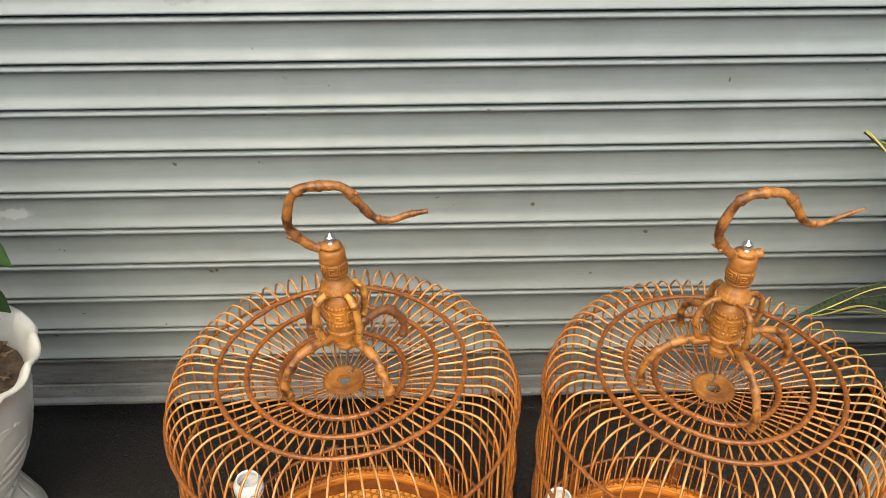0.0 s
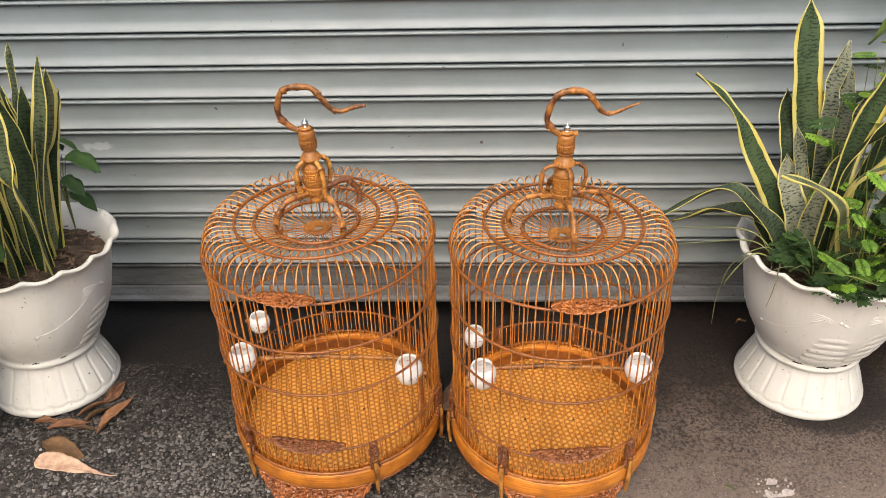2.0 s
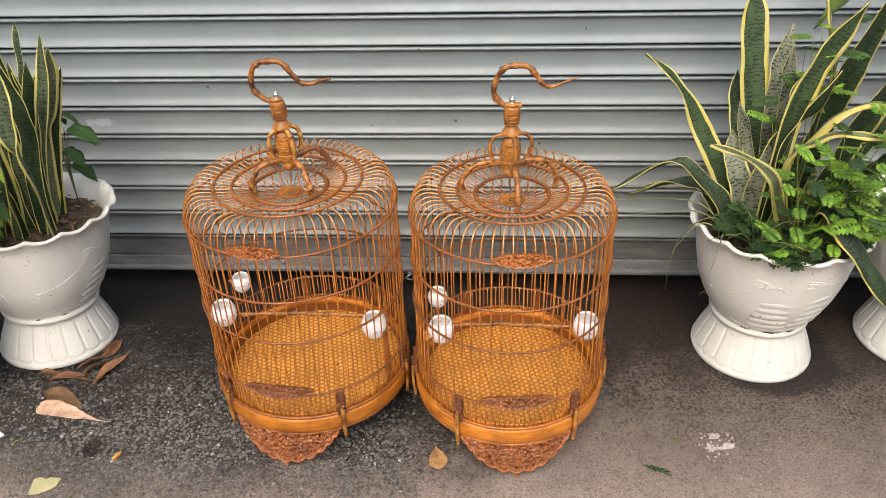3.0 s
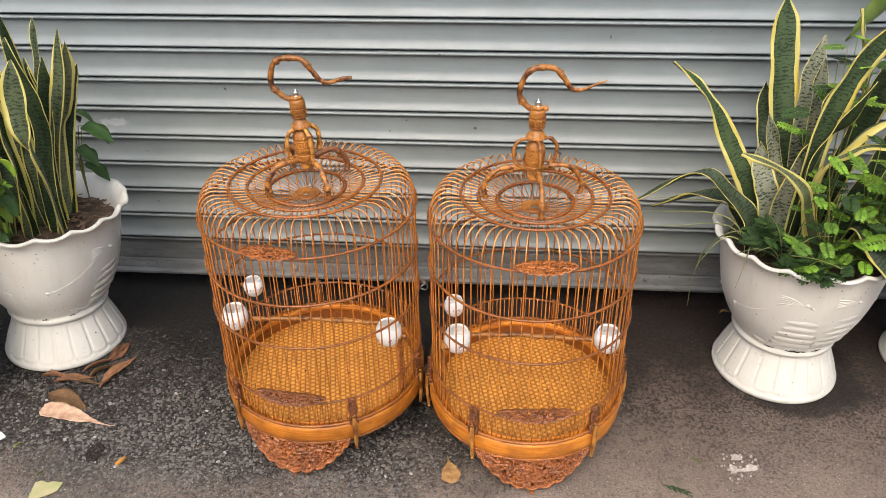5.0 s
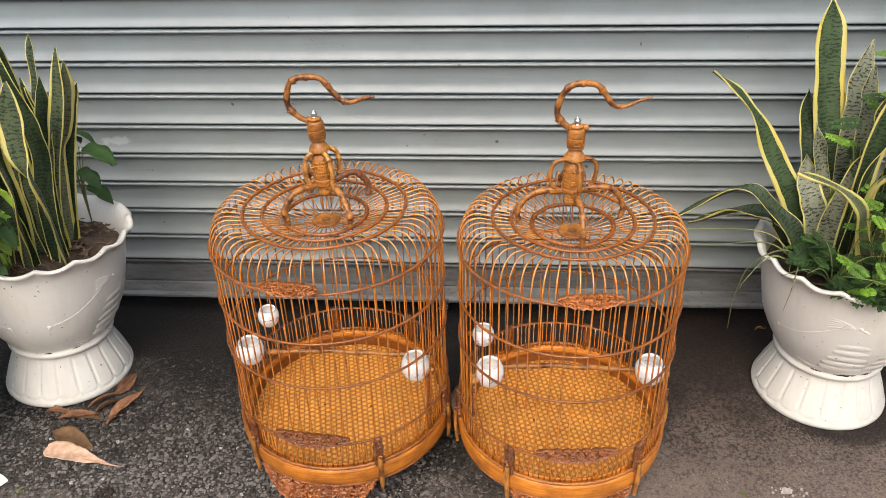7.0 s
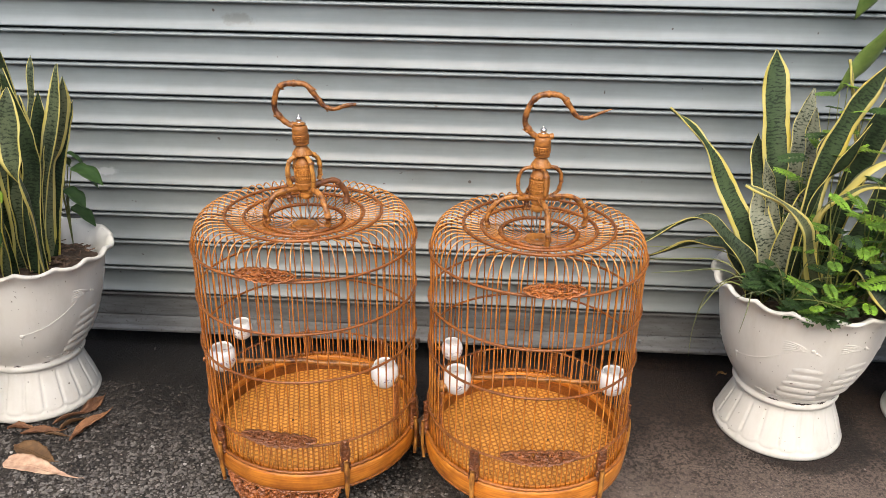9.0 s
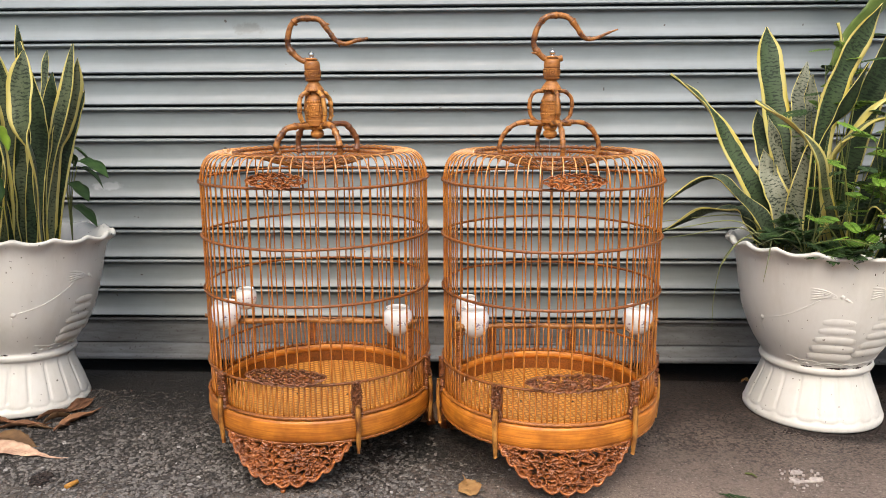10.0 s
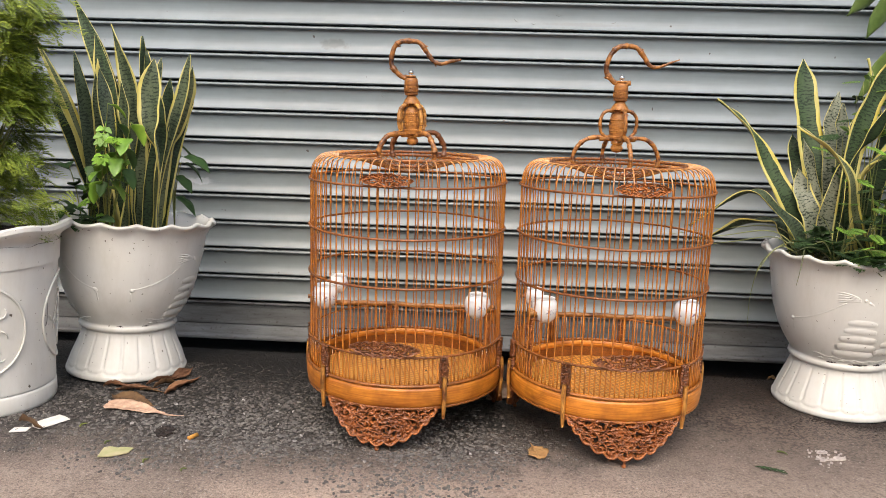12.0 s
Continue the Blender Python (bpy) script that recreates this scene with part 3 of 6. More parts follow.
def build_shutter():
    shutter = root("roller_shutter", pose(0, 0, 0), "closed grey painted steel roller shutter with ribbed slats", "roller shutter", kind="structure")
    # a slat's section: depth and drop below its top joint
    section = [(0.020, 0.0006), (0.0060, 0.0008), (0.0015, 0.0016), (-0.0012, 0.0034), (-0.0022, 0.0058), (-0.0020, 0.0076), (-0.0006, 0.0088), (0.0030, 0.0095), (0.0066, 0.0101), (0.0078, 0.0115)]
    section += [(0.0085, 0.0180), (0.0088, 0.0250), (0.0087, 0.0320), (0.0083, 0.0390), (0.0076, 0.0445), (0.0065, 0.0495), (0.0049, 0.0540), (0.0029, 0.0580), (0.0005, 0.0620), (-0.0019, 0.0655)]
    section += [(-0.0030, 0.0674), (-0.0031, 0.0688), (-0.0022, 0.0702), (0.0010, 0.0710), (0.0070, 0.0714), (0.020, 0.0716)]
    xs = [-3.2 + 0.4 * i for i in range(17)]
    k = len(section)
    verts = [(x, y, -d) for x in xs for y, d in section]
    faces = [(a * k + i, a * k + i + 1, (a + 1) * k + i + 1, (a + 1) * k + i) for a in range(len(xs) - 1) for i in range(k - 1)]
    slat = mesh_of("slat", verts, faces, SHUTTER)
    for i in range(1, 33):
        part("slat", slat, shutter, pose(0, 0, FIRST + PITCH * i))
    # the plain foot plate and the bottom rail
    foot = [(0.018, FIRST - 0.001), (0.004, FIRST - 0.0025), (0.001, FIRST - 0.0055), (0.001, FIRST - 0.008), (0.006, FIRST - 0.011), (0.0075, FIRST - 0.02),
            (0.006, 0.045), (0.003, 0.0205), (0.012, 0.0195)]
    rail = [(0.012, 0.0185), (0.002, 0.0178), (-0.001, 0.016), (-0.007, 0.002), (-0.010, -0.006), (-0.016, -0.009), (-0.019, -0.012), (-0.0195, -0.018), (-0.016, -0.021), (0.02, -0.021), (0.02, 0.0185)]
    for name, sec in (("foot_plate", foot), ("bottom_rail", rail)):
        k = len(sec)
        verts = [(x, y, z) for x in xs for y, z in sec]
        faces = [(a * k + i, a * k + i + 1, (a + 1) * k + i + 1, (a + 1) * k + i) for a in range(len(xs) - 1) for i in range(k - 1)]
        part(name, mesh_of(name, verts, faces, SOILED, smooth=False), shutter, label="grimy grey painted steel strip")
    for x in (0.53, -0.41, 1.02):
        part("bolt", mesh_of("bolt", *lathe([(0.0001, 0.004), (0.003, 0.0035), (0.0045, 0.001), (0.0045, -0.004)], 10), STEEL), shutter, pose(x, -0.011, 0.009, 60, 0, 0))
    for x0, z0, ln, tilt in ((0.016, 0.861, 0.020, 25), (0.059, 0.855, 0.010, -10), (0.123, 0.878, 0.016, -5), (0.264, 0.863, 0.018, -30), (0.62, 0.60, 0.014, -12), (-0.33, 0.66, 0.010, 20)):
        drop = (FIRST + PITCH * math.ceil((z0 - FIRST) / PITCH)) - z0
        depth = float(np.interp(drop, [d for y, d in section], [y for y, d in section]))
        line = spline([(-ln / 2, 0, 0.002), (0, 0, -0.001), (ln / 2, 0, 0.001)], 8)
        part("scratch", mesh_of("scratch", *tube(line, [0.0003, 0.0008, 0.001, 0.0012, 0.001, 0.0009, 0.0006, 0.0002], 6), SCUFF), shutter, pose(x0, depth, z0, 0, tilt, 0), "short dark scratch")
    # hasp and ring at the foot of the shutter
    hasp = part("hasp", mesh_of("hasp", *joined(box(0.03, 0.004, 0.022, (0, 0, 0), 0.001), box(0.012, 0.012, 0.012, (0, -0.006, 0), 0.002)), RUSTY), shutter, pose(-0.055, -0.034, -0.004, 25, 0, 0))
    ring = [(0.011 * math.cos(a), 0.003 * math.sin(2 * a), 0.011 * math.sin(a)) for a in np.linspace(0, 2 * math.pi, 20)[:-1]]
    part("ring", mesh_of("ring", *tube(ring, 0.0022, 6, True), STEEL), shutter, pose(-0.055, -0.05, -0.012, 20, 0, 15))


build_shutter()


def wall(name, sx, sy, sz, c, mat, label):
    tagged(new(name, mesh_of(name, *box(sx, sy, sz, c), mat, False)), label, "wall", kind="structure")


wall("wall_east", 1.0, 0.25, 3.4, (3.7, 0.11, 1.6), PLASTER, "plain grey plaster pier beside the shutter")
wall("wall_west", 1.0, 0.25, 3.4, (-3.7, 0.11, 1.6), PLASTER, "plain grey plaster pier beside the shutter")
wall("wall_lintel", 8.4, 0.25, 1.6, (0, 0.13, 3.27), PLASTER, "plain grey plaster wall above the shutter")
# Unseen dark wall and ceiling, added to keep light from leaking past the shutter.
wall("wall_leak_stop", 8.4, 0.2, 3.4, (0, 1.2, 1.6), DARK_PLASTER, "dark plain wall added behind the shutter against light leaks")
tagged(new("ceiling", mesh_of("ceiling", *box(8.4, 1.2, 0.2, (0, 0.7, 3.4)), DARK_PLASTER, False)), "dark plain ceiling added behind the shutter against light leaks", "ceiling", kind="structure")
# Unseen wall added opposite the shutter to shape the light that reaches it.
wall("wall_light_block", 40, 0.3, 3.6, (0, -7.0, 1.8), PLASTER, "plain plaster wall added out of view to block low sky")


# ---- bird cages ----
LEVELS = (0.494, 0.4005, 0.309, 0.180)


def wrapped_ring(r, z, thick, n_bars, knob=0.25, sides=7, per=4):
    """A hoop with a lashing knob at every bar."""
    pts, rad = [], []
    n = n_bars * per
    for i in range(n):
        a = 2 * math.pi * i / n
        k = 1.0 if i % per == 0 else 0.0
        wob = 1 + 0.0025 * math.sin(5 * a + z * 90)
        pts.append((r * wob * math.cos(a), r * wob * math.sin(a), z + 0.0007 * math.sin(3 * a + 40 * z)))
        rad.append(thick * (1 + knob * k))
    return tube(pts, rad, sides, True)


def lashed(name, r, z, thick, n_bars, knob, sides, per):
    """wrapped_ring() as a mesh, dark where it is lashed."""
    v, f = wrapped_ring(r, z, thick, n_bars, knob, sides, per)
    me = mesh_of(name, v, f, HOOP)
    me.materials.append(SCAR)
    for i in range(0, n_bars * per, per):
        for q in range(sides):
            me.polygons[i * sides + q].material_index = 1
    return me


def rope_ring(r, z, thick, n):
    """A hoop carved like a twisted rope: slanting swellings with tight notches."""
    sides, per = 8, 6
    verts, faces, total = [], [], n * per
    for i in range(total):
        a = 2 * math.pi * i / total
        for j in range(sides):
            b = 2 * math.pi * j / sides
            ph = (i / per + j / sides * 0.8) % 1.0
            q = thick * (1.12 - 0.56 * abs(2 * ph - 1) ** 3)
            verts.append(((r + q * math.cos(b)) * math.cos(a), (r + q * math.cos(b)) * math.sin(a), z + q * math.sin(b)))
    for i in range(total):
        for j in range(sides):
            i2, j2 = (i + 1) % total, (j + 1) % sides
            faces.append((i * sides + j, i2 * sides + j, i2 * sides + j2, i * sides + j2))
    return verts, faces


def carved(outline, wide, high, nx, nz, depth, seed, place, pierce=0.20, freq=52.0):
    """An openwork relief. outline(s, t) says whether the point is wood; place(x, z, d) puts it on the cage."""
    def relief(x, z):
        p = Vector((x * freq * 2, z * freq * 3.2, seed))
        w = noise.noise_vector(p * 0.7) * 0.9
        a = 1 - abs(noise.noise(p + w)) * 2.2
        b = 1 - abs(noise.noise(p * 2.1 + w * 2 + Vector((5, 3, 1)))) * 2.0
        return 0.72 * a + 0.28 * b
    idx, front, back, cells = {}, [], [], []
    for j in range(nz):
        for i in range(nx):
            x, z = ((i + 0.5) / nx - 0.5) * wide, (j + 0.5) / nz * high
            edge = min(outline(x + dx, z + dz) for dx, dz in ((0, 0), (wide * 0.025, 0), (-wide * 0.025, 0), (0, -high * 0.07), (0, high * 0.02)))
            if outline(x, z) and (not edge or relief(x, z) > pierce):
                cells.append((i, j))
    own = set(cells)

    def vert(i, j):
        if (i, j) not in idx:
            idx[i, j] = len(front)
            x, z = (i / nx - 0.5) * wide, j / nz * high
            h = max(0.0, min(1.0, relief(x, z)))
            rim = not outline(x + wide * 0.013, z) or not outline(x - wide * 0.013, z) or not outline(x, z - high * 0.035)
            front.append(place(x, z, depth * (0.12 + 0.83 * h) if not rim else depth * 0.92))
            back.append(place(x, z, 0.0))
        return idx[i, j]
    faces, walls = [], []
    for i, j in cells:
        q = [vert(i, j), vert(i + 1, j), vert(i + 1, j + 1), vert(i, j + 1)]
        faces.append(q)
        for (di, dj), (a, b) in (((0, -1), (0, 1)), ((1, 0), (1, 2)), ((0, 1), (2, 3)), ((-1, 0), (3, 0))):
            if (i + di, j + dj) not in own:
                walls.append((q[a], q[b]))
    n = len(front)
    allf = [tuple(q) for q in faces] + [tuple(i + n for i in reversed(q)) for q in faces] + [(b, a, a + n, b + n) for a, b in walls]
    return front + back, allf


def on_drum(r, mid, flare=0.0):
    """Places x along the drum's arc, z up and d out of the drum, round the azimuth mid; flare spreads the foot outwards."""
    def place(x, z, d):
        a = mid + x / r
        d += flare * max(0.0, 1 - z / 0.08) ** 1.4
        return ((r + d) * math.cos(a), (r + d) * math.sin(a), z)
    return place


def joint_phase(u, joints, seed):
    """How far along its own length of cane a point is; the lengths differ."""
    return (joints * (u + 0.055 * math.sin(7.3 * u + seed * 9) + 0.02 * math.sin(19 * u + seed * 31)) + seed) % 1.0


def knotty(points, radius, n, joints, tip=None, sides=10, seed=0.0):
    """A bamboo-root stick: swollen and kinked at its joints, thinner between them, tapering to tip."""
    pts = spline(points, n)
    run = [0.0]
    for a, b in zip(pts, pts[1:]):
        run.append(run[-1] + (b - a).length)
    rad, out = [], []
    for i, s in enumerate(run):
        u = s / run[-1]
        r = radius + ((tip if tip is not None else radius) - radius) * max(0.0, (u - 0.68) / 0.32)
        ph = joint_phase(u, joints, seed)
        d = min(ph, 1 - ph)
        rad.append(r * (1 + 0.25 * math.exp(-(d / 0.06) ** 2) - 0.06 * math.sin(math.pi * ph) + 0.16 * noise.noise(Vector((s * 160, seed, 0))) + 0.14 * noise.noise(Vector((s * 60, seed, 5)))))
        kink = noise.noise_vector(Vector((u * joints * 1.1, seed * 7, 3))) * radius * 0.55 * math.sin(math.pi * u)
        out.append(pts[i] + Vector((kink.x, kink.y * 0.4, kink.z)))
    return tube(out, rad, sides)


def stick(name, mat, points, radius, n, joints, tip=None, sides=10, seed=0.0):
    """knotty() as a mesh, with a dark scar at every joint."""
    v, f = knotty(points, radius, n, joints, tip, sides, seed)
    buds, flip = [(v, f)], 1
    for i in range(3, n - 4):
        if joint_phase(i / (n - 1), joints, seed) < 0.8 * joints / (n - 1):
            ring, ahead = [Vector(p) for p in v[i * sides:(i + 1) * sides]], [Vector(p) for p in v[(i + 2) * sides:(i + 3) * sides]]
            mid = sum(ring, Vector()) / sides
            way = ring[(i * 3 + (sides // 2 if flip < 0 else 0)) % sides] - mid
            along = (sum(ahead, Vector()) / sides - mid).normalized() * way.length
            buds.append(tube([mid + way * 0.5, mid + way * 1.05 + along * 0.2, mid + way * 1.45 + along * 0.7], [way.length * 0.42, way.length * 0.34, way.length * 0.08], 6))
            flip = -flip
    me = mesh_of(name, *joined(*buds), mat)
    me.materials.append(SCAR)
    for i in range(n - 1):
        ph = joint_phase(i / (n - 1), joints, seed)
        if ph < 0.8 * joints / (n - 1) and 0 < i < n - 2:
            for q in range(sides):
                me.polygons[i * sides + q].material_index = 1
    return me


def lath(points, half, thick):
    """A flat bowed lath in the x-z plane, half-widths along y, rounded at its edges."""
    pts = spline([(x, 0, z) for x, z in points], 16)
    verts, faces = [], []
    for i, p in enumerate(pts):
        w = float(np.interp(i / 15, np.linspace(0, 1, len(half)), half))
        tan = (pts[min(i + 1, 15)] - pts[max(i - 1, 0)]).normalized()
        nor = Vector((-tan.z, 0, tan.x))
        if nor.x < 0:
            nor = -nor
        for u, d in ((-1, -0.5), (-1, 0.3), (-0.6, 0.9), (0.6, 0.9), (1, 0.3), (1, -0.5)):
            verts.append(p + Vector((0, u * w, 0)) + nor * d * thick)
    for i in range(15):
        for j in range(6):
            faces.append((i * 6 + j, i * 6 + (j + 1) % 6, (i + 1) * 6 + (j + 1) % 6, (i + 1) * 6 + j))
    faces += [tuple(range(6)), tuple(range(95, 89, -1))]
    return verts, faces


def bar_path(r):
    """From the base up the drum, over the shoulder and in to the hub, along x."""
    k = r / 0.19
    return [(r, 0.112), (r, 0.18), (r, 0.30), (r, 0.40), (r, 0.470), (r, 0.495), (r - 0.0015, 0.508), (r - 0.0055, 0.521), (r - 0.0125, 0.532), (r - 0.0215, 0.5385),
            (r - 0.034, 0.5405), (0.139 * k, 0.5365), (0.120 * k, 0.5335), (0.100 * k, 0.5305), (0.083 * k, 0.526), (0.066 * k, 0.520), (0.042 * k, 0.514), (0.018, 0.510)]


def cage(cx, cy, r, n, turn, arm_turn, lean, hook, dark_arms, stout, flare, plate, shift, posts, label):
    """turn: azimuth (degrees) of the front apron; arm_turn: of the first handle arm."""
    c = root("birdcage", pose(cx, cy, 0), label, "birdcage", "bamboo birdcages")
    front = radians(turn)
    k = r / 0.19
    # base: bulging band, beaded rims, tray
    band = [(r - 0.010, 0.0835), (r + 0.0005, 0.0832), (r + 0.0028, 0.0845), (r + 0.0046, 0.090), (r + 0.0056, 0.098), (r + 0.0060, 0.107), (r + 0.0056, 0.1155), (r + 0.0044, 0.1200), (r + 0.0010, 0.1216), (r - 0.010, 0.1216)]
    part("base_band", mesh_of("base_band", *lathe(band, 128, True), BAND), c, label="glossy orange turned bamboo band")
    part("upper_rim", mesh_of("upper_rim", *rope_ring(r + 0.0024, 0.1250, 0.0032, n), ROPE), c, label="brown twisted rope rim")
    part("lower_rim", mesh_of("lower_rim", *rope_ring(r + 0.0005, 0.0812, 0.0030, n), ROPE), c)
    tray = [(0.0001, 0.0905), (r - 0.012, 0.0905), (r - 0.012, 0.084), (0.0001, 0.084)]
    part("tray_mat", mesh_of("tray_mat", *lathe(tray, 96), MAT, False), c, label="tray floor of patterned woven cane")
    strip = [(r - 0.0115, 0.0885), (r - 0.0115, 0.113), (r - 0.0085, 0.113), (r - 0.0085, 0.0885)]
    part("tray_wall", mesh_of("tray_wall", *lathe(strip, 96, True), HOOP, False), c)
    lip = [(r - 0.0125, 0.1125), (r - 0.0130, 0.1180), (r - 0.0120, 0.1240), (r - 0.0100, 0.1255), (r - 0.0080, 0.1240), (r - 0.0080, 0.1125)]
    part("tray_lip", mesh_of("tray_lip", *lathe(lip, 96, True), BAND), c, label="pale bamboo lip inside the base")
    for dx in (-0.047, 0.046):
        part("rivet", mesh_of("rivet", *lathe([(0.0022, 0.0900), (0.0022, 0.0914), (0.0012, 0.0920), (0.0001, 0.0921)], 10), STAIN), c, pose(dx, -0.005, 0), "small dark rivet in the mat")
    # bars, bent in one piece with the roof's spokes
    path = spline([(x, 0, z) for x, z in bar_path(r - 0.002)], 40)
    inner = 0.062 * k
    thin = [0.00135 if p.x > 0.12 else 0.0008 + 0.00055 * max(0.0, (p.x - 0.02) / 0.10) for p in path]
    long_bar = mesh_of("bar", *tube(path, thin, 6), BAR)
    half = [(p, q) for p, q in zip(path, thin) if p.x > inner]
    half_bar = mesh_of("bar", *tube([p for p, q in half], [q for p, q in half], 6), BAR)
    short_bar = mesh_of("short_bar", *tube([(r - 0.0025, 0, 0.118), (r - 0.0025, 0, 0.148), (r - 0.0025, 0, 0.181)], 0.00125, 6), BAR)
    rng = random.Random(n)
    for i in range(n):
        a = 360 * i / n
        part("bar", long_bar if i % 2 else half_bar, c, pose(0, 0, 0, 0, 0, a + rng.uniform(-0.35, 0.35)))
        part("short_bar", short_bar, c, pose(0, 0, 0, 0, 0, a + 180 / n + rng.uniform(-0.3, 0.3)))
    for z in LEVELS:
        part("hoop", lashed("hoop", r + 0.0005, z, 0.0022, n, 0.3, 7, 5), c, label="thin brown lashed hoop")
    for rr, z, th in ((0.1315 * k, 0.5385, 0.0026), (0.1005 * k, 0.5335, 0.0028), (0.067 * k, 0.5235, 0.0031)):
        part("roof_ring", lashed("roof_ring", rr, z, th, n // 2, 0.38, 8, 7), c, label="brown bamboo ring on the roof")
    hub = [(0.008, 0.507), (0.021, 0.507), (0.0235, 0.510), (0.022, 0.5135), (0.0185, 0.5145), (0.0145, 0.5130), (0.010, 0.5125), (0.008, 0.5120)]
    part("roof_hub", mesh_of("roof_hub", *lathe(hub, 40, True), TURNED_DARK, crisp=28), c, label="turned wooden hub with a hole")
    # carved plates on the top and the low hoop, aprons, brackets with pegs
    def lozenge(w, h, lobes):
        def inside(x, z):
            s = abs(x) / (w / 2)
            if s >= 1:
                return False
            half = (h / 2) * (1 - s ** 2.2) ** 0.7 * (0.78 + 0.22 * abs(math.cos(lobes * math.pi * s + (0.6 if x > 0 else 0))))
            return abs(z - h / 2) < half
        return inside
    for name, w, h, z, mat, out in (("crest_plate", 0.096, 0.026, 0.4945, CARVED_LIGHT, 0.0022), ("door_plate", 0.134, 0.031, 0.1800, CARVED_DARK, 0.0022)):
        v, f = carved(lozenge(w, h, 4), w, h, 160, 40, 0.0090, cx * 7 + z, on_drum(r + out, front + radians(plate)), 0.32, 66.0)
        part(name, mesh_of(name, [(x, y, zz + z) for x, y, zz in v], f, mat), c, label="carved openwork wooden plate")
    high, wide = 0.082, 0.214

    def apron_edge(s):
        u = 2 / math.pi * math.asin(min(1.0, s))
        return high * 0.90 - high * 0.80 * (1 - s ** 2.2) + 0.0065 - 0.0072 * abs(math.cos(6.5 * math.pi * u))

    def apron_shape(x, z):
        s = abs(x) / (wide / 2)
        if s >= 1:
            return False
        return z > apron_edge(s)
    for i in range(3):
        v, f = carved(apron_shape, wide, high, 190, 84, 0.0135, cx * 11 + i * 3.7, on_drum(r - 0.006, front + i * 2 * math.pi / 3, flare), 0.27, 54)
        ap = part("apron", mesh_of("apron", [(x, y, z + 0.0015) for x, y, z in v], f, CARVED), c, label="carved openwork apron foot")
        a = front + i * 2 * math.pi / 3
        lay = on_drum(r - 0.006, a, flare)
        rim = [lay(wide * 0.497 * math.sin(math.pi / 2 * q / 110), apron_edge(abs(0.994 * math.sin(math.pi / 2 * q / 110))) + 0.0012, 0.0105) for q in range(-110, 111)]
        part("apron_rim", mesh_of("apron_rim", *tube([(x, y, z + 0.0015) for x, y, z in rim], 0.0020, 6), CARVED_LIGHT), ap, label="smooth scalloped rim")
        fx, fy = (r + flare) * math.cos(a), (r + flare) * math.sin(a)
        g = ground_height(cx + fx, cy + fy)
        knob = [(0.0005, g), (0.0028, g + 0.0004), (0.0044, g + 0.0028), (0.0044, g + 0.0052), (0.0026, g + 0.0072), (0.0024, 0.0050), (0.0038, 0.0062), (0.0038, 0.0105), (0.0005, 0.0115)]
        part("foot_knob", mesh_of("foot_knob", *lathe(knob, 16), CARVED), ap, pose(fx, fy, 0))
        for side in (-1, 1):
            b = degrees_of(a) + side * 35
            v, f = carved(lambda x, z: abs(x) < 0.0078 + 0.0012 * math.sin(z * 210) and z < 0.061, 0.02, 0.062, 30, 60, 0.0095, i * 5 + side + cx, on_drum(r + 0.0005, 0.0), 0.02, 100)
            br = part("bracket", mesh_of("bracket", [(x, y, z + 0.1215) for x, y, z in v], f, CARVED_DARK), c, pose(0, 0, 0, 0, 0, b), "carved bracket block")
            peg = mesh_of("peg", *lath([(r + 0.0095, 0.143), (r + 0.0112, 0.122), (r + 0.0110, 0.100), (r + 0.0095, 0.080), (r + 0.0080, 0.060)], (0.0034, 0.0046, 0.0040, 0.0042, 0.0020), 0.0040), PEG)
            part("peg", peg, br, label="flat pointed pale bamboo peg")
    # carved posts that carry the front cups
    for az in posts:
        v, f = carved(lambda x, z: abs(x) < 0.0070 + 0.0012 * math.sin(z * 130), 0.018, 0.122, 22, 110, 0.008, az + cx, on_drum(r - 0.0125, 0.0), 0.0, 90)
        post = part("cup_post", mesh_of("cup_post", [(x, y, zz + 0.121) for x, y, zz in v], f, CARVED_LIGHT), c, pose(0, 0, 0, 0, 0, az), "carved upright post inside the bars")
        part("clip_block", mesh_of("clip_block", *box(0.026, 0.015, 0.013, (r - 0.018, 0, 0.2500), 0.002), PEG), post, label="pale wooden block")
    # perch
    px = 0.8 * r
    perch = stick("perch", ROOT, [(-px - 0.012, -0.012, 0.236), (0, -0.002, 0.2345), (px + 0.012, -0.012, 0.237)], 0.0048, 60, 7, None, 10, 0.3)
    part("perch", perch, c, pose(0, -0.012, 0), "knotty bamboo perch")
    # handle: everything leans with the column
    tip = pose(shift, 0, 0.70) @ pose(0, 0, 0, 0, lean, 0) @ pose(0, 0, -0.70)
    if stout > 1:
        bend = [(0.010, 0, 0.6400), (0.021, 0, 0.6380), (0.0292, 0, 0.627), (0.0318, 0, 0.611), (0.0300, 0, 0.598), (0.0265, 0, 0.590)]
    else:
        bend = [(0.012, 0, 0.6400), (0.025, 0, 0.6395), (0.0345, 0, 0.630), (0.0375, 0, 0.614), (0.034, 0, 0.599), (0.025, 0, 0.590)]
    slim = 0.90
    drop_by, reach = (0.006, 0.91) if stout > 1 else (0.001, 1.0)
    for i in range(4):
        ang = arm_turn + 90 * i
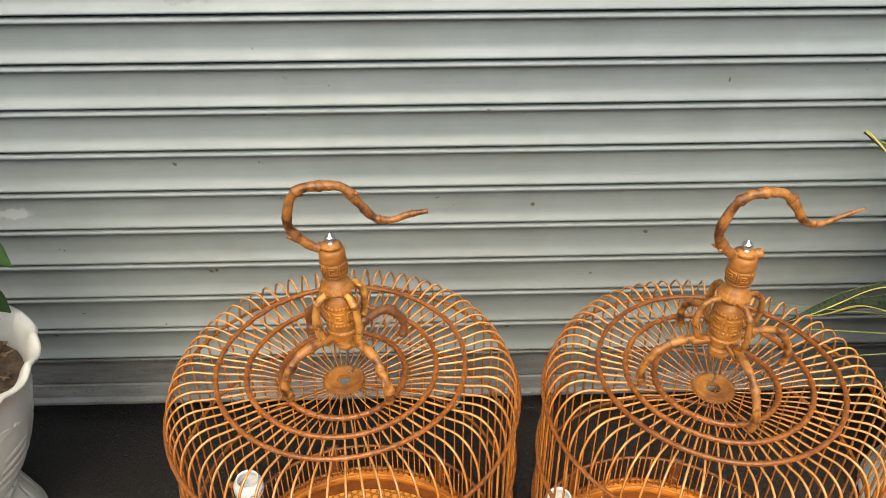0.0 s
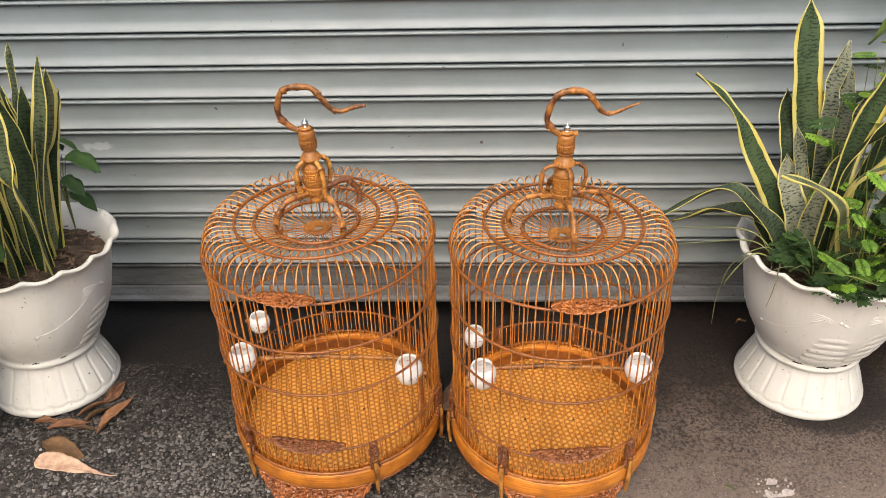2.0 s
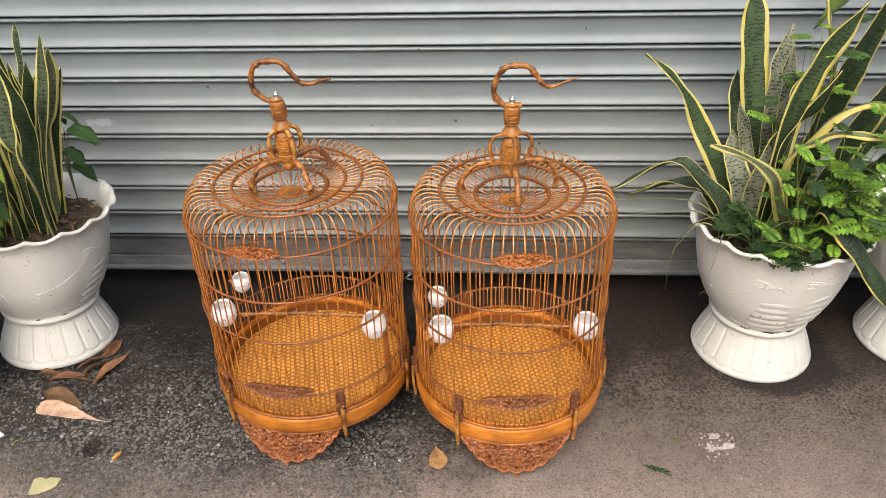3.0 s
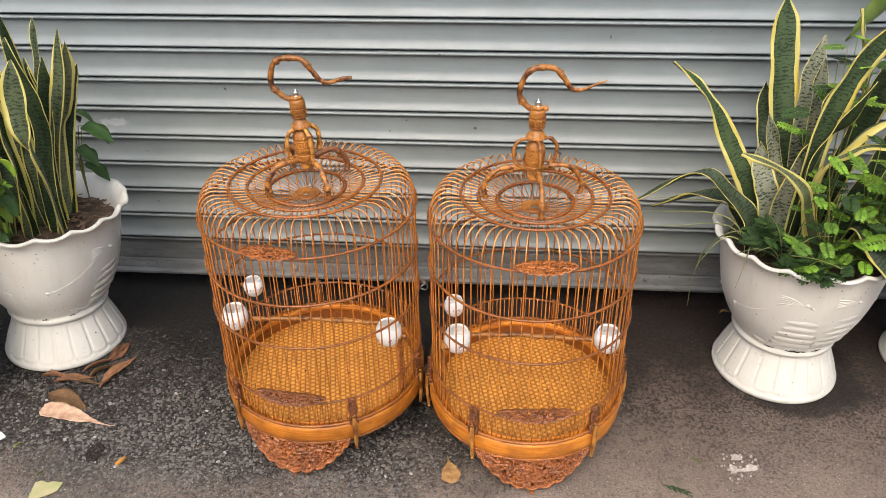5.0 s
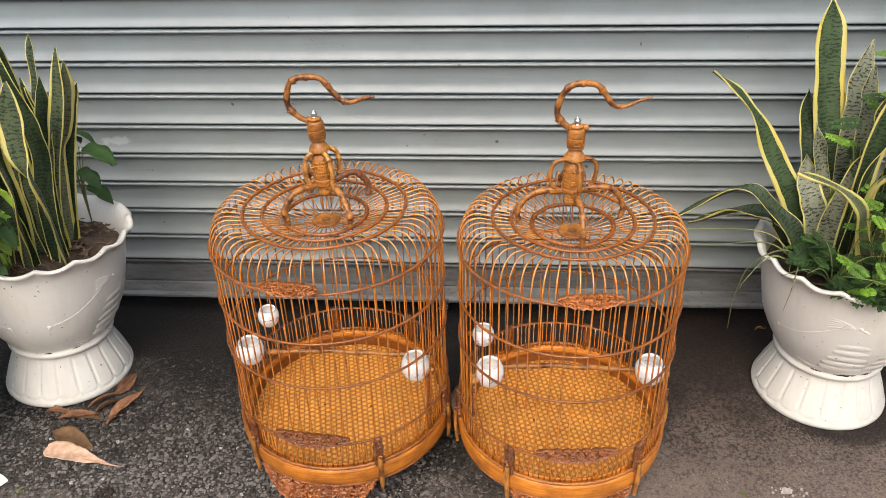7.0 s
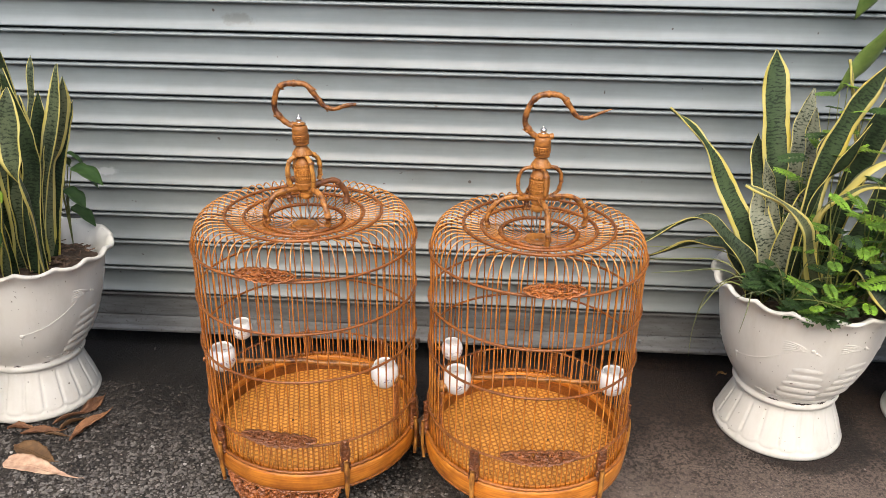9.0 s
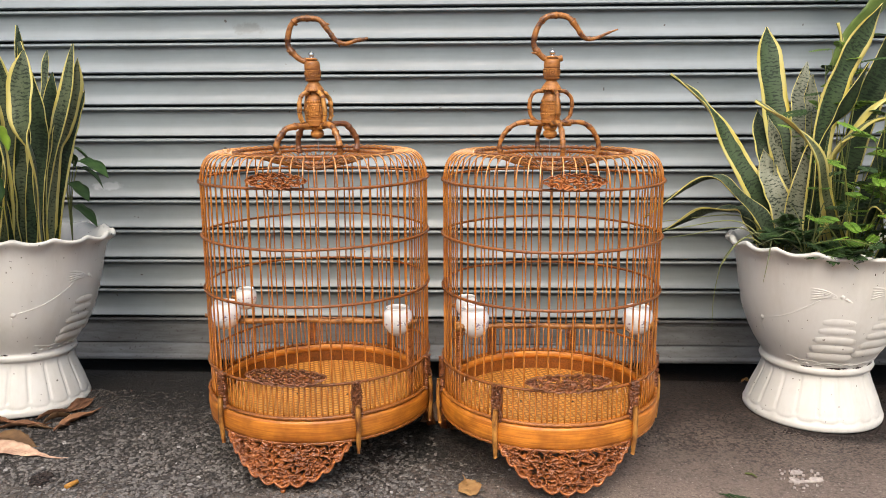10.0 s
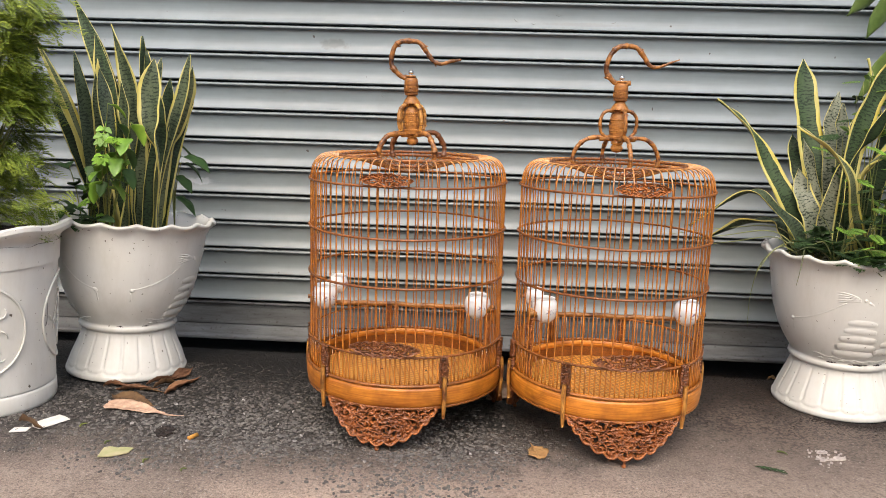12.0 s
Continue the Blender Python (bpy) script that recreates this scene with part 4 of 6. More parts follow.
        arm = stick("handle_arm", DARK_ROOT if i in dark_arms else ROOT, [(0.004, 0, 0.586 - drop_by), (0.03, 0, 0.590 - drop_by), (0.055, 0, 0.588 - drop_by), (0.073 * reach, 0, 0.577 - 0.7 * drop_by), (0.0845 * reach, 0, 0.557), (0.0860 * reach, 0, 0.546), (0.0825 * reach, 0, 0.5335)], 0.0043 * stout, 60, 4, 0.0044 * stout, 10, i * 0.23)
        part("handle_arm", arm, c, tip @ pose(0, 0, 0, 0, 0, ang), "bent bamboo-root arm")
        loop = stick("handle_loop", PEG if stout > 1 else ROOT, bend, 0.0034 * stout, 40, 4, None, 8, i * 0.31)
        part("handle_loop", loop, c, tip @ pose(0, 0, 0, 0, 0, ang + 3), "small bent bamboo loop")
    drum = [(0.0005, 0.588 - drop_by), (0.0150, 0.588 - drop_by), (0.0196, 0.5888 - drop_by), (0.0198, 0.5915), (0.0177, 0.5930), (0.0176, 0.5968), (0.0186, 0.5976), (0.0184, 0.6000), (0.0186, 0.6010), (0.0186, 0.6090), (0.0181, 0.6165),
            (0.0172, 0.6215), (0.0176, 0.6225), (0.0164, 0.6275), (0.0140, 0.6325), (0.0106, 0.6355), (0.0095, 0.6415)]
    part("lower_drum", mesh_of("lower_drum", *lathe([(q * slim, z) for q, z in drum], 48), TURNED_DARK, crisp=28), c, tip, "turned wooden drum with carved key pattern")
    cap = [(0.0101, 0.6405), (0.0175, 0.6412), (0.0188, 0.6420), (0.0186, 0.6438), (0.0160, 0.6480), (0.0129, 0.6525), (0.0103, 0.6560), (0.0090, 0.6585), (0.0005, 0.6590)]
    part("flared_cap", mesh_of("flared_cap", *lathe([(q * slim, z) for q, z in cap], 60, wave=lambda a, i: (1 + (0.03 * math.cos(20 * a) if 1 <= i <= 4 else 0), 0)), TURNED, crisp=28), c, tip)
    top = [(0.0005, 0.6580), (0.0106, 0.6580), (0.0130, 0.6592), (0.0147, 0.6600), (0.0148, 0.6622), (0.0138, 0.6627), (0.0138, 0.6636), (0.0149, 0.6642), (0.0149, 0.6770), (0.0143, 0.6775), (0.0150, 0.6784), (0.0149, 0.6850),
           (0.0142, 0.6893), (0.0128, 0.6912), (0.0120, 0.6920), (0.0005, 0.6945)]
    part("upper_drum", mesh_of("upper_drum", *lathe([(q * slim, z) for q, z in top], 48), TURNED_DARK, crisp=28), c, tip, "turned wooden top drum with carved key pattern")
    for ang in (arm_turn, arm_turn + 90):
        part("cross_bar", mesh_of("cross_bar", *box(0.072 if stout == 1 else 0.05, 0.0085, 0.0080, (0, 0, 0.5870 - drop_by), 0.0010), TURNED), c, tip @ pose(0, 0, 0, 0, 0, ang), "flat wooden cross bar")
    for z0, wide_r, hh, teeth in ((0.5893, 0.0190, 0.0036, 26), (0.6000, 0.0184, 0.0040, 24), (0.6215, 0.0173, 0.0044, 22), (0.6412, 0.0179, 0.0034, 26)):
        row, rr = [], wide_r * slim
        for q in range(teeth):
            a = 2 * math.pi * q / teeth
            mm = pose(rr * math.cos(a), rr * math.sin(a), z0 + hh / 2, 0, 0, degrees_of(a))
            v, f = box(0.0012, 2 * math.pi * rr / teeth * 0.62, hh, (0, 0, 0), 0.0004)
            row.append(([mm @ Vector(p) for p in v], f))
        part("tooth_band", mesh_of("tooth_band", *joined(*row), TURNED), c, tip, "ring of small carved teeth")
    # raised key pattern on both drums
    for wide_r, z0, hh, cells in ((0.0186, 0.6055, 0.0130, 6), (0.0149, 0.6654, 0.0105, 6)):
        frets, rr = [], wide_r * slim
        for q in range(cells):
            a0 = 2 * math.pi * q / cells
            w = 2 * math.pi / cells * 0.84
            key = [(0, 0), (0, 1), (1, 1), (1, 0.18), (0.28, 0.18), (0.28, 0.72), (0.70, 0.72), (0.70, 0.42), (0.48, 0.42)]
            pts = []
            for (u0, v0), (u1, v1) in zip(key, key[1:]):
                pts += [(u0 + (u1 - u0) * s / 3, v0 + (v1 - v0) * s / 3) for s in range(3)]
            pts.append(key[-1])
            frets.append(tube([((rr + 0.0002) * math.cos(a0 + w * u), (rr + 0.0002) * math.sin(a0 + w * u), z0 + hh * v) for u, v in pts], 0.0007, 5))
        part("key_pattern", mesh_of("key_pattern", *joined(*frets), TURNED), c, tip)
    drop = [(0.0005, 0.5605), (0.005, 0.5610), (0.0095, 0.5635), (0.0118, 0.5680), (0.0112, 0.5725), (0.0085, 0.5750), (0.0110, 0.5765), (0.0118, 0.5800), (0.0100, 0.5840), (0.0100, 0.5885), (0.0005, 0.589)]
    part("drop", mesh_of("drop", *lathe(drop, 32), TURNED, crisp=28), c, tip, "turned wooden drop")
    wire = [(0, 0, 0.562), (0, 0, 0.545), (0.001, 0, 0.535), (0.004, 0, 0.529), (0.002, 0, 0.522), (-0.002, 0, 0.524)]
    part("wire_hook", mesh_of("wire_hook", *tube(spline(wire, 18), 0.0011, 6), STEEL), c, tip)
    part("hook", stick("hook", ROOT, [(x, 0, 0.7085 + z) for x, z in hook], 0.0050, 130, 8, 0.0026 if stout > 1 else 0.0012, 10, 0.15), c, pose(shift, 0, 0, 0, 0, 3), "curled bamboo-root hanging hook")
    saddle = [(0.0005, 0.6925), (0.0088, 0.6930), (0.0112, 0.6950), (0.0075, 0.6975), (0.0005, 0.6980)]
    part("saddle", mesh_of("saddle", *lathe(saddle, 24), ROOT), c, pose(shift, 0, 0))
    fin = [(0.0005, 0.6955), (0.0042, 0.6960), (0.0042, 0.6980), (0.0024, 0.6985), (0.0024, 0.6992), (0.0038, 0.6998), (0.0052, 0.7014), (0.0055, 0.7034), (0.0048, 0.7055), (0.0028, 0.7070), (0.0013, 0.7082), (0.0005, 0.7096)]
    part("finial", mesh_of("finial", *lathe(fin, 24), CHROME), c, pose(shift, 0, 0), label="small shiny metal finial")
    return c


def degrees_of(a):
    return a * 180 / math.pi


HOOK_A = ((0.009, -0.0165), (-0.013, -0.0160), (-0.029, -0.006), (-0.038, 0.008), (-0.0395, 0.024), (-0.0335, 0.042), (-0.017, 0.053), (0.005, 0.054), (0.019, 0.0475), (0.031, 0.032), (0.043, 0.018), (0.059, 0.013), (0.077, 0.018), (0.0975, 0.0215))
HOOK_B = ((0.017, -0.0150), (-0.003, -0.0175), (-0.018, -0.012), (-0.029, 0.002), (-0.031, 0.018), (-0.025, 0.036), (-0.010, 0.050), (0.008, 0.054), (0.025, 0.049), (0.038, 0.036), (0.050, 0.020), (0.067, 0.0165), (0.088, 0.024), (0.108, 0.0315))
cage(-0.2075, -0.5175, 0.1975, 68, -90 - 8.5, 38, -2.5, HOOK_A, (0, 1), 1.22, 0.009, 2.5, 0.0, (-26, 196), "round orange varnished bamboo birdcage with carved apron feet")
cage(0.2045, -0.5425, 0.1870, 64, -90 + 5, 9, 0.5, HOOK_B, (), 1.0, 0.004, -0.5, -0.0035, (-19, 206), "round orange varnished bamboo birdcage with straight handle arms")


def cup(x, y, z, r, hx, hy):
    """A round porcelain feeding cup; its wooden clip points outward along (hx, hy)."""
    c = root("feeding_cup", pose(x, y, z), "small round white porcelain feeding cup inside a birdcage", "cup", "white feeding cups")
    prof = [(0.0005, -r), (r * 0.45, -r * 0.93), (r * 0.80, -r * 0.60), (r * 0.98, -r * 0.15), (r, r * 0.18), (r * 0.96, r * 0.50), (r * 0.86, r * 0.72), (r * 0.74, r * 0.83), (r * 0.72, r * 0.88), (r * 0.76, r * 0.95), (r * 0.73, r * 0.98),
            (r * 0.66, r * 0.94), (r * 0.64, r * 0.80), (r * 0.80, r * 0.55), (r * 0.90, r * 0.20), (r * 0.90, 0), (r * 0.7, -r * 0.5), (0.0005, -r * 0.8)]
    part("bowl", mesh_of("bowl", *lathe(prof, 36), PORCELAIN), c)
    d = Vector((hx, hy, 0)).normalized()
    a = math.atan2(d.y, d.x) * 180 / math.pi
    clip = knotty([(r * 0.9, 0, 0), (r + 0.004, 0, 0.001), (r + 0.009, 0, 0)], 0.0042, 10, 1)
    part("clip", mesh_of("clip", *clip, ROOT), c, pose(0, 0, 0, 0, 0, a), "wooden clip")


for x, y, z, r, hx, hy in ((-0.0592, -0.5914, 0.253, 0.0256, 1, -0.2), (-0.3685, -0.5605, 0.253, 0.0256, -1, -0.2), (-0.3608, -0.4589, 0.2565, 0.0205, -1, 0.25),
                           (0.0725, -0.604, 0.2544, 0.0256, -1, -0.3), (0.3512, -0.5881, 0.2557, 0.0256, 1, -0.2), (0.059, -0.4977, 0.2536, 0.0205, -1, 0.2)):
    cup(x, y, z, r, hx, hy)


# ---- pots ----
POT_PROFILE = [(0.0005, 0.0), (0.129, 0.0), (0.1328, 0.0012), (0.1340, 0.004), (0.1340, 0.010), (0.1328, 0.013), (0.1318, 0.016), (0.1305, 0.019), (0.1295, 0.022), (0.1284, 0.025), (0.1273, 0.028), (0.1262, 0.031), (0.1250, 0.035), (0.1230, 0.041), (0.1160, 0.058), (0.1085, 0.076), (0.1030, 0.092), (0.1005, 0.103), (0.1015, 0.106),
               (0.1062, 0.108), (0.1085, 0.113), (0.1070, 0.1185), (0.1035, 0.121), (0.1050, 0.126), (0.1130, 0.138), (0.1230, 0.154), (0.1335, 0.174), (0.1430, 0.198), (0.1515, 0.228), (0.1585, 0.262), (0.1640, 0.298),
               (0.1685, 0.326), (0.1735, 0.342), (0.1810, 0.3520), (0.1870, 0.3575), (0.1880, 0.3620), (0.1840, 0.3650), (0.1770, 0.3620), (0.1690, 0.3500), (0.1620, 0.3250), (0.1560, 0.290), (0.1480, 0.255), (0.0005, 0.255)]


def pot_radius(z):
    prof = POT_PROFILE[3:32]
    for (r0, z0), (r1, z1) in zip(prof, prof[1:]):
        if z0 <= z <= z1 and z1 > z0:
            return r0 + (r1 - r0) * (z - z0) / (z1 - z0)
    return 0.168


def goblet_pot(m, turn, mat, label, relief=True):
    pot = root("plant_pot", m, label, "plant pot", "footed white pots")

    def wave(a, i):
        r, z = POT_PROFILE[i]
        fr, dz = 1.0, 0.0
        if 0.011 < z < 0.10 and i < 20:
            ph = (a * 20 / (2 * math.pi)) % 1.0
            d = min(ph, 1 - ph)
            arch = 0.0165 + 0.012 * (2 * abs(ph - 0.5)) ** 5
            if z > arch:
                fr -= 0.030 * math.exp(-(d / 0.050) ** 2)
            fr -= 0.018 * math.exp(-((z - arch) / 0.0022) ** 2)
        if z > 0.33:
            amt = min(1.0, (z - 0.33) / 0.03)
            lobe = abs(math.sin(8 * a + 0.4 + turn))
            fr += 0.022 * (lobe - 0.6) * amt
            dz -= 0.0075 * lobe * amt
        return fr, dz
    part("bowl", mesh_of("bowl", *lathe(POT_PROFILE, 240, wave=wave), mat), pot)
    if not relief:
        return pot

    def on(t, z, out=0.0):
        r = pot_radius(z) + out - 0.0008
        return (r * math.cos(t), r * math.sin(t), z)
    for boat in range(2):
        base = turn + boat * math.pi
        deg = radians
        for off, up in ((5, 0.0), (42, 0.010)):
            bars = []
            for q in range(5):
                z = 0.156 + up + 0.0185 * q
                w = 20.0 - 1.8 * q
                mid = 50 + off + 0.4 * q
                pts = [on(base + deg(mid - w + 2 * w * s / 10), z + 0.002 * math.sin(math.pi * s / 10), -0.0198) for s in range(11)]
                bars.append(tube(pts, [0.0192 + 0.0024 * math.sin(math.pi * s / 10) ** 0.35 for s in range(11)], 20))
            part("sail_relief", mesh_of("sail_relief", *joined(*bars), mat), pot, label="raised sail moulding")
            bird = []
            for q in range(5):
                pts = [on(base + deg(31 + off + 19 * s / 8), 0.268 + up * 0.6 + 0.006 * q * (1 - s / 9) + 0.008 * math.sin(s / 8 * 2.4), -0.0006) for s in range(9)]
                bird.append(tube(pts, [0.0008 + 0.0021 * math.sin(math.pi * min(1, 0.1 + s / 9)) for s in range(9)], 6))
            bird.append(ball(0.0065, on(base + deg(51 + off), 0.279 + up * 0.6, -0.004)))
            bird.append(tube([on(base + deg(53 + off + 9 * s / 5), 0.276 + up * 0.6 - 0.016 * s / 5, -0.003) for s in range(6)], [0.005, 0.005, 0.0045, 0.0035, 0.0025, 0.001], 6))
            part("bird_relief", mesh_of("bird_relief", *joined(*bird), mat), pot, label="raised dove-like moulding")
        for sgn, t0, t1 in ((1, 0, 43), (-1, 150, 116)):
            pts, rad = [], []
            for s in range(45):
                u = s / 44
                pts.append(on(base + deg(t0 + (t1 - t0) * u), 0.214 + 0.056 * u - 0.010 * math.sin(math.pi * u), -0.0004))
                rad.append(0.0019 * (1 + 0.35 * math.cos(s * math.pi)))
            part("rope_relief", mesh_of("rope_relief", *tube(pts, rad, 6), mat), pot, label="raised rope moulding")
            lines = [tube([on(base + deg(t0 + sgn * (4 + 20 * u)), 0.208 - 0.062 * u, -0.0012) for u in np.linspace(0, 1, 10)], 0.0017, 6),
                     ball(0.0075, on(base + deg(t0), 0.214, -0.0045)), tube([on(base + deg(t0 - sgn * 1), 0.208 - 0.02 * u, -0.0015) for u in np.linspace(0, 1, 5)], 0.003, 6)]
            part("mast_relief", mesh_of("mast_relief", *joined(*lines), mat), pot)
        waves = [tube([on(base + deg(16 + 118 * u), 0.140 - 0.008 * math.sin(math.pi * u) + 0.0015 * math.sin(40 * u), 0.0002) for u in np.linspace(0, 1, 40)], 0.0018, 6)]
        waves += [tube([on(base + deg(20 + 11 * q + 7 * u), 0.128 + 0.002 * math.sin(3 * u), 0.0003) for u in np.linspace(0, 1, 6)], [0.0005, 0.002, 0.0026, 0.0026, 0.002, 0.0005], 6) for q in range(10)]
        part("wave_relief", mesh_of("wave_relief", *joined(*waves), mat), pot)
    return pot


def soil(m, r, z, label, seed, chips=0):
    verts, faces, n = [(0, 0, z)], [], 48
    for i in range(1, 13):
        for j in range(n):
            a = 2 * math.pi * j / n
            x, y = r * i / 12 * math.cos(a), r * i / 12 * math.sin(a)
            verts.append((x, y, z + 0.012 * noise.noise(Vector((x * 30, y * 30, seed))) + 0.012 * (1 - (i / 12) ** 2)))
    faces += [(0, 1 + j, 1 + (j + 1) % n) for j in range(n)]
    for i in range(11):
        for j in range(n):
            a, b = 1 + i * n + j, 1 + i * n + (j + 1) % n
            faces.append((a, b, b + n, a + n)[::-1])
    s = tagged(new("soil", mesh_of("soil", verts, faces, SOIL)), label, "soil", kind="stuff")
    s.matrix_world = m
    if chips:
        rng = random.Random(seed)
        bits = []
        for _ in range(chips):
            a, q = rng.uniform(0, 6.283), r * math.sqrt(rng.random()) * 0.95
            v, f = box(rng.uniform(0.008, 0.034), rng.uniform(0.003, 0.008), 0.002, (0, 0, 0), 0.001)
            mm = m @ pose(q * math.cos(a), q * math.sin(a), z + 0.012 + rng.uniform(0, 0.008), rng.uniform(-25, 25), rng.uniform(-25, 25), rng.uniform(0, 360))
            bits.append(([mm @ Vector(p) for p in v], f))
        tagged(new("bark_litter", mesh_of("bark_litter", *joined(*bits), BARK)), "brown dry bark chips lying on the soil", "bark litter", kind="stuff")


POT_LEFT = pose(-0.888, -0.345, 0.0055, -3.2, 2.6, 0)
POT_RIGHT = pose(0.779, -0.313, -0.0115)
POT_FAR = pose(1.175, -0.270, -0.016)
pot_left = goblet_pot(POT_LEFT, radians(296), POT, "white glazed footed pot with scalloped rim and ship reliefs")
pot_right = goblet_pot(POT_RIGHT, radians(203), POT, "white glazed footed pot with scalloped rim, overgrown with weeds")
goblet_pot(POT_FAR, radians(80), POT_SHADED, "white footed pot with scalloped rim, shade in its glaze colour", False)
def neck_grime(pot, seed, spans):
    """Black dirt caught in the groove under the bowl."""
    rng = random.Random(seed)
    for a0, a1 in spans:
        n = 14
        pts = [(0.1042 * math.cos(radians(a0 + (a1 - a0) * i / n)), 0.1042 * math.sin(radians(a0 + (a1 - a0) * i / n)), 0.1222 + rng.uniform(-0.0008, 0.0008)) for i in range(n + 1)]
        part("grime", mesh_of("grime", *tube(pts, [0.0004 + 0.0017 * rng.random() * math.sin(math.pi * (i + 0.5) / (n + 1)) for i in range(n + 1)], 6), STAIN), pot, label="black dirt in a groove")


neck_grime(pot_right, 3, ((-128, -116), (-104, -80), (-74, -60), (-52, -36)))
neck_grime(pot_left, 4, ((-80, -72), (-50, -42)))
soil(POT_LEFT, 0.158, 0.305, "dark potting soil under bark chips", 1.0, 150)
soil(POT_RIGHT, 0.158, 0.305, "dark potting soil among weeds", 2.0, 16)
soil(POT_FAR, 0.158, 0.305, "dark potting soil", 3.0)


def tub_pot():
    pot = root("plant_pot", pose(-1.068, -0.585, 0.008), "tall tapered white pot with raised oval medallions", "plant pot")
    prof = [(0.0005, 0.0), (0.120, 0.0), (0.1225, 0.003), (0.1235, 0.008), (0.1240, 0.031), (0.1228, 0.0345), (0.1214, 0.0365), (0.1228, 0.0385), (0.1232, 0.042), (0.1245, 0.08), (0.130, 0.16), (0.1365, 0.24), (0.1415, 0.292), (0.1440, 0.300),
            (0.1430, 0.308), (0.146, 0.322), (0.152, 0.332), (0.162, 0.338), (0.170, 0.343), (0.1735, 0.350), (0.1725, 0.357), (0.167, 0.360), (0.158, 0.357), (0.150, 0.348), (0.146, 0.31), (0.143, 0.28), (0.0005, 0.28)]

    def wave(a, i):
        if 16 <= i <= 23:
            return 1 + 0.015 * math.sin(9 * a), 0.003 * math.sin(9 * a)
        return 1, 0
    prof = [(q, z * 1.06) for q, z in prof]
    part("body", mesh_of("body", *lathe(prof, 144, wave=wave), POT, crisp=32), pot)

    def on(t, z):
        r = 0.1225 + (z - 0.04) * 0.0745
        return (r * math.cos(t), r * math.sin(t), z)
    for mid in (-62, 28, 118, 208):
        mid = radians(mid)
        oval = [on(mid + 0.62 * math.cos(a), 0.178 + 0.092 * math.sin(a)) for a in np.linspace(0, 2 * math.pi, 61)[:-1]]
        part("oval_relief", mesh_of("oval_relief", *tube(oval, 0.0024, 6, True), POT), pot, label="raised oval frame")
        curls = []
        for q in range(11):
            b = 0.3 + q * 2.4
            u0, v0 = 0.36 * math.sqrt((q + 0.6) / 11) * math.cos(b), 0.066 * math.sqrt((q + 0.6) / 11) * math.sin(b)
            way = 1 if q % 2 else -1
            pts = [on(mid + u0 + (0.03 + 0.085 * (1 - w)) * math.cos(b + way * 5.2 * w), 0.178 + v0 + (0.004 + 0.0115 * (1 - w)) * math.sin(b + way * 5.2 * w)) for w in np.linspace(0, 1, 16)]
            curls.append(tube(pts, [0.0006 + 0.0011 * math.sin(math.pi * min(1, 0.15 + i / 18)) for i in range(16)], 6))
        part("scroll_relief", mesh_of("scroll_relief", *joined(*curls), POT), pot, label="low curling leaf moulding")
        flower = [tube([on(mid + 0.22 * u * math.cos(b) + 0.05 * math.sin(6 * u), 0.175 + 0.05 * u * math.sin(b)) for u in np.linspace(0.05, 1, 8)], [0.0008, 0.0016, 0.0022, 0.0024, 0.0022, 0.0018, 0.0012, 0.0006], 6) for b in (0.3, 1.4, 2.4, 3.6, 4.6, 5.5)]
        part("flower_relief", mesh_of("flower_relief", *joined(*flower), POT), pot)
    hook = [on(-0.05, 0.225), on(-0.045, 0.20), on(-0.05, 0.176), on(-0.09, 0.168), on(-0.125, 0.178), on(-0.11, 0.190), on(-0.08, 0.188)]
    part("painted_scroll", mesh_of("painted_scroll", *tube(spline(hook, 24), 0.0006, 5), STAIN), pot, label="thin dark scroll line")
    m = pose(-1.068, -0.585, 0.008)
    soil(m, 0.149, 0.340, "brown potting soil", 5.0)


tub_pot()


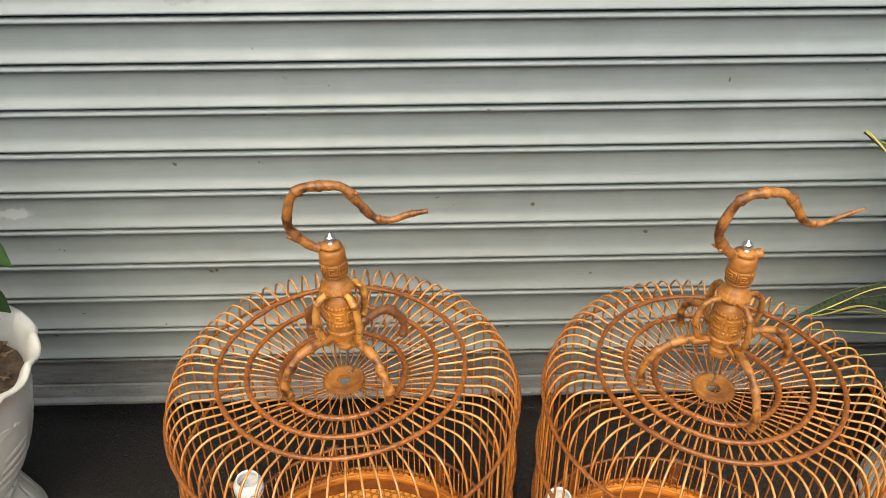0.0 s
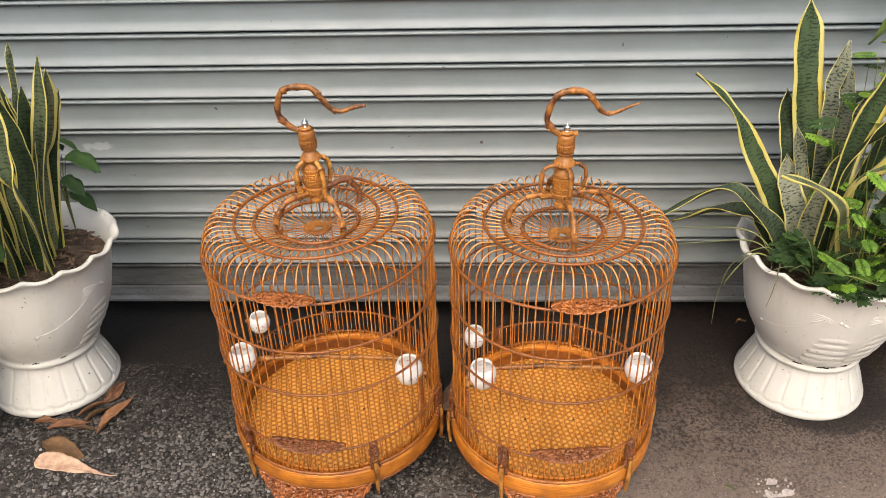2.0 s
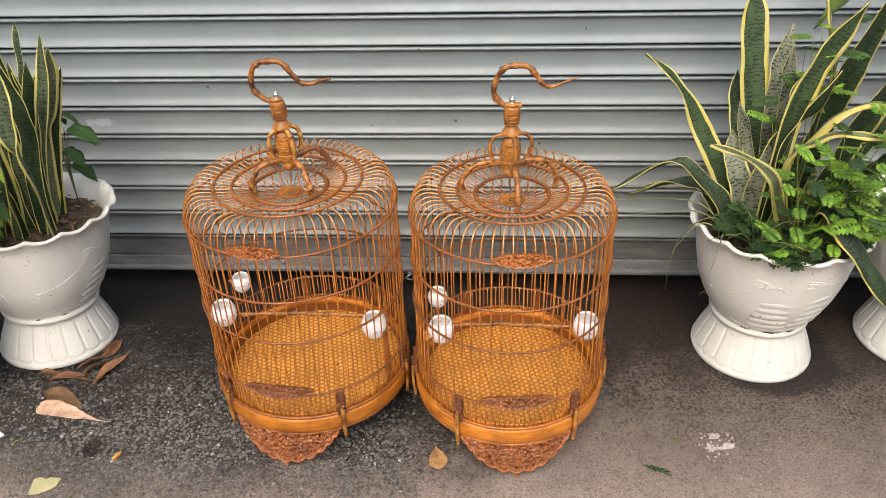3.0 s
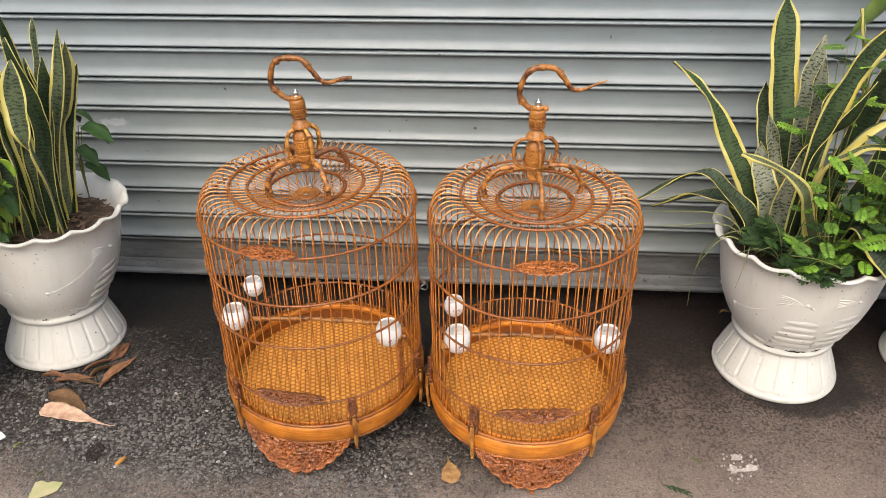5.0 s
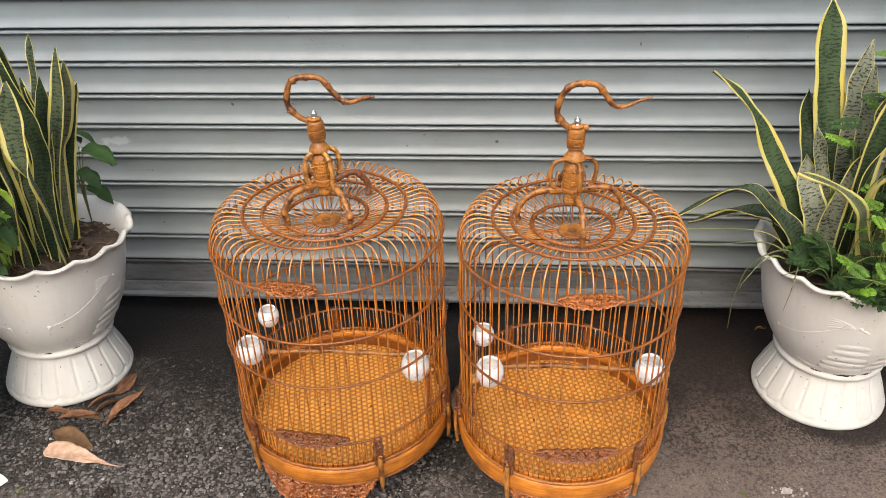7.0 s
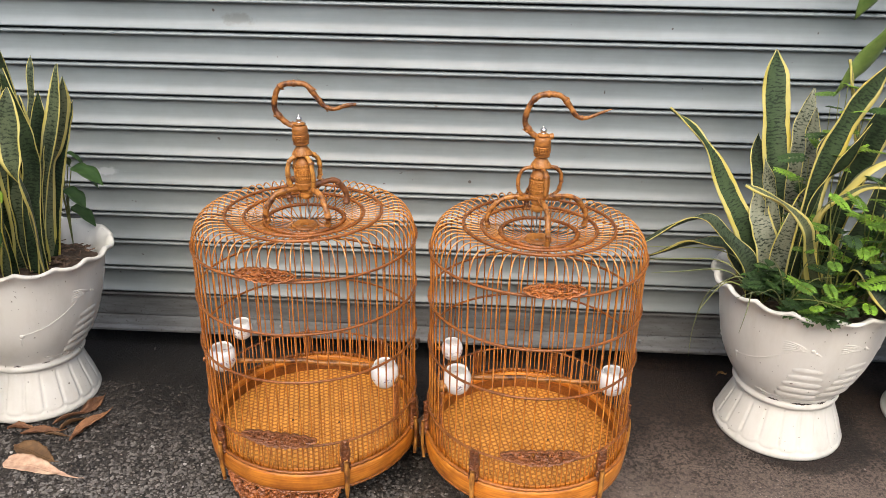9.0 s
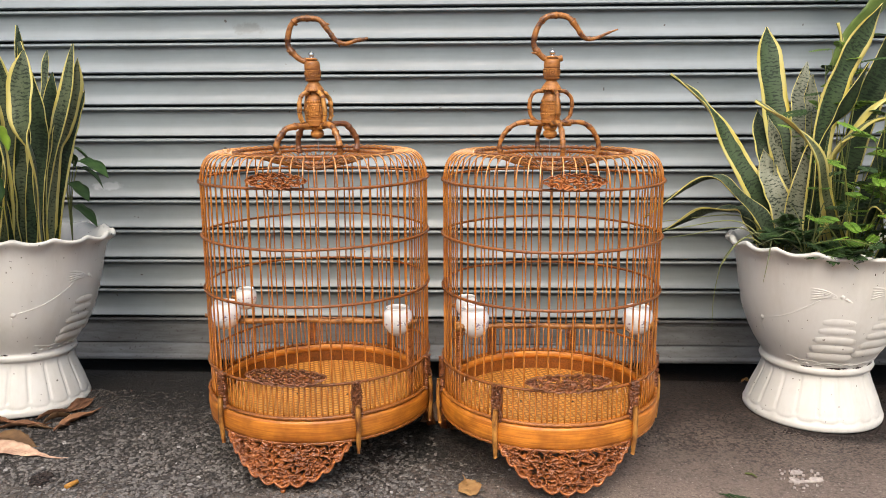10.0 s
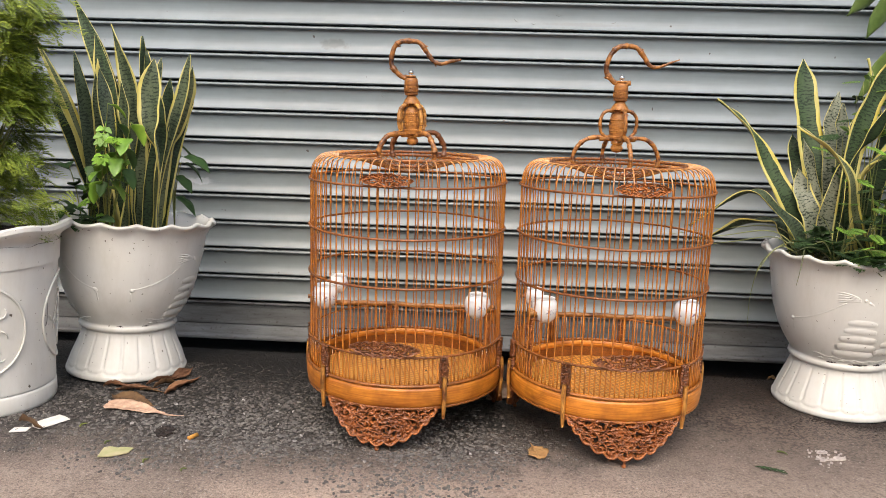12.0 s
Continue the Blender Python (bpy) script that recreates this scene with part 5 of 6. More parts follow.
# ---- snake plants ----
def blade(stations, fold=0.30, n=30):
    """A thick strap leaf through stations (x, y, z, width, face); face turns its width, degrees from x."""
    line = spline([p[:3] for p in stations], n)
    at = np.linspace(0, 1, len(stations))
    us = (-1, -0.8, -0.45, 0, 0.45, 0.8, 1)
    k = len(us)
    top, low, uv = [], [], []
    run = 0.0
    for i, p in enumerate(line):
        v = i / (n - 1)
        tan = (line[min(i + 1, n - 1)] - line[max(i - 1, 0)]).normalized()
        a = radians(float(np.interp(v, at, [q[4] for q in stations])))
        wv = float(np.interp(v, at, [q[3] for q in stations])) / 2
        if v > at[-2]:
            last = (v - at[-2]) / (1 - at[-2])
            wv = stations[-2][3] / 2 * max(0.03, 1 - last ** 1.8)
        side = Vector((math.cos(a), math.sin(a), 0))
        side = (side - tan * side.dot(tan)).normalized()
        nor = side.cross(tan)
        run += (line[i] - line[i - 1]).length if i else 0.0
        for u in us:
            q = p + side * u * wv * (1 + 0.03 * math.sin(v * 31 + u)) + nor * (fold * wv * (u * u - 0.4) + 0.0022 * math.sin(v * 19 + u * 1.5 + stations[0][0] * 40) * (0.3 + abs(u)))
            th = 0.0022 * (1.1 - u * u * 0.8)
            top.append(q + nor * th)
            low.append(q - nor * th)
            uv.append(((u + 1) / 2, run + stations[0][0] * 3))
    m = n * k
    faces = []
    for i in range(n - 1):
        for j in range(k - 1):
            a0 = i * k + j
            faces.append((a0, a0 + 1, a0 + k + 1, a0 + k))
            faces.append((m + a0 + k, m + a0 + k + 1, m + a0 + 1, m + a0))
        for j in (0, k - 1):
            a0, a1 = i * k + j, (i + 1) * k + j
            faces.append((a0, a1, m + a1, m + a0) if j == 0 else (a1, a0, m + a0, m + a1))
    last = (n - 1) * k
    faces += [(last + j, last + j + 1, m + last + j + 1, m + last + j) for j in range(k - 1)]
    return top + low, faces, uv + uv


def bowed(base, tip, width, bow=(0, 0, 0), face0=0.0, face1=0.0):
    """Stations of a leaf that runs from base to tip in one even curve, its middle pushed by bow."""
    b, t, w = Vector(base), Vector(tip), Vector(bow)
    out = []
    for v, k in ((0, 0.55), (0.25, 0.8), (0.5, 1.0), (0.72, 0.93), (1, 0.05)):
        p = b + (t - b) * v + w * (4 * v * (1 - v))
        out.append((p.x, p.y, p.z, width * k, face0 + (face1 - face0) * v))
    return out


def leaf(plant, stations, mat=None, fold=0.30):
    o = plant.matrix_world.translation
    v, f, uv = blade([(x - o.x, y - o.y, z - o.z, w, a) for x, y, z, w, a in stations], fold)
    return part("leaf", mesh_of("leaf", v, f, mat or SNAKE, True, uv), plant)


right_plant = root("snake_plant", pose(0.779, -0.316, 0.31), "variegated snake plant with yellow leaf margins in a white pot", "snake plant", "snake plants")
leaf(right_plant, ((0.748, -0.250, 0.30, 0.040, 0), (0.735, -0.210, 0.45, 0.056, 0), (0.716, -0.165, 0.60, 0.062, 4), (0.704, -0.138, 0.71, 0.056, 8), (0.6985, -0.127, 0.776, 0.003, 8)), MID)
leaf(right_plant, ((0.690, -0.285, 0.30, 0.040, 0), (0.655, -0.283, 0.42, 0.048, 0), (0.601, -0.270, 0.516, 0.044, 5), (0.563, -0.260, 0.584, 0.034, 40), (0.530, -0.250, 0.629, 0.028, 60), (0.472, -0.238, 0.674, 0.003, 80)), EDGED)
leaf(right_plant, ((0.705, -0.235, 0.30, 0.030, 0), (0.697, -0.200, 0.474, 0.038, 0), (0.691, -0.160, 0.545, 0.036, 0), (0.691, -0.130, 0.601, 0.004, 0)))
leaf(right_plant, ((0.712, -0.290, 0.30, 0.030, 0), (0.702, -0.285, 0.42, 0.034, 10), (0.680, -0.285, 0.52, 0.028, 15), (0.657, -0.286, 0.593, 0.003, 0)), SNAKE_PALE)
leaf(right_plant, ((0.703, -0.325, 0.30, 0.034, 0), (0.685, -0.315, 0.41, 0.048, 0), (0.668, -0.290, 0.468, 0.042, -10), (0.659, -0.270, 0.525, 0.003, -10)), SNAKE_PALE)
leaf(right_plant, ((0.800, -0.375, 0.29, 0.028, 0), (0.758, -0.400, 0.365, 0.030, 0), (0.718, -0.430, 0.449, 0.028, 15), (0.676, -0.485, 0.526, 0.026, 48), (0.604, -0.520, 0.588, 0.022, 65), (0.537, -0.549, 0.622, 0.003, 78)), GOLD, 0.3)
leaf(right_plant, ((0.708, -0.330, 0.30, 0.036, 0), (0.706, -0.330, 0.406, 0.042, 0), (0.715, -0.330, 0.465, 0.042, 5), (0.738, -0.320, 0.530, 0.038, 20), (0.755, -0.310, 0.575, 0.018, 75), (0.757, -0.300, 0.612, 0.034, 30), (0.768, -0.290, 0.652, 0.003, 10)), SNAKE_PALE)
leaf(right_plant, ((0.760, -0.240, 0.30, 0.035, 0), (0.759, -0.210, 0.517, 0.046, 0), (0.767, -0.170, 0.620, 0.044, 0), (0.785, -0.140, 0.702, 0.003, 0)), SNAKE_PALE)
leaf(right_plant, ((0.778, -0.240, 0.30, 0.026, 0), (0.772, -0.225, 0.560, 0.030, 0), (0.770, -0.210, 0.625, 0.028, 0), (0.772, -0.200, 0.674, 0.003, 0)), SNAKE_PALE)
leaf(right_plant, ((0.735, -0.345, 0.30, 0.040, 10), (0.742, -0.337, 0.530, 0.044, 10), (0.764, -0.332, 0.645, 0.050, 10), (0.796, -0.332, 0.728, 0.048, 16), (0.836, -0.334, 0.800, 0.003, 20)), MID)
leaf(right_plant, ((0.735, -0.350, 0.30, 0.030, 40), (0.731, -0.350, 0.451, 0.030, 50), (0.738, -0.360, 0.556, 0.022, 50), (0.766, -0.370, 0.612, 0.036, 30), (0.799, -0.380, 0.690, 0.003, 20)))
leaf(right_plant, ((0.765, -0.360, 0.30, 0.030, 60), (0.740, -0.370, 0.479, 0.030, 60), (0.764, -0.390, 0.548, 0.034, 65), (0.802, -0.400, 0.607, 0.036, 70), (0.862, -0.400, 0.634, 0.026, 75), (0.915, -0.410, 0.618, 0.003, 80)), GOLD)
leaf(right_plant, ((0.778, -0.370, 0.30, 0.028, 60), (0.746, -0.380, 0.500, 0.026, 60), (0.775, -0.410, 0.568, 0.028, 70), (0.822, -0.440, 0.594, 0.030, 75), (0.876, -0.460, 0.586, 0.003, 80)), GOLD)
leaf(right_plant, ((0.845, -0.240, 0.30, 0.030, 10), (0.850, -0.240, 0.559, 0.030, 30), (0.848, -0.225, 0.640, 0.024, 60), (0.827, -0.220, 0.714, 0.014, 70), (0.806, -0.220, 0.775, 0.003, 70)), GOLD)
leaf(right_plant, ((0.800, -0.380, 0.31, 0.030, 30), (0.815, -0.430, 0.430, 0.050, 35), (0.850, -0.475, 0.395, 0.056, 35), (0.905, -0.510, 0.320, 0.040, 30), (0.950, -0.530, 0.250, 0.003, 30)))
leaf(right_plant, ((0.662, -0.335, 0.31, 0.038, 30), (0.649, -0.330, 0.384, 0.040, 30), (0.604, -0.320, 0.430, 0.038, 35), (0.560, -0.313, 0.470, 0.029, 50), (0.506, -0.300, 0.455, 0.022, 55), (0.422, -0.283, 0.385, 0.003, 60)), MUTED)
leaf(right_plant, ((0.668, -0.295, 0.31, 0.034, 40), (0.629, -0.290, 0.388, 0.042, 35), (0.598, -0.280, 0.403, 0.050, 30), (0.544, -0.250, 0.390, 0.048, 30), (0.474, -0.225, 0.346, 0.003, 40)), MUTED)
leaf(right_plant, bowed((0.800, -0.270, 0.30), (0.940, -0.250, 0.845), 0.062, (-0.020, 0, 0), 0, 25))
leaf(right_plant, bowed((0.835, -0.300, 0.30), (0.990, -0.330, 0.775), 0.070, (-0.024, 0, 0.01), 10, 30))
leaf(right_plant, bowed((0.850, -0.350, 0.30), (1.010, -0.450, 0.580), 0.046, (-0.050, 0, 0.055), 50, 95))
leaf(right_plant, bowed((0.880, -0.310, 0.30), (1.090, -0.370, 0.560), 0.045, (-0.01, 0, 0.03), 30, 40))
leaf(right_plant, bowed((0.870, -0.250, 0.30), (1.060, -0.220, 0.700), 0.055, (-0.01, 0, 0.01), 10, 10))

left_plant = root("snake_plant", pose(-0.888, -0.342, 0.31), "variegated snake plant with upright banded leaves in a white pot", "snake plant", "snake plants")
leaf(left_plant, ((-0.800, -0.375, 0.30, 0.030, -40), (-0.780, -0.400, 0.410, 0.030, -50), (-0.753, -0.448, 0.515, 0.024, -68), (-0.767, -0.446, 0.580, 0.046, -20), (-0.772, -0.432, 0.645, 0.055, 0), (-0.7645, -0.420, 0.720, 0.003, 10)), LEAF_GREY, 0.3)
leaf(left_plant, ((-0.825, -0.320, 0.30, 0.022, 20), (-0.822, -0.320, 0.376, 0.022, 20), (-0.806, -0.312, 0.479, 0.024, 20), (-0.780, -0.305, 0.565, 0.026, 10), (-0.753, -0.300, 0.653, 0.030, 0), (-0.733, -0.295, 0.740, 0.003, 0)), LEAF_GREY)
leaf(left_plant, ((-0.830, -0.290, 0.30, 0.030, 40), (-0.800, -0.285, 0.500, 0.022, 60), (-0.775, -0.280, 0.563, 0.024, 60), (-0.747, -0.280, 0.640, 0.030, 45), (-0.735, -0.279, 0.714, 0.003, 40)), GOLD)
leaf(left_plant, ((-0.829, -0.290, 0.30, 0.036, 0), (-0.800, -0.260, 0.490, 0.036, 10), (-0.774, -0.237, 0.590, 0.022, 40), (-0.755, -0.220, 0.650, 0.003, 50)))
leaf(left_plant, ((-0.860, -0.250, 0.30, 0.020, 0), (-0.855, -0.240, 0.533, 0.020, 0), (-0.850, -0.210, 0.640, 0.013, 20), (-0.847, -0.200, 0.700, 0.015, 30), (-0.844, -0.190, 0.736, 0.002, 30)), LEAF_GREY)
leaf(left_plant, ((-0.835, -0.320, 0.30, 0.040, 0), (-0.825, -0.315, 0.460, 0.042, 10), (-0.804, -0.305, 0.560, 0.038, 0), (-0.790, -0.300, 0.620, 0.030, 20), (-0.781, -0.295, 0.685, 0.003, 20)))
leaf(left_plant, ((-0.815, -0.360, 0.30, 0.034, 20), (-0.809, -0.360, 0.426, 0.034, 20), (-0.788, -0.356, 0.546, 0.033, 20), (-0.790, -0.355, 0.606, 0.035, 15), (-0.800, -0.355, 0.668, 0.033, 0), (-0.808, -0.355, 0.741, 0.003, -20)))
leaf(left_plant, ((-0.840, -0.310, 0.30, 0.046, 0), (-0.836, -0.300, 0.480, 0.050, 0), (-0.832, -0.290, 0.590, 0.036, 0), (-0.825, -0.285, 0.660, 0.003, 0)))
leaf(left_plant, bowed((-0.870, -0.300, 0.30), (-0.840, -0.305, 0.775), 0.040, (0.012, 0, 0), 20, 75))
leaf(left_plant, bowed((-0.860, -0.350, 0.30), (-0.885, -0.355, 0.796), 0.046, (0.034, 0, 0), 35, -25), LEAF_GREY)
leaf(left_plant, bowed((-0.890, -0.330, 0.30), (-0.940, -0.320, 0.780), 0.050, (0.010, 0, 0), 0, 20), MID)
leaf(left_plant, bowed((-0.900, -0.300, 0.30), (-0.996, -0.300, 0.860), 0.046, (0.040, 0, 0.0), 40, 5), MID)
leaf(left_plant, bowed((-0.905, -0.385, 0.30), (-0.905, -0.400, 0.690), 0.042, (0.012, 0, 0), -10, 10), LEAF_GREY)
leaf(left_plant, bowed((-0.915, -0.350, 0.30), (-1.075, -0.350, 0.790), 0.036, (0.028, 0, -0.02), 55, 78), GOLD)
leaf(left_plant, bowed((-0.940, -0.300, 0.30), (-1.060, -0.300, 0.640), 0.042, (0.020, 0, -0.01), 0, 30))
leaf(left_plant, bowed((-0.850, -0.390, 0.30), (-0.880, -0.420, 0.560), 0.036, (0.008, 0, 0), 20, 60))
leaf(left_plant, bowed((-0.830, -0.270, 0.30), (-0.862, -0.230, 0.660), 0.045, (0, 0, 0), 0, 0))

leaf(left_plant, ((-0.905, -0.410, 0.30, 0.026, 30), (-0.885, -0.425, 0.42, 0.028, 50), (-0.862, -0.430, 0.52, 0.022, 72), (-0.872, -0.425, 0.62, 0.032, 30), (-0.886, -0.420, 0.700, 0.003, 20)), MUTED)
leaf(left_plant, ((-0.860, -0.400, 0.30, 0.026, -20), (-0.838, -0.415, 0.42, 0.026, -40), (-0.822, -0.425, 0.52, 0.022, -66), (-0.835, -0.420, 0.60, 0.030, -20), (-0.842, -0.412, 0.672, 0.003, 0)), LEAF_GREY)
leaf(left_plant, bowed((-0.950, -0.360, 0.30), (-0.965, -0.370, 0.735), 0.034, (0.018, 0, 0), 40, 10), MUTED)
leaf(left_plant, bowed((-0.880, -0.360, 0.30), (-0.915, -0.365, 0.720), 0.030, (-0.016, 0, 0), 60, 30), GOLD)
leaf(left_plant, bowed((-0.845, -0.345, 0.30), (-0.812, -0.350, 0.640), 0.028, (-0.012, 0, 0), 70, 40), SNAKE)


# ---- weeds ----
def leaf_shape(length, width, lobes=0, droop=0.15, n=12):
    """A thin pointed leaf along x with a folded midrib and a short stalk, with its own thickness."""
    top, low, faces = [], [], []
    for i in range(n + 1):
        v = i / n
        w = width / 2 * math.sin(math.pi * (v ** 0.75)) ** 0.85 if 0 < v < 1 else 0.0004
        if lobes:
            w *= 0.62 + 0.38 * abs(math.cos(lobes * math.pi * v))
        z = -droop * length * v * v
        for u in (-1, -0.5, 0, 0.5, 1):
            p = Vector((length * (0.12 + 0.88 * v), u * w, z + abs(u) * w * 0.30))
            top.append(p)
            low.append(p - Vector((0, 0, 0.0006)))
    m = len(top)
    for i in range(n):
        for j in range(4):
            a = i * 5 + j
            faces += [(a, a + 5, a + 6, a + 1), (m + a + 1, m + a + 6, m + a + 5, m + a)]
        a = i * 5
        faces += [(a, m + a, m + a + 5, a + 5), (a + 4, a + 9, m + a + 9, m + a + 4)]
    stalk = tube([(0, 0, 0), (length * 0.07, 0, 0.0005), (length * 0.14, 0, 0)], 0.0007, 5)
    return joined((top + low, faces), stalk)


def frond_shape(length, pairs, leaflet):
    """A feather of paired oval leaflets on a thin stalk."""
    bits = [tube([(length * s / 6, 0, -0.10 * length * (s / 6) ** 2) for s in range(7)], [0.0007 - 0.00005 * s for s in range(7)], 5)]
    for i in range(pairs):
        u = 0.15 + 0.83 * i / (pairs - 1)
        size = leaflet * (0.65 + 0.6 * math.sin(math.pi * min(1, 0.15 + u * 0.8)))
        for s in (-1, 1):
            v, f = leaf_shape(size, size * 0.50, 0, 0.1, 5)
            m = pose(length * u, 0, -0.10 * length * u * u, 0, 0, s * 62) @ pose(0, 0, 0, s * 12, 0, 0)
            bits.append(([m @ Vector(p) for p in v], f))
    return joined(*bits)


FROND = {m: mesh_of("leaf", *frond_shape(0.050, 7, 0.0150), m) for m in (WEED, WEED_DARK, LIMEY)}


def cut_leaf(length, pairs):
    """A soft leaf cut into broad rounded lobes, paired along its rib, with one at the end."""
    bits = [tube([(length * q / 6, 0, -0.14 * length * (q / 6) ** 2) for q in range(7)], [0.0008 - 0.00006 * q for q in range(7)], 5)]
    lobes = [(0.28 + 0.52 * i / max(1, pairs - 1), side, 0.40 - 0.05 * abs(i - 1)) for i in range(pairs) for side in (-1, 1)] + [(0.66, 0, 0.46)]
    for u, side, size in lobes:
        v, f = leaf_shape(length * size, length * size * 0.78, 0.9, 0.12, 6)
        m = pose(length * u, 0, -0.14 * length * u * u, side * 10, 0, side * (58 - 22 * u))
        bits.append(([m @ Vector(p) for p in v], f))
    return joined(*bits)


BLUNT = {m: mesh_of("leaf", *leaf_shape(0.050, 0.040, 1.0, 0.3), m) for m in (WEED, WEED_DARK, LIMEY)}
LOBED = {m: mesh_of("leaf", *cut_leaf(0.048, 3), m) for m in (WEED, WEED_DARK, LIMEY)}
ROUND = {m: mesh_of("leaf", *leaf_shape(0.026, 0.022), m) for m in (WEED, WEED_DARK)}


def weed(base, tops, seed, kinds, label, per=9, size=1.0, category="weed", droop=(-35, 15), start=5):
    """Thin branching stems from base to each of tops, set with leaves."""
    rng = random.Random(seed)
    w = root("weed", pose(*base), label, category, "weeds in the pots")
    o = Vector(base)
    for t in tops:
        tip = Vector(t) - o
        mid = tip * 0.5 + Vector((rng.uniform(-0.015, 0.015), rng.uniform(-0.015, 0.015), 0.02))
        line = spline([(0, 0, 0), mid, tip], 16)
        part("stem", mesh_of("stem", *tube(line, [0.0016 - 0.00006 * i for i in range(16)], 6), STEM), w)
        for q in range(per):
            s = start + int((15 - start) * q / max(1, per - 1))
            kind = rng.choice(kinds)
            a = q * 137 + rng.uniform(-25, 25)
            k = size * rng.uniform(0.7, 1.15)
            m = Matrix.Translation(line[min(s, 15)]) @ pose(0, 0, 0, rng.uniform(-20, 20), rng.uniform(*droop), a) @ Matrix.Diagonal((k, k, k, 1))
            part("leaf", kind, w, m)


BOTH = [FROND[WEED], FROND[WEED], FROND[WEED_DARK], LOBED[WEED_DARK]]
weed((0.800, -0.400, 0.315), ((0.760, -0.450, 0.50), (0.83, -0.47, 0.52), (0.80, -0.50, 0.44), (0.74, -0.46, 0.42), (0.87, -0.44, 0.47), (0.83, -0.49, 0.38), (0.78, -0.48, 0.37), (0.90, -0.47, 0.40)), 3, BOTH, "bright green feathery-leaved weed sprouting in a pot", 4, 0.8)
weed((0.790, -0.420, 0.315), ((0.716, -0.46, 0.585), (0.736, -0.47, 0.56), (0.705, -0.48, 0.514), (0.739, -0.48, 0.462), (0.771, -0.46, 0.505), (0.716, -0.50, 0.38), (0.686, -0.48, 0.416), (0.795, -0.46, 0.485), (0.82, -0.47, 0.56)), 4, [FROND[WEED], FROND[WEED], FROND[WEED_DARK]], "bright green weed with spreading paired leaflets", 3, 0.85)
weed((0.745, -0.330, 0.315), ((0.735, -0.300, 0.60), (0.775, -0.28, 0.72), (0.745, -0.27, 0.55), (0.72, -0.31, 0.56)), 5, [FROND[WEED_DARK], FROND[WEED]], "dark green feathery-leaved weed between stiff leaves", 5, 0.9)
weed((0.675, -0.370, 0.315), ((0.650, -0.400, 0.36), (0.66, -0.41, 0.385), (0.69, -0.42, 0.37), (0.635, -0.36, 0.37), (0.67, -0.38, 0.40), (0.72, -0.43, 0.36)), 7, [ROUND[WEED_DARK], ROUND[WEED_DARK], FROND[WEED_DARK]], "low dark green round-leaved weed at a pot rim", 12, 0.9)
weed((0.745, -0.440, 0.320), ((0.745, -0.490, 0.335), (0.76, -0.495, 0.325), (0.70, -0.47, 0.345), (0.72, -0.48, 0.33)), 11, [LOBED[WEED_DARK], FROND[WEED], LOBED[WEED_DARK], FROND[WEED_DARK]], "bright green weed hanging over a pot rim", 7, 1.0)
weed((0.850, -0.410, 0.315), ((0.800, -0.455, 0.60), (0.845, -0.470, 0.64), (0.875, -0.460, 0.57), (0.820, -0.480, 0.53), (0.890, -0.480, 0.50), (0.780, -0.470, 0.55), (0.860, -0.500, 0.45), (0.900, -0.450, 0.66)), 31, [FROND[WEED], FROND[WEED], FROND[LIMEY], FROND[WEED_DARK]], "tall bright green weed with paired oval leaflets", 7, 1.05)
weed((0.800, -0.300, 0.315), ((0.790, -0.275, 0.735), (0.815, -0.270, 0.715), (0.770, -0.265, 0.690), (0.835, -0.280, 0.745)), 33, [FROND[WEED], FROND[LIMEY], FROND[WEED_DARK]], "thin bright green weed standing up between stiff leaves", 4, 1.0, start=10)
weed((0.900, -0.400, 0.315), ((0.93, -0.43, 0.39), (0.91, -0.45, 0.44), (0.95, -0.40, 0.42)), 13, BOTH, "bright green feathery-leaved weed sprouting in a pot", 7)
weed((-0.920, -0.420, 0.315), ((-0.870, -0.500, 0.50), (-0.845, -0.510, 0.47), (-0.88, -0.49, 0.43)), 17, [BLUNT[WEED], LOBED[WEED], BLUNT[WEED_DARK]], "light green lobed-leaved weed in front of stiff leaves", 3, 0.9, droop=(0, 55))
weed((-0.870, -0.450, 0.315), ((-0.805, -0.555, 0.625), (-0.790, -0.560, 0.590), (-0.755, -0.565, 0.590), (-0.812, -0.570, 0.555), (-0.775, -0.570, 0.545), (-0.820, -0.560, 0.510)), 18, [BLUNT[WEED], BLUNT[LIMEY], LOBED[WEED], BLUNT[WEED_DARK], BLUNT[WEED]], "green lobed-leaved weed before stiff leaves", 4, 1.1, droop=(0, 50), start=9)
weed((-0.925, -0.440, 0.315), ((-0.950, -0.495, 0.42), (-0.905, -0.500, 0.39), (-0.870, -0.490, 0.38), (-0.945, -0.490, 0.36), (-0.900, -0.480, 0.45), (-0.930, -0.485, 0.50)), 21, [BLUNT[WEED_DARK], ROUND[WEED_DARK], BLUNT[WEED_DARK]], "low dark green weed in front of stiff leaves", 6, 0.85)


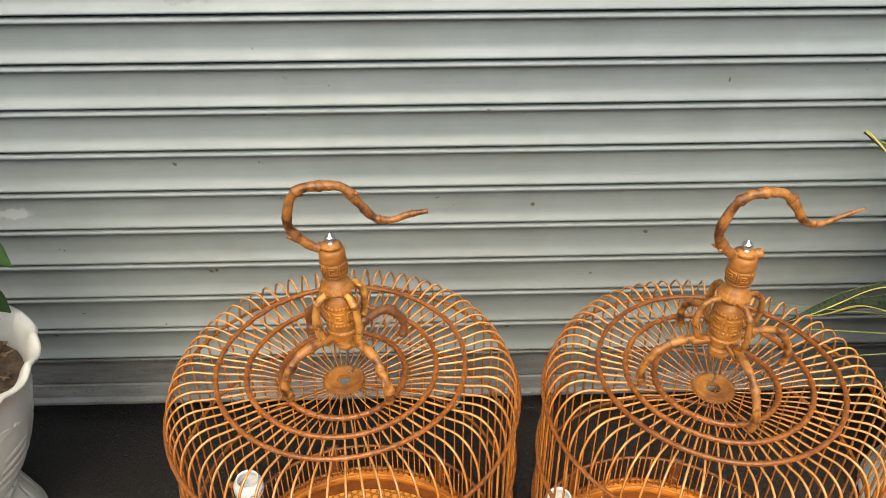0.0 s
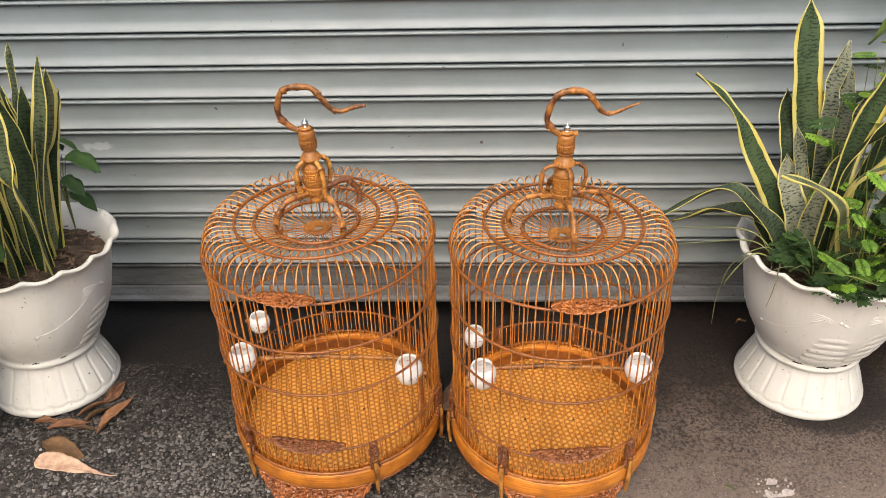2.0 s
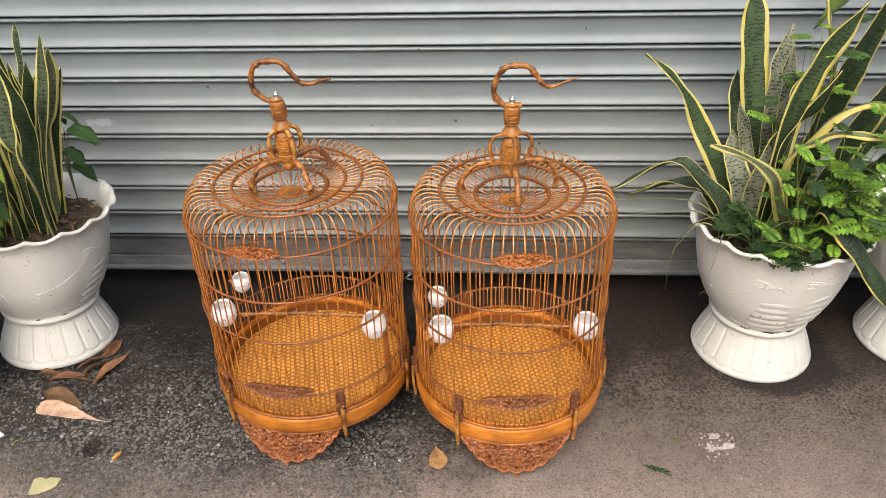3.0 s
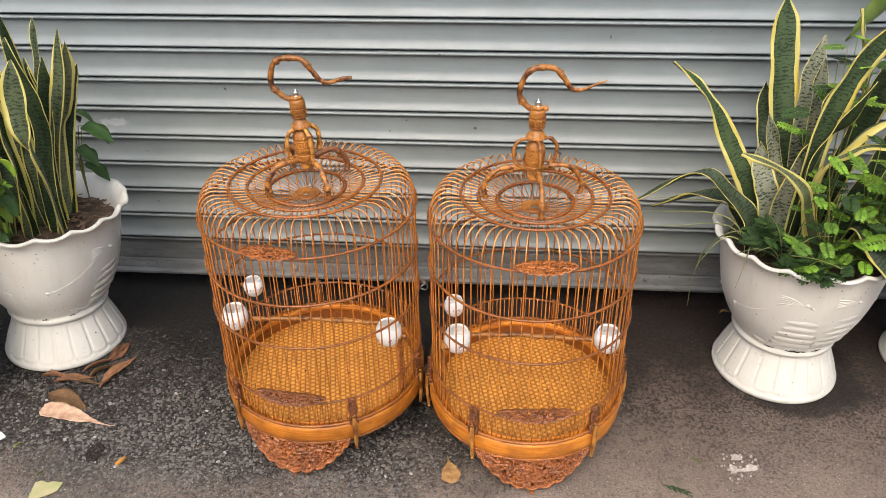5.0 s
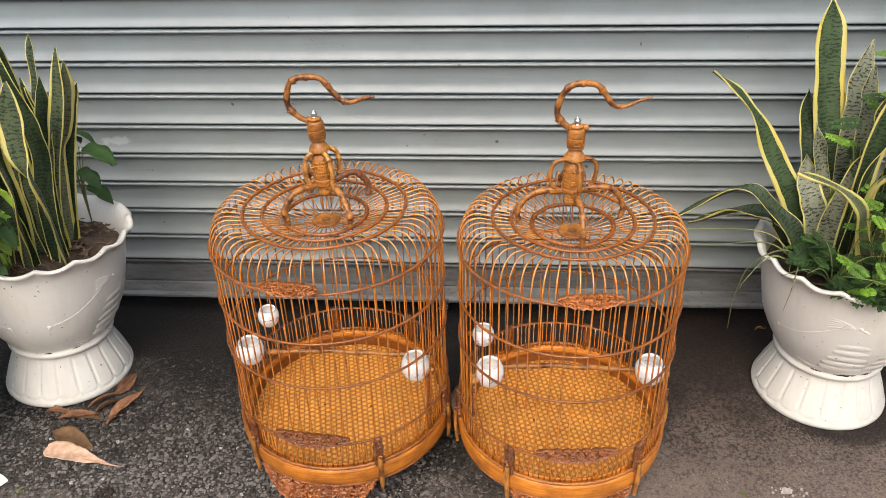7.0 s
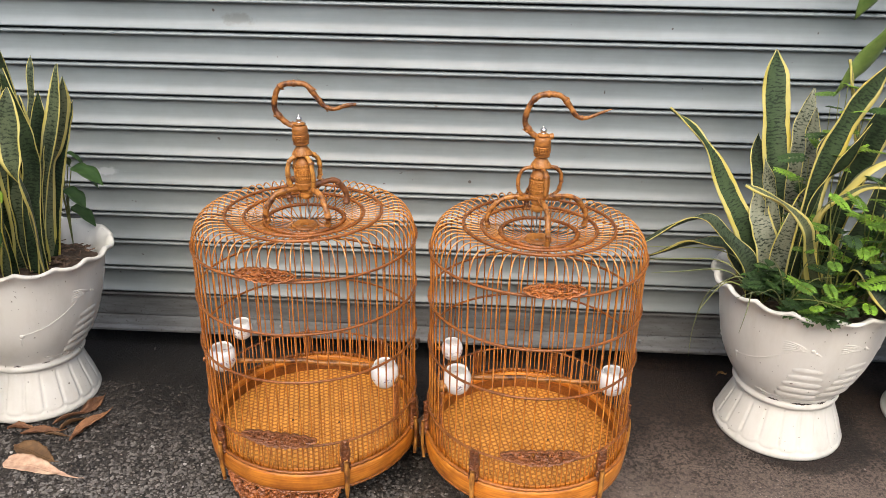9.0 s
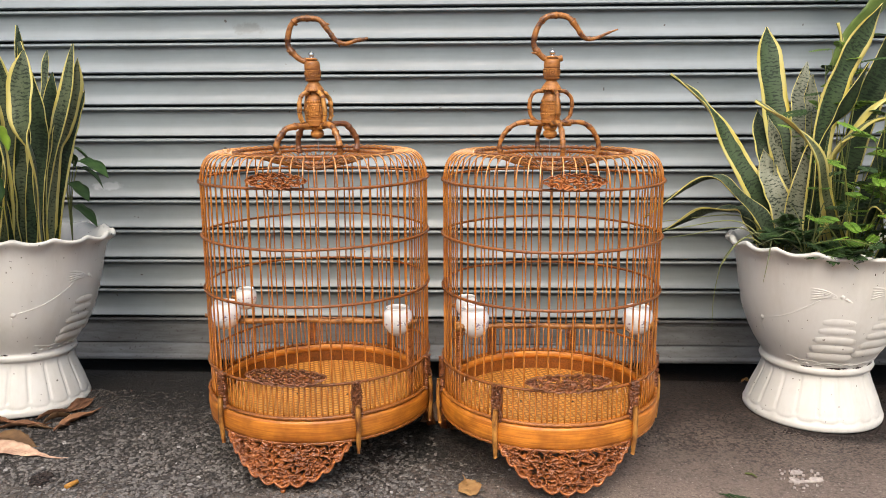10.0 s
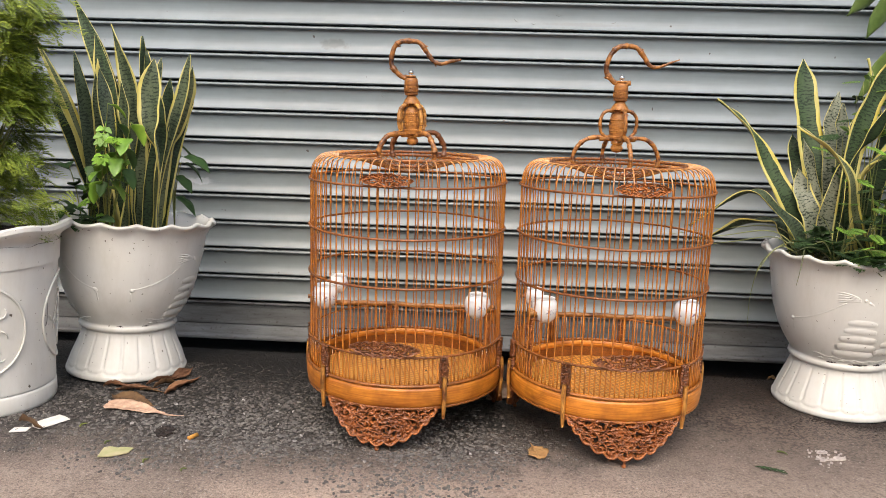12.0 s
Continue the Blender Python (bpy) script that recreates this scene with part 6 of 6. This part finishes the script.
def ivy_leaves():
    w = root("weed", pose(-0.815, -0.215, 0.315), "dark green ivy-like weed behind stiff leaves", "weed", "weeds in the pots")
    shape = mesh_of("leaf", *leaf_shape(0.086, 0.060, 1.4, 0.35), WEED_DARK)
    for dx, dy, dz, yaw, tilt, k in ((0.015, 0.01, 0.185, -8, 8, 0.95), (0.005, 0.02, 0.215, 35, 35, 0.75), (0.01, 0.03, 0.170, 25, 28, 0.8), (0.0, 0.0, 0.140, -15, 22, 0.75), (-0.015, 0.03, 0.085, 5, 25, 0.85), (-0.02, 0.02, 0.205, 80, 20, 0.7)):
        line = spline([(0, 0, 0), (dx * 0.3, dy * 0.3, dz * 0.6), (dx, dy, dz)], 10)
        part("stem", mesh_of("stem", *tube(line, 0.0011, 6), STEM), w)
        part("leaf", shape, w, pose(dx, dy, dz, 8, tilt, yaw) @ Matrix.Diagonal((k, k, k, 1)))


ivy_leaves()


def grass(base, paths, seed):
    g = root("grass_tuft", pose(*base), "thin straggling grass blades hanging over a pot rim", "grass", "grass in the pots")
    o = Vector(base)
    for p in paths:
        line = spline([(0, 0, 0)] + [Vector(q) - o for q in p], 24)
        v, f = tube(line, [0.0019 * (1 - 0.75 * i / 23) for i in range(24)], 5)
        part("grass_blade", mesh_of("grass_blade", v, f, GRASS), g)


grass((0.665, -0.36, 0.325), (((0.60, -0.33, 0.385), (0.50, -0.28, 0.365), (0.42, -0.25, 0.345)), ((0.60, -0.35, 0.375), (0.51, -0.33, 0.36), (0.46, -0.32, 0.35)), ((0.625, -0.36, 0.368), (0.575, -0.34, 0.32), (0.558, -0.335, 0.24), (0.556, -0.34, 0.165)),
                             ((0.60, -0.37, 0.36), (0.555, -0.38, 0.31), (0.55, -0.38, 0.29)), ((0.62, -0.30, 0.39), (0.50, -0.24, 0.375), (0.40, -0.19, 0.35)), ((0.64, -0.40, 0.36), (0.62, -0.44, 0.33), (0.61, -0.45, 0.29))), 1)
grass((0.70, -0.41, 0.322), (((0.68, -0.43, 0.36), (0.655, -0.45, 0.385), (0.63, -0.46, 0.38)), ((0.70, -0.44, 0.37), (0.69, -0.46, 0.41), (0.67, -0.47, 0.43)), ((0.71, -0.43, 0.37), (0.73, -0.45, 0.41), (0.76, -0.46, 0.42)), ((0.69, -0.42, 0.37), (0.67, -0.42, 0.42), (0.64, -0.41, 0.45)),
                             ((0.70, -0.43, 0.355), (0.74, -0.47, 0.375), (0.79, -0.49, 0.365)), ((0.68, -0.42, 0.35), (0.64, -0.43, 0.37), (0.60, -0.43, 0.355)), ((0.71, -0.42, 0.38), (0.715, -0.43, 0.43), (0.73, -0.43, 0.46))), 2)


# ---- feathery shrub and broad-leaved plant ----
def feathery_shrub():
    """Drooping sprays of very fine leaflets on many thin branches."""
    s = root("feathery_shrub", pose(-1.068, -0.585, 0.335), "bushy feathery light green shrub in a tall white pot", "shrub")
    rng = random.Random(23)
    tops = []
    for i in range(62):
        z = 0.07 + 0.43 * rng.random()
        a, q = i * 2.4, (0.02 + 0.100 * math.sqrt(rng.random())) * (0.80 if 0.24 < z < 0.34 else 1.0)
        tops.append((q * math.cos(a) + 0.004, q * math.sin(a) + 0.01, z))
    v, f = [], []
    for t in tops:
        line = spline([(0, 0, -0.005), (t[0] * 0.3, t[1] * 0.3, t[2] * 0.5), t], 14)
        part("stem", mesh_of("stem", *tube(line, [0.004 - 0.00022 * i for i in range(14)], 6), STEM), s)
        for _ in range(46):
            c = Vector(t) + Vector((rng.gauss(0, 0.021), rng.gauss(0, 0.021), rng.gauss(0.0, 0.024)))
            yaw = math.degrees(math.atan2(c.y, c.x)) + rng.uniform(-60, 60)
            m = Matrix.Translation(c) @ pose(0, 0, 0, rng.uniform(-35, 35), rng.uniform(-25, 35), yaw)
            size = rng.uniform(0.7, 1.2)
            for q in range(7):
                x = (0.003 + 0.0050 * q) * size
                for side in (-1, 1):
                    reach = 0.017 * (1 - 0.11 * q) * size
                    for sub in range(4):
                        u = (sub + 0.6) / 4
                        p0 = Vector((x + 0.6 * reach * u, side * reach * u, -0.10 * reach * u - 0.9 * x * x / 0.06))
                        a = radians(side * (58 - 52 * (sub % 2)))
                        d = Vector((math.cos(a), math.sin(a), -0.2)) * 0.0068 * size
                        wv = Vector((-math.sin(a), math.cos(a), 0.3)) * 0.0012
                        n = len(v)
                        v += [m @ p0, m @ (p0 + d * 0.5 + wv), m @ (p0 + d), m @ (p0 + d * 0.5 - wv)]
                        f.append((n, n + 1, n + 2, n + 3))
    part("crown", mesh_of("crown", v, f, FEATHER, False), s, label="dense feathery light green foliage")


feathery_shrub()


def broad_plant():
    p = root("broad_leaved_plant", pose(1.175, -0.270, 0.31), "tall plant with hanging broad pale green leaves", "plant")
    o = Vector((1.175, -0.270, 0.31))
    stem = spline([(0, 0, 0), (-0.03, 0.05, 0.30), (-0.10, 0.12, 0.55), (-0.18, 0.16, 0.72)], 30)
    part("stem", mesh_of("stem", *tube(stem, [0.007 - 0.00012 * i for i in range(30)], 8), STEM), p)
    for at, tip, w, lift in ((24, (0.847, -0.091, 0.675), 0.058, 0.03), (29, (0.860, -0.080, 0.832), 0.062, 0.05), (28, (0.808, -0.080, 0.884), 0.058, 0.04), (22, (1.10, -0.36, 0.70), 0.06, 0.05), (29, (1.10, -0.10, 0.98), 0.05, 0.04), (18, (1.30, -0.40, 0.66), 0.06, 0.05), (26, (1.15, -0.2, 0.92), 0.05, 0.05)):
        b, t = stem[at], Vector(tip) - o
        v, f, uv = blade(bowed(b, t, w, (0, 0, lift / 2), 30, 20), 0.25, 18)
        part("leaf", mesh_of("leaf", v, f, BROAD, True, uv), p)


broad_plant()


# ---- litter on the ground ----
OVAL = ((0, 0.05), (0.12, 0.55), (0.35, 1.0), (0.6, 0.9), (0.85, 0.45), (1, 0.03))
PADDLE = ((0, 0.42), (0.05, 0.86), (0.16, 1.0), (0.34, 0.92), (0.55, 0.66), (0.72, 0.30), (0.85, 0.12), (1, 0.03))


def fallen_leaf(x, y, yaw, length, width, mat, label, curl=0.3, z=0.0, roll=0.0, shape=OVAL, fold=0.5):
    """A curled dry leaf lying on the ground, its tip along yaw; fold: how much more one edge turns up than the other."""
    top, low, n = [], [], 26
    us = (-1, -0.8, -0.55, -0.25, 0, 0.25, 0.55, 0.8, 1)
    k = len(us)
    seed = x * 31 + y * 17
    for i in range(n + 1):
        v = i / n
        w = width / 2 * float(np.interp(v, [p[0] for p in shape], [p[1] for p in shape]))
        for u in us:
            lift = curl * w * abs(u) ** 2.5 * (1 + fold if u < 0 else 1 - fold)
            crease = 0.0036 * noise.noise(Vector((v * 5, u * 1.6, seed))) + 0.0018 * noise.noise(Vector((v * 16, u * 4, seed)))
            edge = 1 + 0.14 * noise.noise(Vector((v * 9, u, seed + 4))) + 0.12 * noise.noise(Vector((v * 27, u, seed + 8)))
            h = lift + crease + 0.004 * curl * math.sin(v * 5)
            top.append((length * (v - 0.5), u * w * edge * (1 - 0.25 * curl * abs(u) ** 3), h + 0.0010))
            low.append((length * (v - 0.5), u * w * edge * (1 - 0.25 * curl * abs(u) ** 3), h + 0.0002))
    m, faces = len(top), []
    for i in range(n):
        for j in range(k - 1):
            a = i * k + j
            faces += [(a, a + k, a + k + 1, a + 1), (m + a + 1, m + a + k + 1, m + a + k, m + a)]
        a, b = i * k, i * k + k - 1
        faces += [(a, m + a, m + a + k, a + k), (b, b + k, m + b + k, m + b)]
    ends = [tuple(top[i * k + k // 2]) for i in range(0, n + 1, 2)]
    rib = tube([(px, py, pz + 0.0003) for px, py, pz in ends] + [(length * 0.58, 0.002, 0.001)], [0.0008] * len(ends) + [0.0005], 5)
    ob = new("fallen_leaf", mesh_of("fallen_leaf", *joined((top + low, faces), rib), mat))
    turn = pose(0, 0, 0, roll, 0, yaw)
    lowest = min((turn @ p.co).z for p in ob.data.vertices)
    ob.matrix_world = Matrix.Translation((x, y, ground_height(x, y) - lowest + z)) @ turn
    tagged(ob, label, "fallen leaf", "fallen leaves")


fallen_leaf(-0.740, -0.606, -13, 0.170, 0.044, PALE_LEAF, "pale pinkish dry leaf lying on asphalt", 0.24, 0, 0, PADDLE, -0.6)
fallen_leaf(-0.780, -0.560, -22, 0.115, 0.046, BROWN_LEAF, "curled brown dry leaf lying on asphalt", 0.28, 0, 2, OVAL, -0.4)
fallen_leaf(-0.712, -0.452, 68, 0.105, 0.034, RUST_LEAF, "rust-brown dry leaf beside a pot foot", 0.4, 0, 4)
fallen_leaf(-0.737, -0.395, 74, 0.075, 0.030, DRY_LEAF, "dark dry leaf leaning on a pot foot", 0.5, 0.002, 48)
fallen_leaf(-0.848, -0.487, 8, 0.055, 0.026, DRY_LEAF, "rust-brown dry leaf beside a pot foot", 0.7)
fallen_leaf(-0.800, -0.492, 14, 0.085, 0.034, DRY_LEAF, "crumbled dark dry leaf beside a pot foot", 0.4)
fallen_leaf(-0.762, -0.500, -2, 0.055, 0.014, BROWN_LEAF, "small narrow dry leaf on asphalt", 0.6)
fallen_leaf(-0.762, -0.440, 48, 0.080, 0.020, DRY_LEAF, "narrow brown dry leaf beside a pot foot", 0.8)
fallen_leaf(-0.748, -0.462, 55, 0.060, 0.022, BROWN_LEAF, "crumbled dark dry leaf beside a pot foot", 0.9)
fallen_leaf(-0.722, -0.500, 75, 0.040, 0.013, DRY_LEAF, "small rust-brown dry leaf on asphalt", 0.6)
fallen_leaf(0.062, -0.690, 100, 0.066, 0.042, TAN_LEAF, "tan dry leaf lying between two birdcages", 0.35, 0, 2, PADDLE)
fallen_leaf(0.735, -0.060, 20, 0.030, 0.012, TAN_LEAF, "small tan dry leaf under the shutter", 0.9)
fallen_leaf(0.000, -0.385, 60, 0.13, 0.05, PALE_LEAF, "pale dry leaf standing between two birdcages", 0.8, 0, 60)


def slab(name, x, y, yaw, pts, thick, mat, label, category, lift=0.0):
    n = len(pts)
    v = [(px, py, thick) for px, py in pts] + [(px, py, 0) for px, py in pts]
    f = [tuple(range(n)), tuple(range(2 * n - 1, n - 1, -1))] + [(i, i + n, (i + 1) % n + n, (i + 1) % n) for i in range(n)]
    ob = new(name, mesh_of(name, v, f, mat, False))
    ob.matrix_world = pose(x, y, ground_height(x, y) + 0.001 + lift, 0, 0, yaw)
    return tagged(ob, label, category)


slab("paper_slip", -0.886, -0.692, 58, ((-0.028, -0.017), (0.0, -0.0185), (0.033, -0.018), (0.034, 0.0), (0.032, 0.018), (0.0, 0.0195), (-0.024, 0.017), (-0.030, 0.004)), 0.0015, PAPER, "torn white paper slip on asphalt", "paper", 0.002)
slab("paper_scrap", -0.924, -0.728, 20, ((-0.016, -0.010), (0.014, -0.012), (0.020, 0.006), (-0.010, 0.010)), 0.0015, PAPER, "small torn scrap of dirty paper", "paper")
slab("torn_leaf", -0.702, -0.797, 14, ((-0.028, -0.019), (-0.010, -0.021), (0.010, -0.015), (0.022, -0.009), (0.028, 0.010), (0.016, 0.014), (0.006, 0.017), (0.0, 0.014), (-0.014, 0.022), (-0.025, 0.019)), 0.0016, LIME_LEAF, "torn yellow-green leaf lying on asphalt", "fallen leaf", 0.001)
fallen_leaf(-0.908, -0.716, -20, 0.062, 0.020, BROWN_LEAF, "shrivelled brown leaf lying on paper", 1.0, 0.004)


def litter():
    stub = new("cigarette_stub", mesh_of("cigarette_stub", *tube([(-0.011, 0, 0.0042), (0, 0, 0.0042), (0.011, 0, 0.0045)], [0.0040, 0.0042, 0.0036], 12), STUB))
    stub.matrix_world = pose(-0.590, -0.7187, ground_height(-0.590, -0.7187) + 0.0005, 0, 0, 62)
    tagged(stub, "short orange stub lying on asphalt", "stub")
    rng = random.Random(41)
    clump = []
    for _ in range(120):
        a, q = rng.uniform(0, 6.283), 0.019 * math.sqrt(rng.random())
        v, f = box(rng.uniform(0.004, 0.010), rng.uniform(0.002, 0.005), 0.003, (0, 0, 0), 0.0006)
        m = pose(q * math.cos(a) * 0.8, q * math.sin(a) * 1.2, rng.uniform(0.0, 0.003), rng.uniform(-25, 25), rng.uniform(-25, 25), rng.uniform(0, 360))
        clump.append(([m @ Vector(p) for p in v], f))
    ob = new("mulch_clump", mesh_of("mulch_clump", *joined(*clump), STAIN))
    ob.matrix_world = pose(-0.653, -0.700, ground_height(-0.653, -0.700) + 0.001)
    tagged(ob, "small dark clump of crumbled mulch on asphalt", "mulch", kind="stuff")
    for x, y, yaw, ln, mat in ((0.548, -0.626, -38, 0.022, STEM), (-0.817, -0.692, 70, 0.018, STEM), (-0.637, -0.823, 80, 0.014, STEM), (-0.559, -0.847, 60, 0.012, STEM), (-0.735, -0.762, 75, 0.014, STEM)):
        t = new("twig", mesh_of("twig", *tube(spline([(-ln / 2, 0, 0.002), (0, 0.003, 0.003), (ln / 2, -0.002, 0.0022)], 8), [0.0016, 0.002, 0.0022, 0.002, 0.0018, 0.0016, 0.0012, 0.0006], 6), mat))
        t.matrix_world = pose(x, y, ground_height(x, y) + 0.0005, 0, 0, yaw)
        tagged(t, "thin broken twig lying on asphalt", "twig", "twigs")
    sprig = [tube(spline([(-0.026, 0, 0.002), (0, 0.003, 0.003), (0.030, -0.004, 0.002)], 10), 0.0010, 6)]
    for q in range(8):
        v, f = leaf_shape(0.013, 0.005, 0, 0.1, 5)
        m = pose(-0.020 + 0.005 * q, 0.001, 0.003, 0, 0, (24 if q % 2 else -24) + rng.uniform(-10, 10))
        sprig.append(([m @ Vector(p) for p in v], f))
    t = new("sprig", mesh_of("sprig", *joined(*sprig), WEED_DARK))
    t.matrix_world = pose(0.497, -0.703, ground_height(0.497, -0.703) + 0.0005, 0, 0, -22)
    tagged(t, "withered dark green sprig lying on asphalt", "sprig")
    # the worn splash of white paint
    bits = []
    blobs = [(0.002, 0.024, 0.010, 0.007), (-0.006, 0.020, 0.005, 0.004), (0.022, -0.004, 0.011, 0.009), (0.008, -0.009, 0.014, 0.004), (-0.006, -0.010, 0.009, 0.0035)]
    blobs += [(-0.016 + rng.gauss(0, 0.005), -0.010 + rng.gauss(0, 0.009), rng.uniform(0.002, 0.005), rng.uniform(0.002, 0.0045)) for _ in range(14)]
    blobs += [(rng.uniform(-0.04, 0.04), rng.uniform(-0.035, 0.035), rng.uniform(0.0008, 0.0028), rng.uniform(0.0008, 0.0024)) for _ in range(22)]
    for q, (x, y, rx, ry) in enumerate(blobs):
        k = 14
        ring = [(x + rx * rng.uniform(0.7, 1.25) * math.cos(6.283 * i / k), y + ry * rng.uniform(0.65, 1.25) * math.sin(6.283 * i / k), 0.0016 + 0.00004 * q) for i in range(k)]
        bits.append((ring + [(px, py, -0.002) for px, py, _ in ring], [tuple(range(k))] + [(i, i + k, (i + 1) % k + k, (i + 1) % k) for i in range(k)]))
    ob = new("paint_splash", mesh_of("paint_splash", *joined(*bits), LIME, False))
    ob.matrix_world = pose(0.632, -0.632, ground_height(0.632, -0.632) + 0.0004, 0, 0, 4)
    tagged(ob, "worn splash of white paint on asphalt", "paint splash", kind="stuff")


litter()


def soil_spill():
    """Dark crumbs washed out round the right pot's foot."""
    rng = random.Random(52)
    bits = []
    for _ in range(1100):
        a, q = radians(rng.uniform(-130, 15)), 0.134 + abs(rng.gauss(0, 0.014))
        size = rng.uniform(0.0009, 0.0030)
        v, f = box(size * rng.uniform(0.8, 1.8), size, size * 0.7, (0, 0, 0), size * 0.18)
        x, y = 0.779 + q * math.cos(a), -0.313 + q * math.sin(a)
        m = pose(x, y, ground_height(x, y) + size * 0.25, rng.uniform(-30, 30), rng.uniform(-30, 30), rng.uniform(0, 360))
        bits.append(([m @ Vector(p) for p in v], f))
    tagged(new("soil_crumbs", mesh_of("soil_crumbs", *joined(*bits), STAIN)), "dark wet soil crumbs round a pot foot", "soil", kind="stuff")


soil_spill()


def grit():
    """Crumbs of grit and soil strewn over the damp ground between the right cage and pot."""
    rng = random.Random(61)
    bits = []
    for _ in range(2800):
        x, y = rng.uniform(0.33, 1.0), -0.10 - 0.42 * rng.random() ** 0.8
        if rng.random() < 0.5:
            x, y = rng.uniform(-0.8, 0.30), rng.uniform(-0.50, -0.06)
        size = rng.uniform(0.0008, 0.0028)
        v, f = box(size * rng.uniform(0.8, 1.8), size, size * 0.8, (0, 0, 0), size * 0.18)
        m = pose(x, y, ground_height(x, y) + size * 0.2, rng.uniform(-30, 30), rng.uniform(-30, 30), rng.uniform(0, 360))
        bits.append(([m @ Vector(p) for p in v], f))
    tagged(new("grit", mesh_of("grit", *joined(*bits), GRIT, False)), "scattered brown and pale grit on damp asphalt", "grit", kind="stuff")


grit()


def aggregate():
    """Rounded stones standing proud of worn asphalt: close together where the binder has gone, thinning out around."""
    rng = random.Random(77)
    verts, faces = [], []
    step = 0.0066
    for row in range(int(0.62 / step)):
        for col in range(int(1.36 / step)):
            x = -1.10 + step * (col + 0.5 * (row % 2)) + rng.uniform(-0.0024, 0.0024)
            y = -0.90 + step * row + rng.uniform(-0.0024, 0.0024)
            worn = 0.5 + 0.9 * noise.noise(Vector((x * 3.1, y * 3.1, 4))) + 0.5 * noise.noise(Vector((x * 13, y * 13, 9)))
            worn += 0.45 - 2.6 * max(0.0, x + 0.12) - 4.5 * max(0.0, -0.70 - y) - 3.6 * max(0.0, y + 0.44)
            if rng.random() > worn or rng.random() < 0.24:
                continue
            r = rng.uniform(0.0018, 0.0052)
            k, n, g, a0 = 6, len(verts), ground_height(x, y), rng.uniform(0, 6.28)
            lean, tall = rng.uniform(0.6, 1.0), rng.uniform(0.30, 0.55) * r
            tx, ty = rng.uniform(-0.22, 0.22), rng.uniform(-0.22, 0.22)
            rim = [r * (0.70 + 0.50 * rng.random()) for _ in range(k)]
            ca, sa = math.cos(a0), math.sin(a0)
            for lev, zz in ((1.0, -0.0008), (0.95, tall * 0.70), (0.70, tall)):
                for i in range(k):
                    a = 6.283 * i / k
                    p, q = rim[i] * lev * math.cos(a), rim[i] * lev * lean * math.sin(a)
                    verts.append((x + p * ca - q * sa, y + p * sa + q * ca, g + zz + (p * tx + q * ty if zz > 0 else -0.0006)))
            for lev in range(2):
                for i in range(k):
                    j = (i + 1) % k
                    faces.append((n + lev * k + i, n + lev * k + j, n + (lev + 1) * k + j, n + (lev + 1) * k + i))
            faces.append(tuple(n + 2 * k + i for i in range(k)))
    tagged(new("aggregate", mesh_of("aggregate", verts, faces, CHIP, False)), "dark stones standing out of worn asphalt", "gravel", kind="stuff")


aggregate()
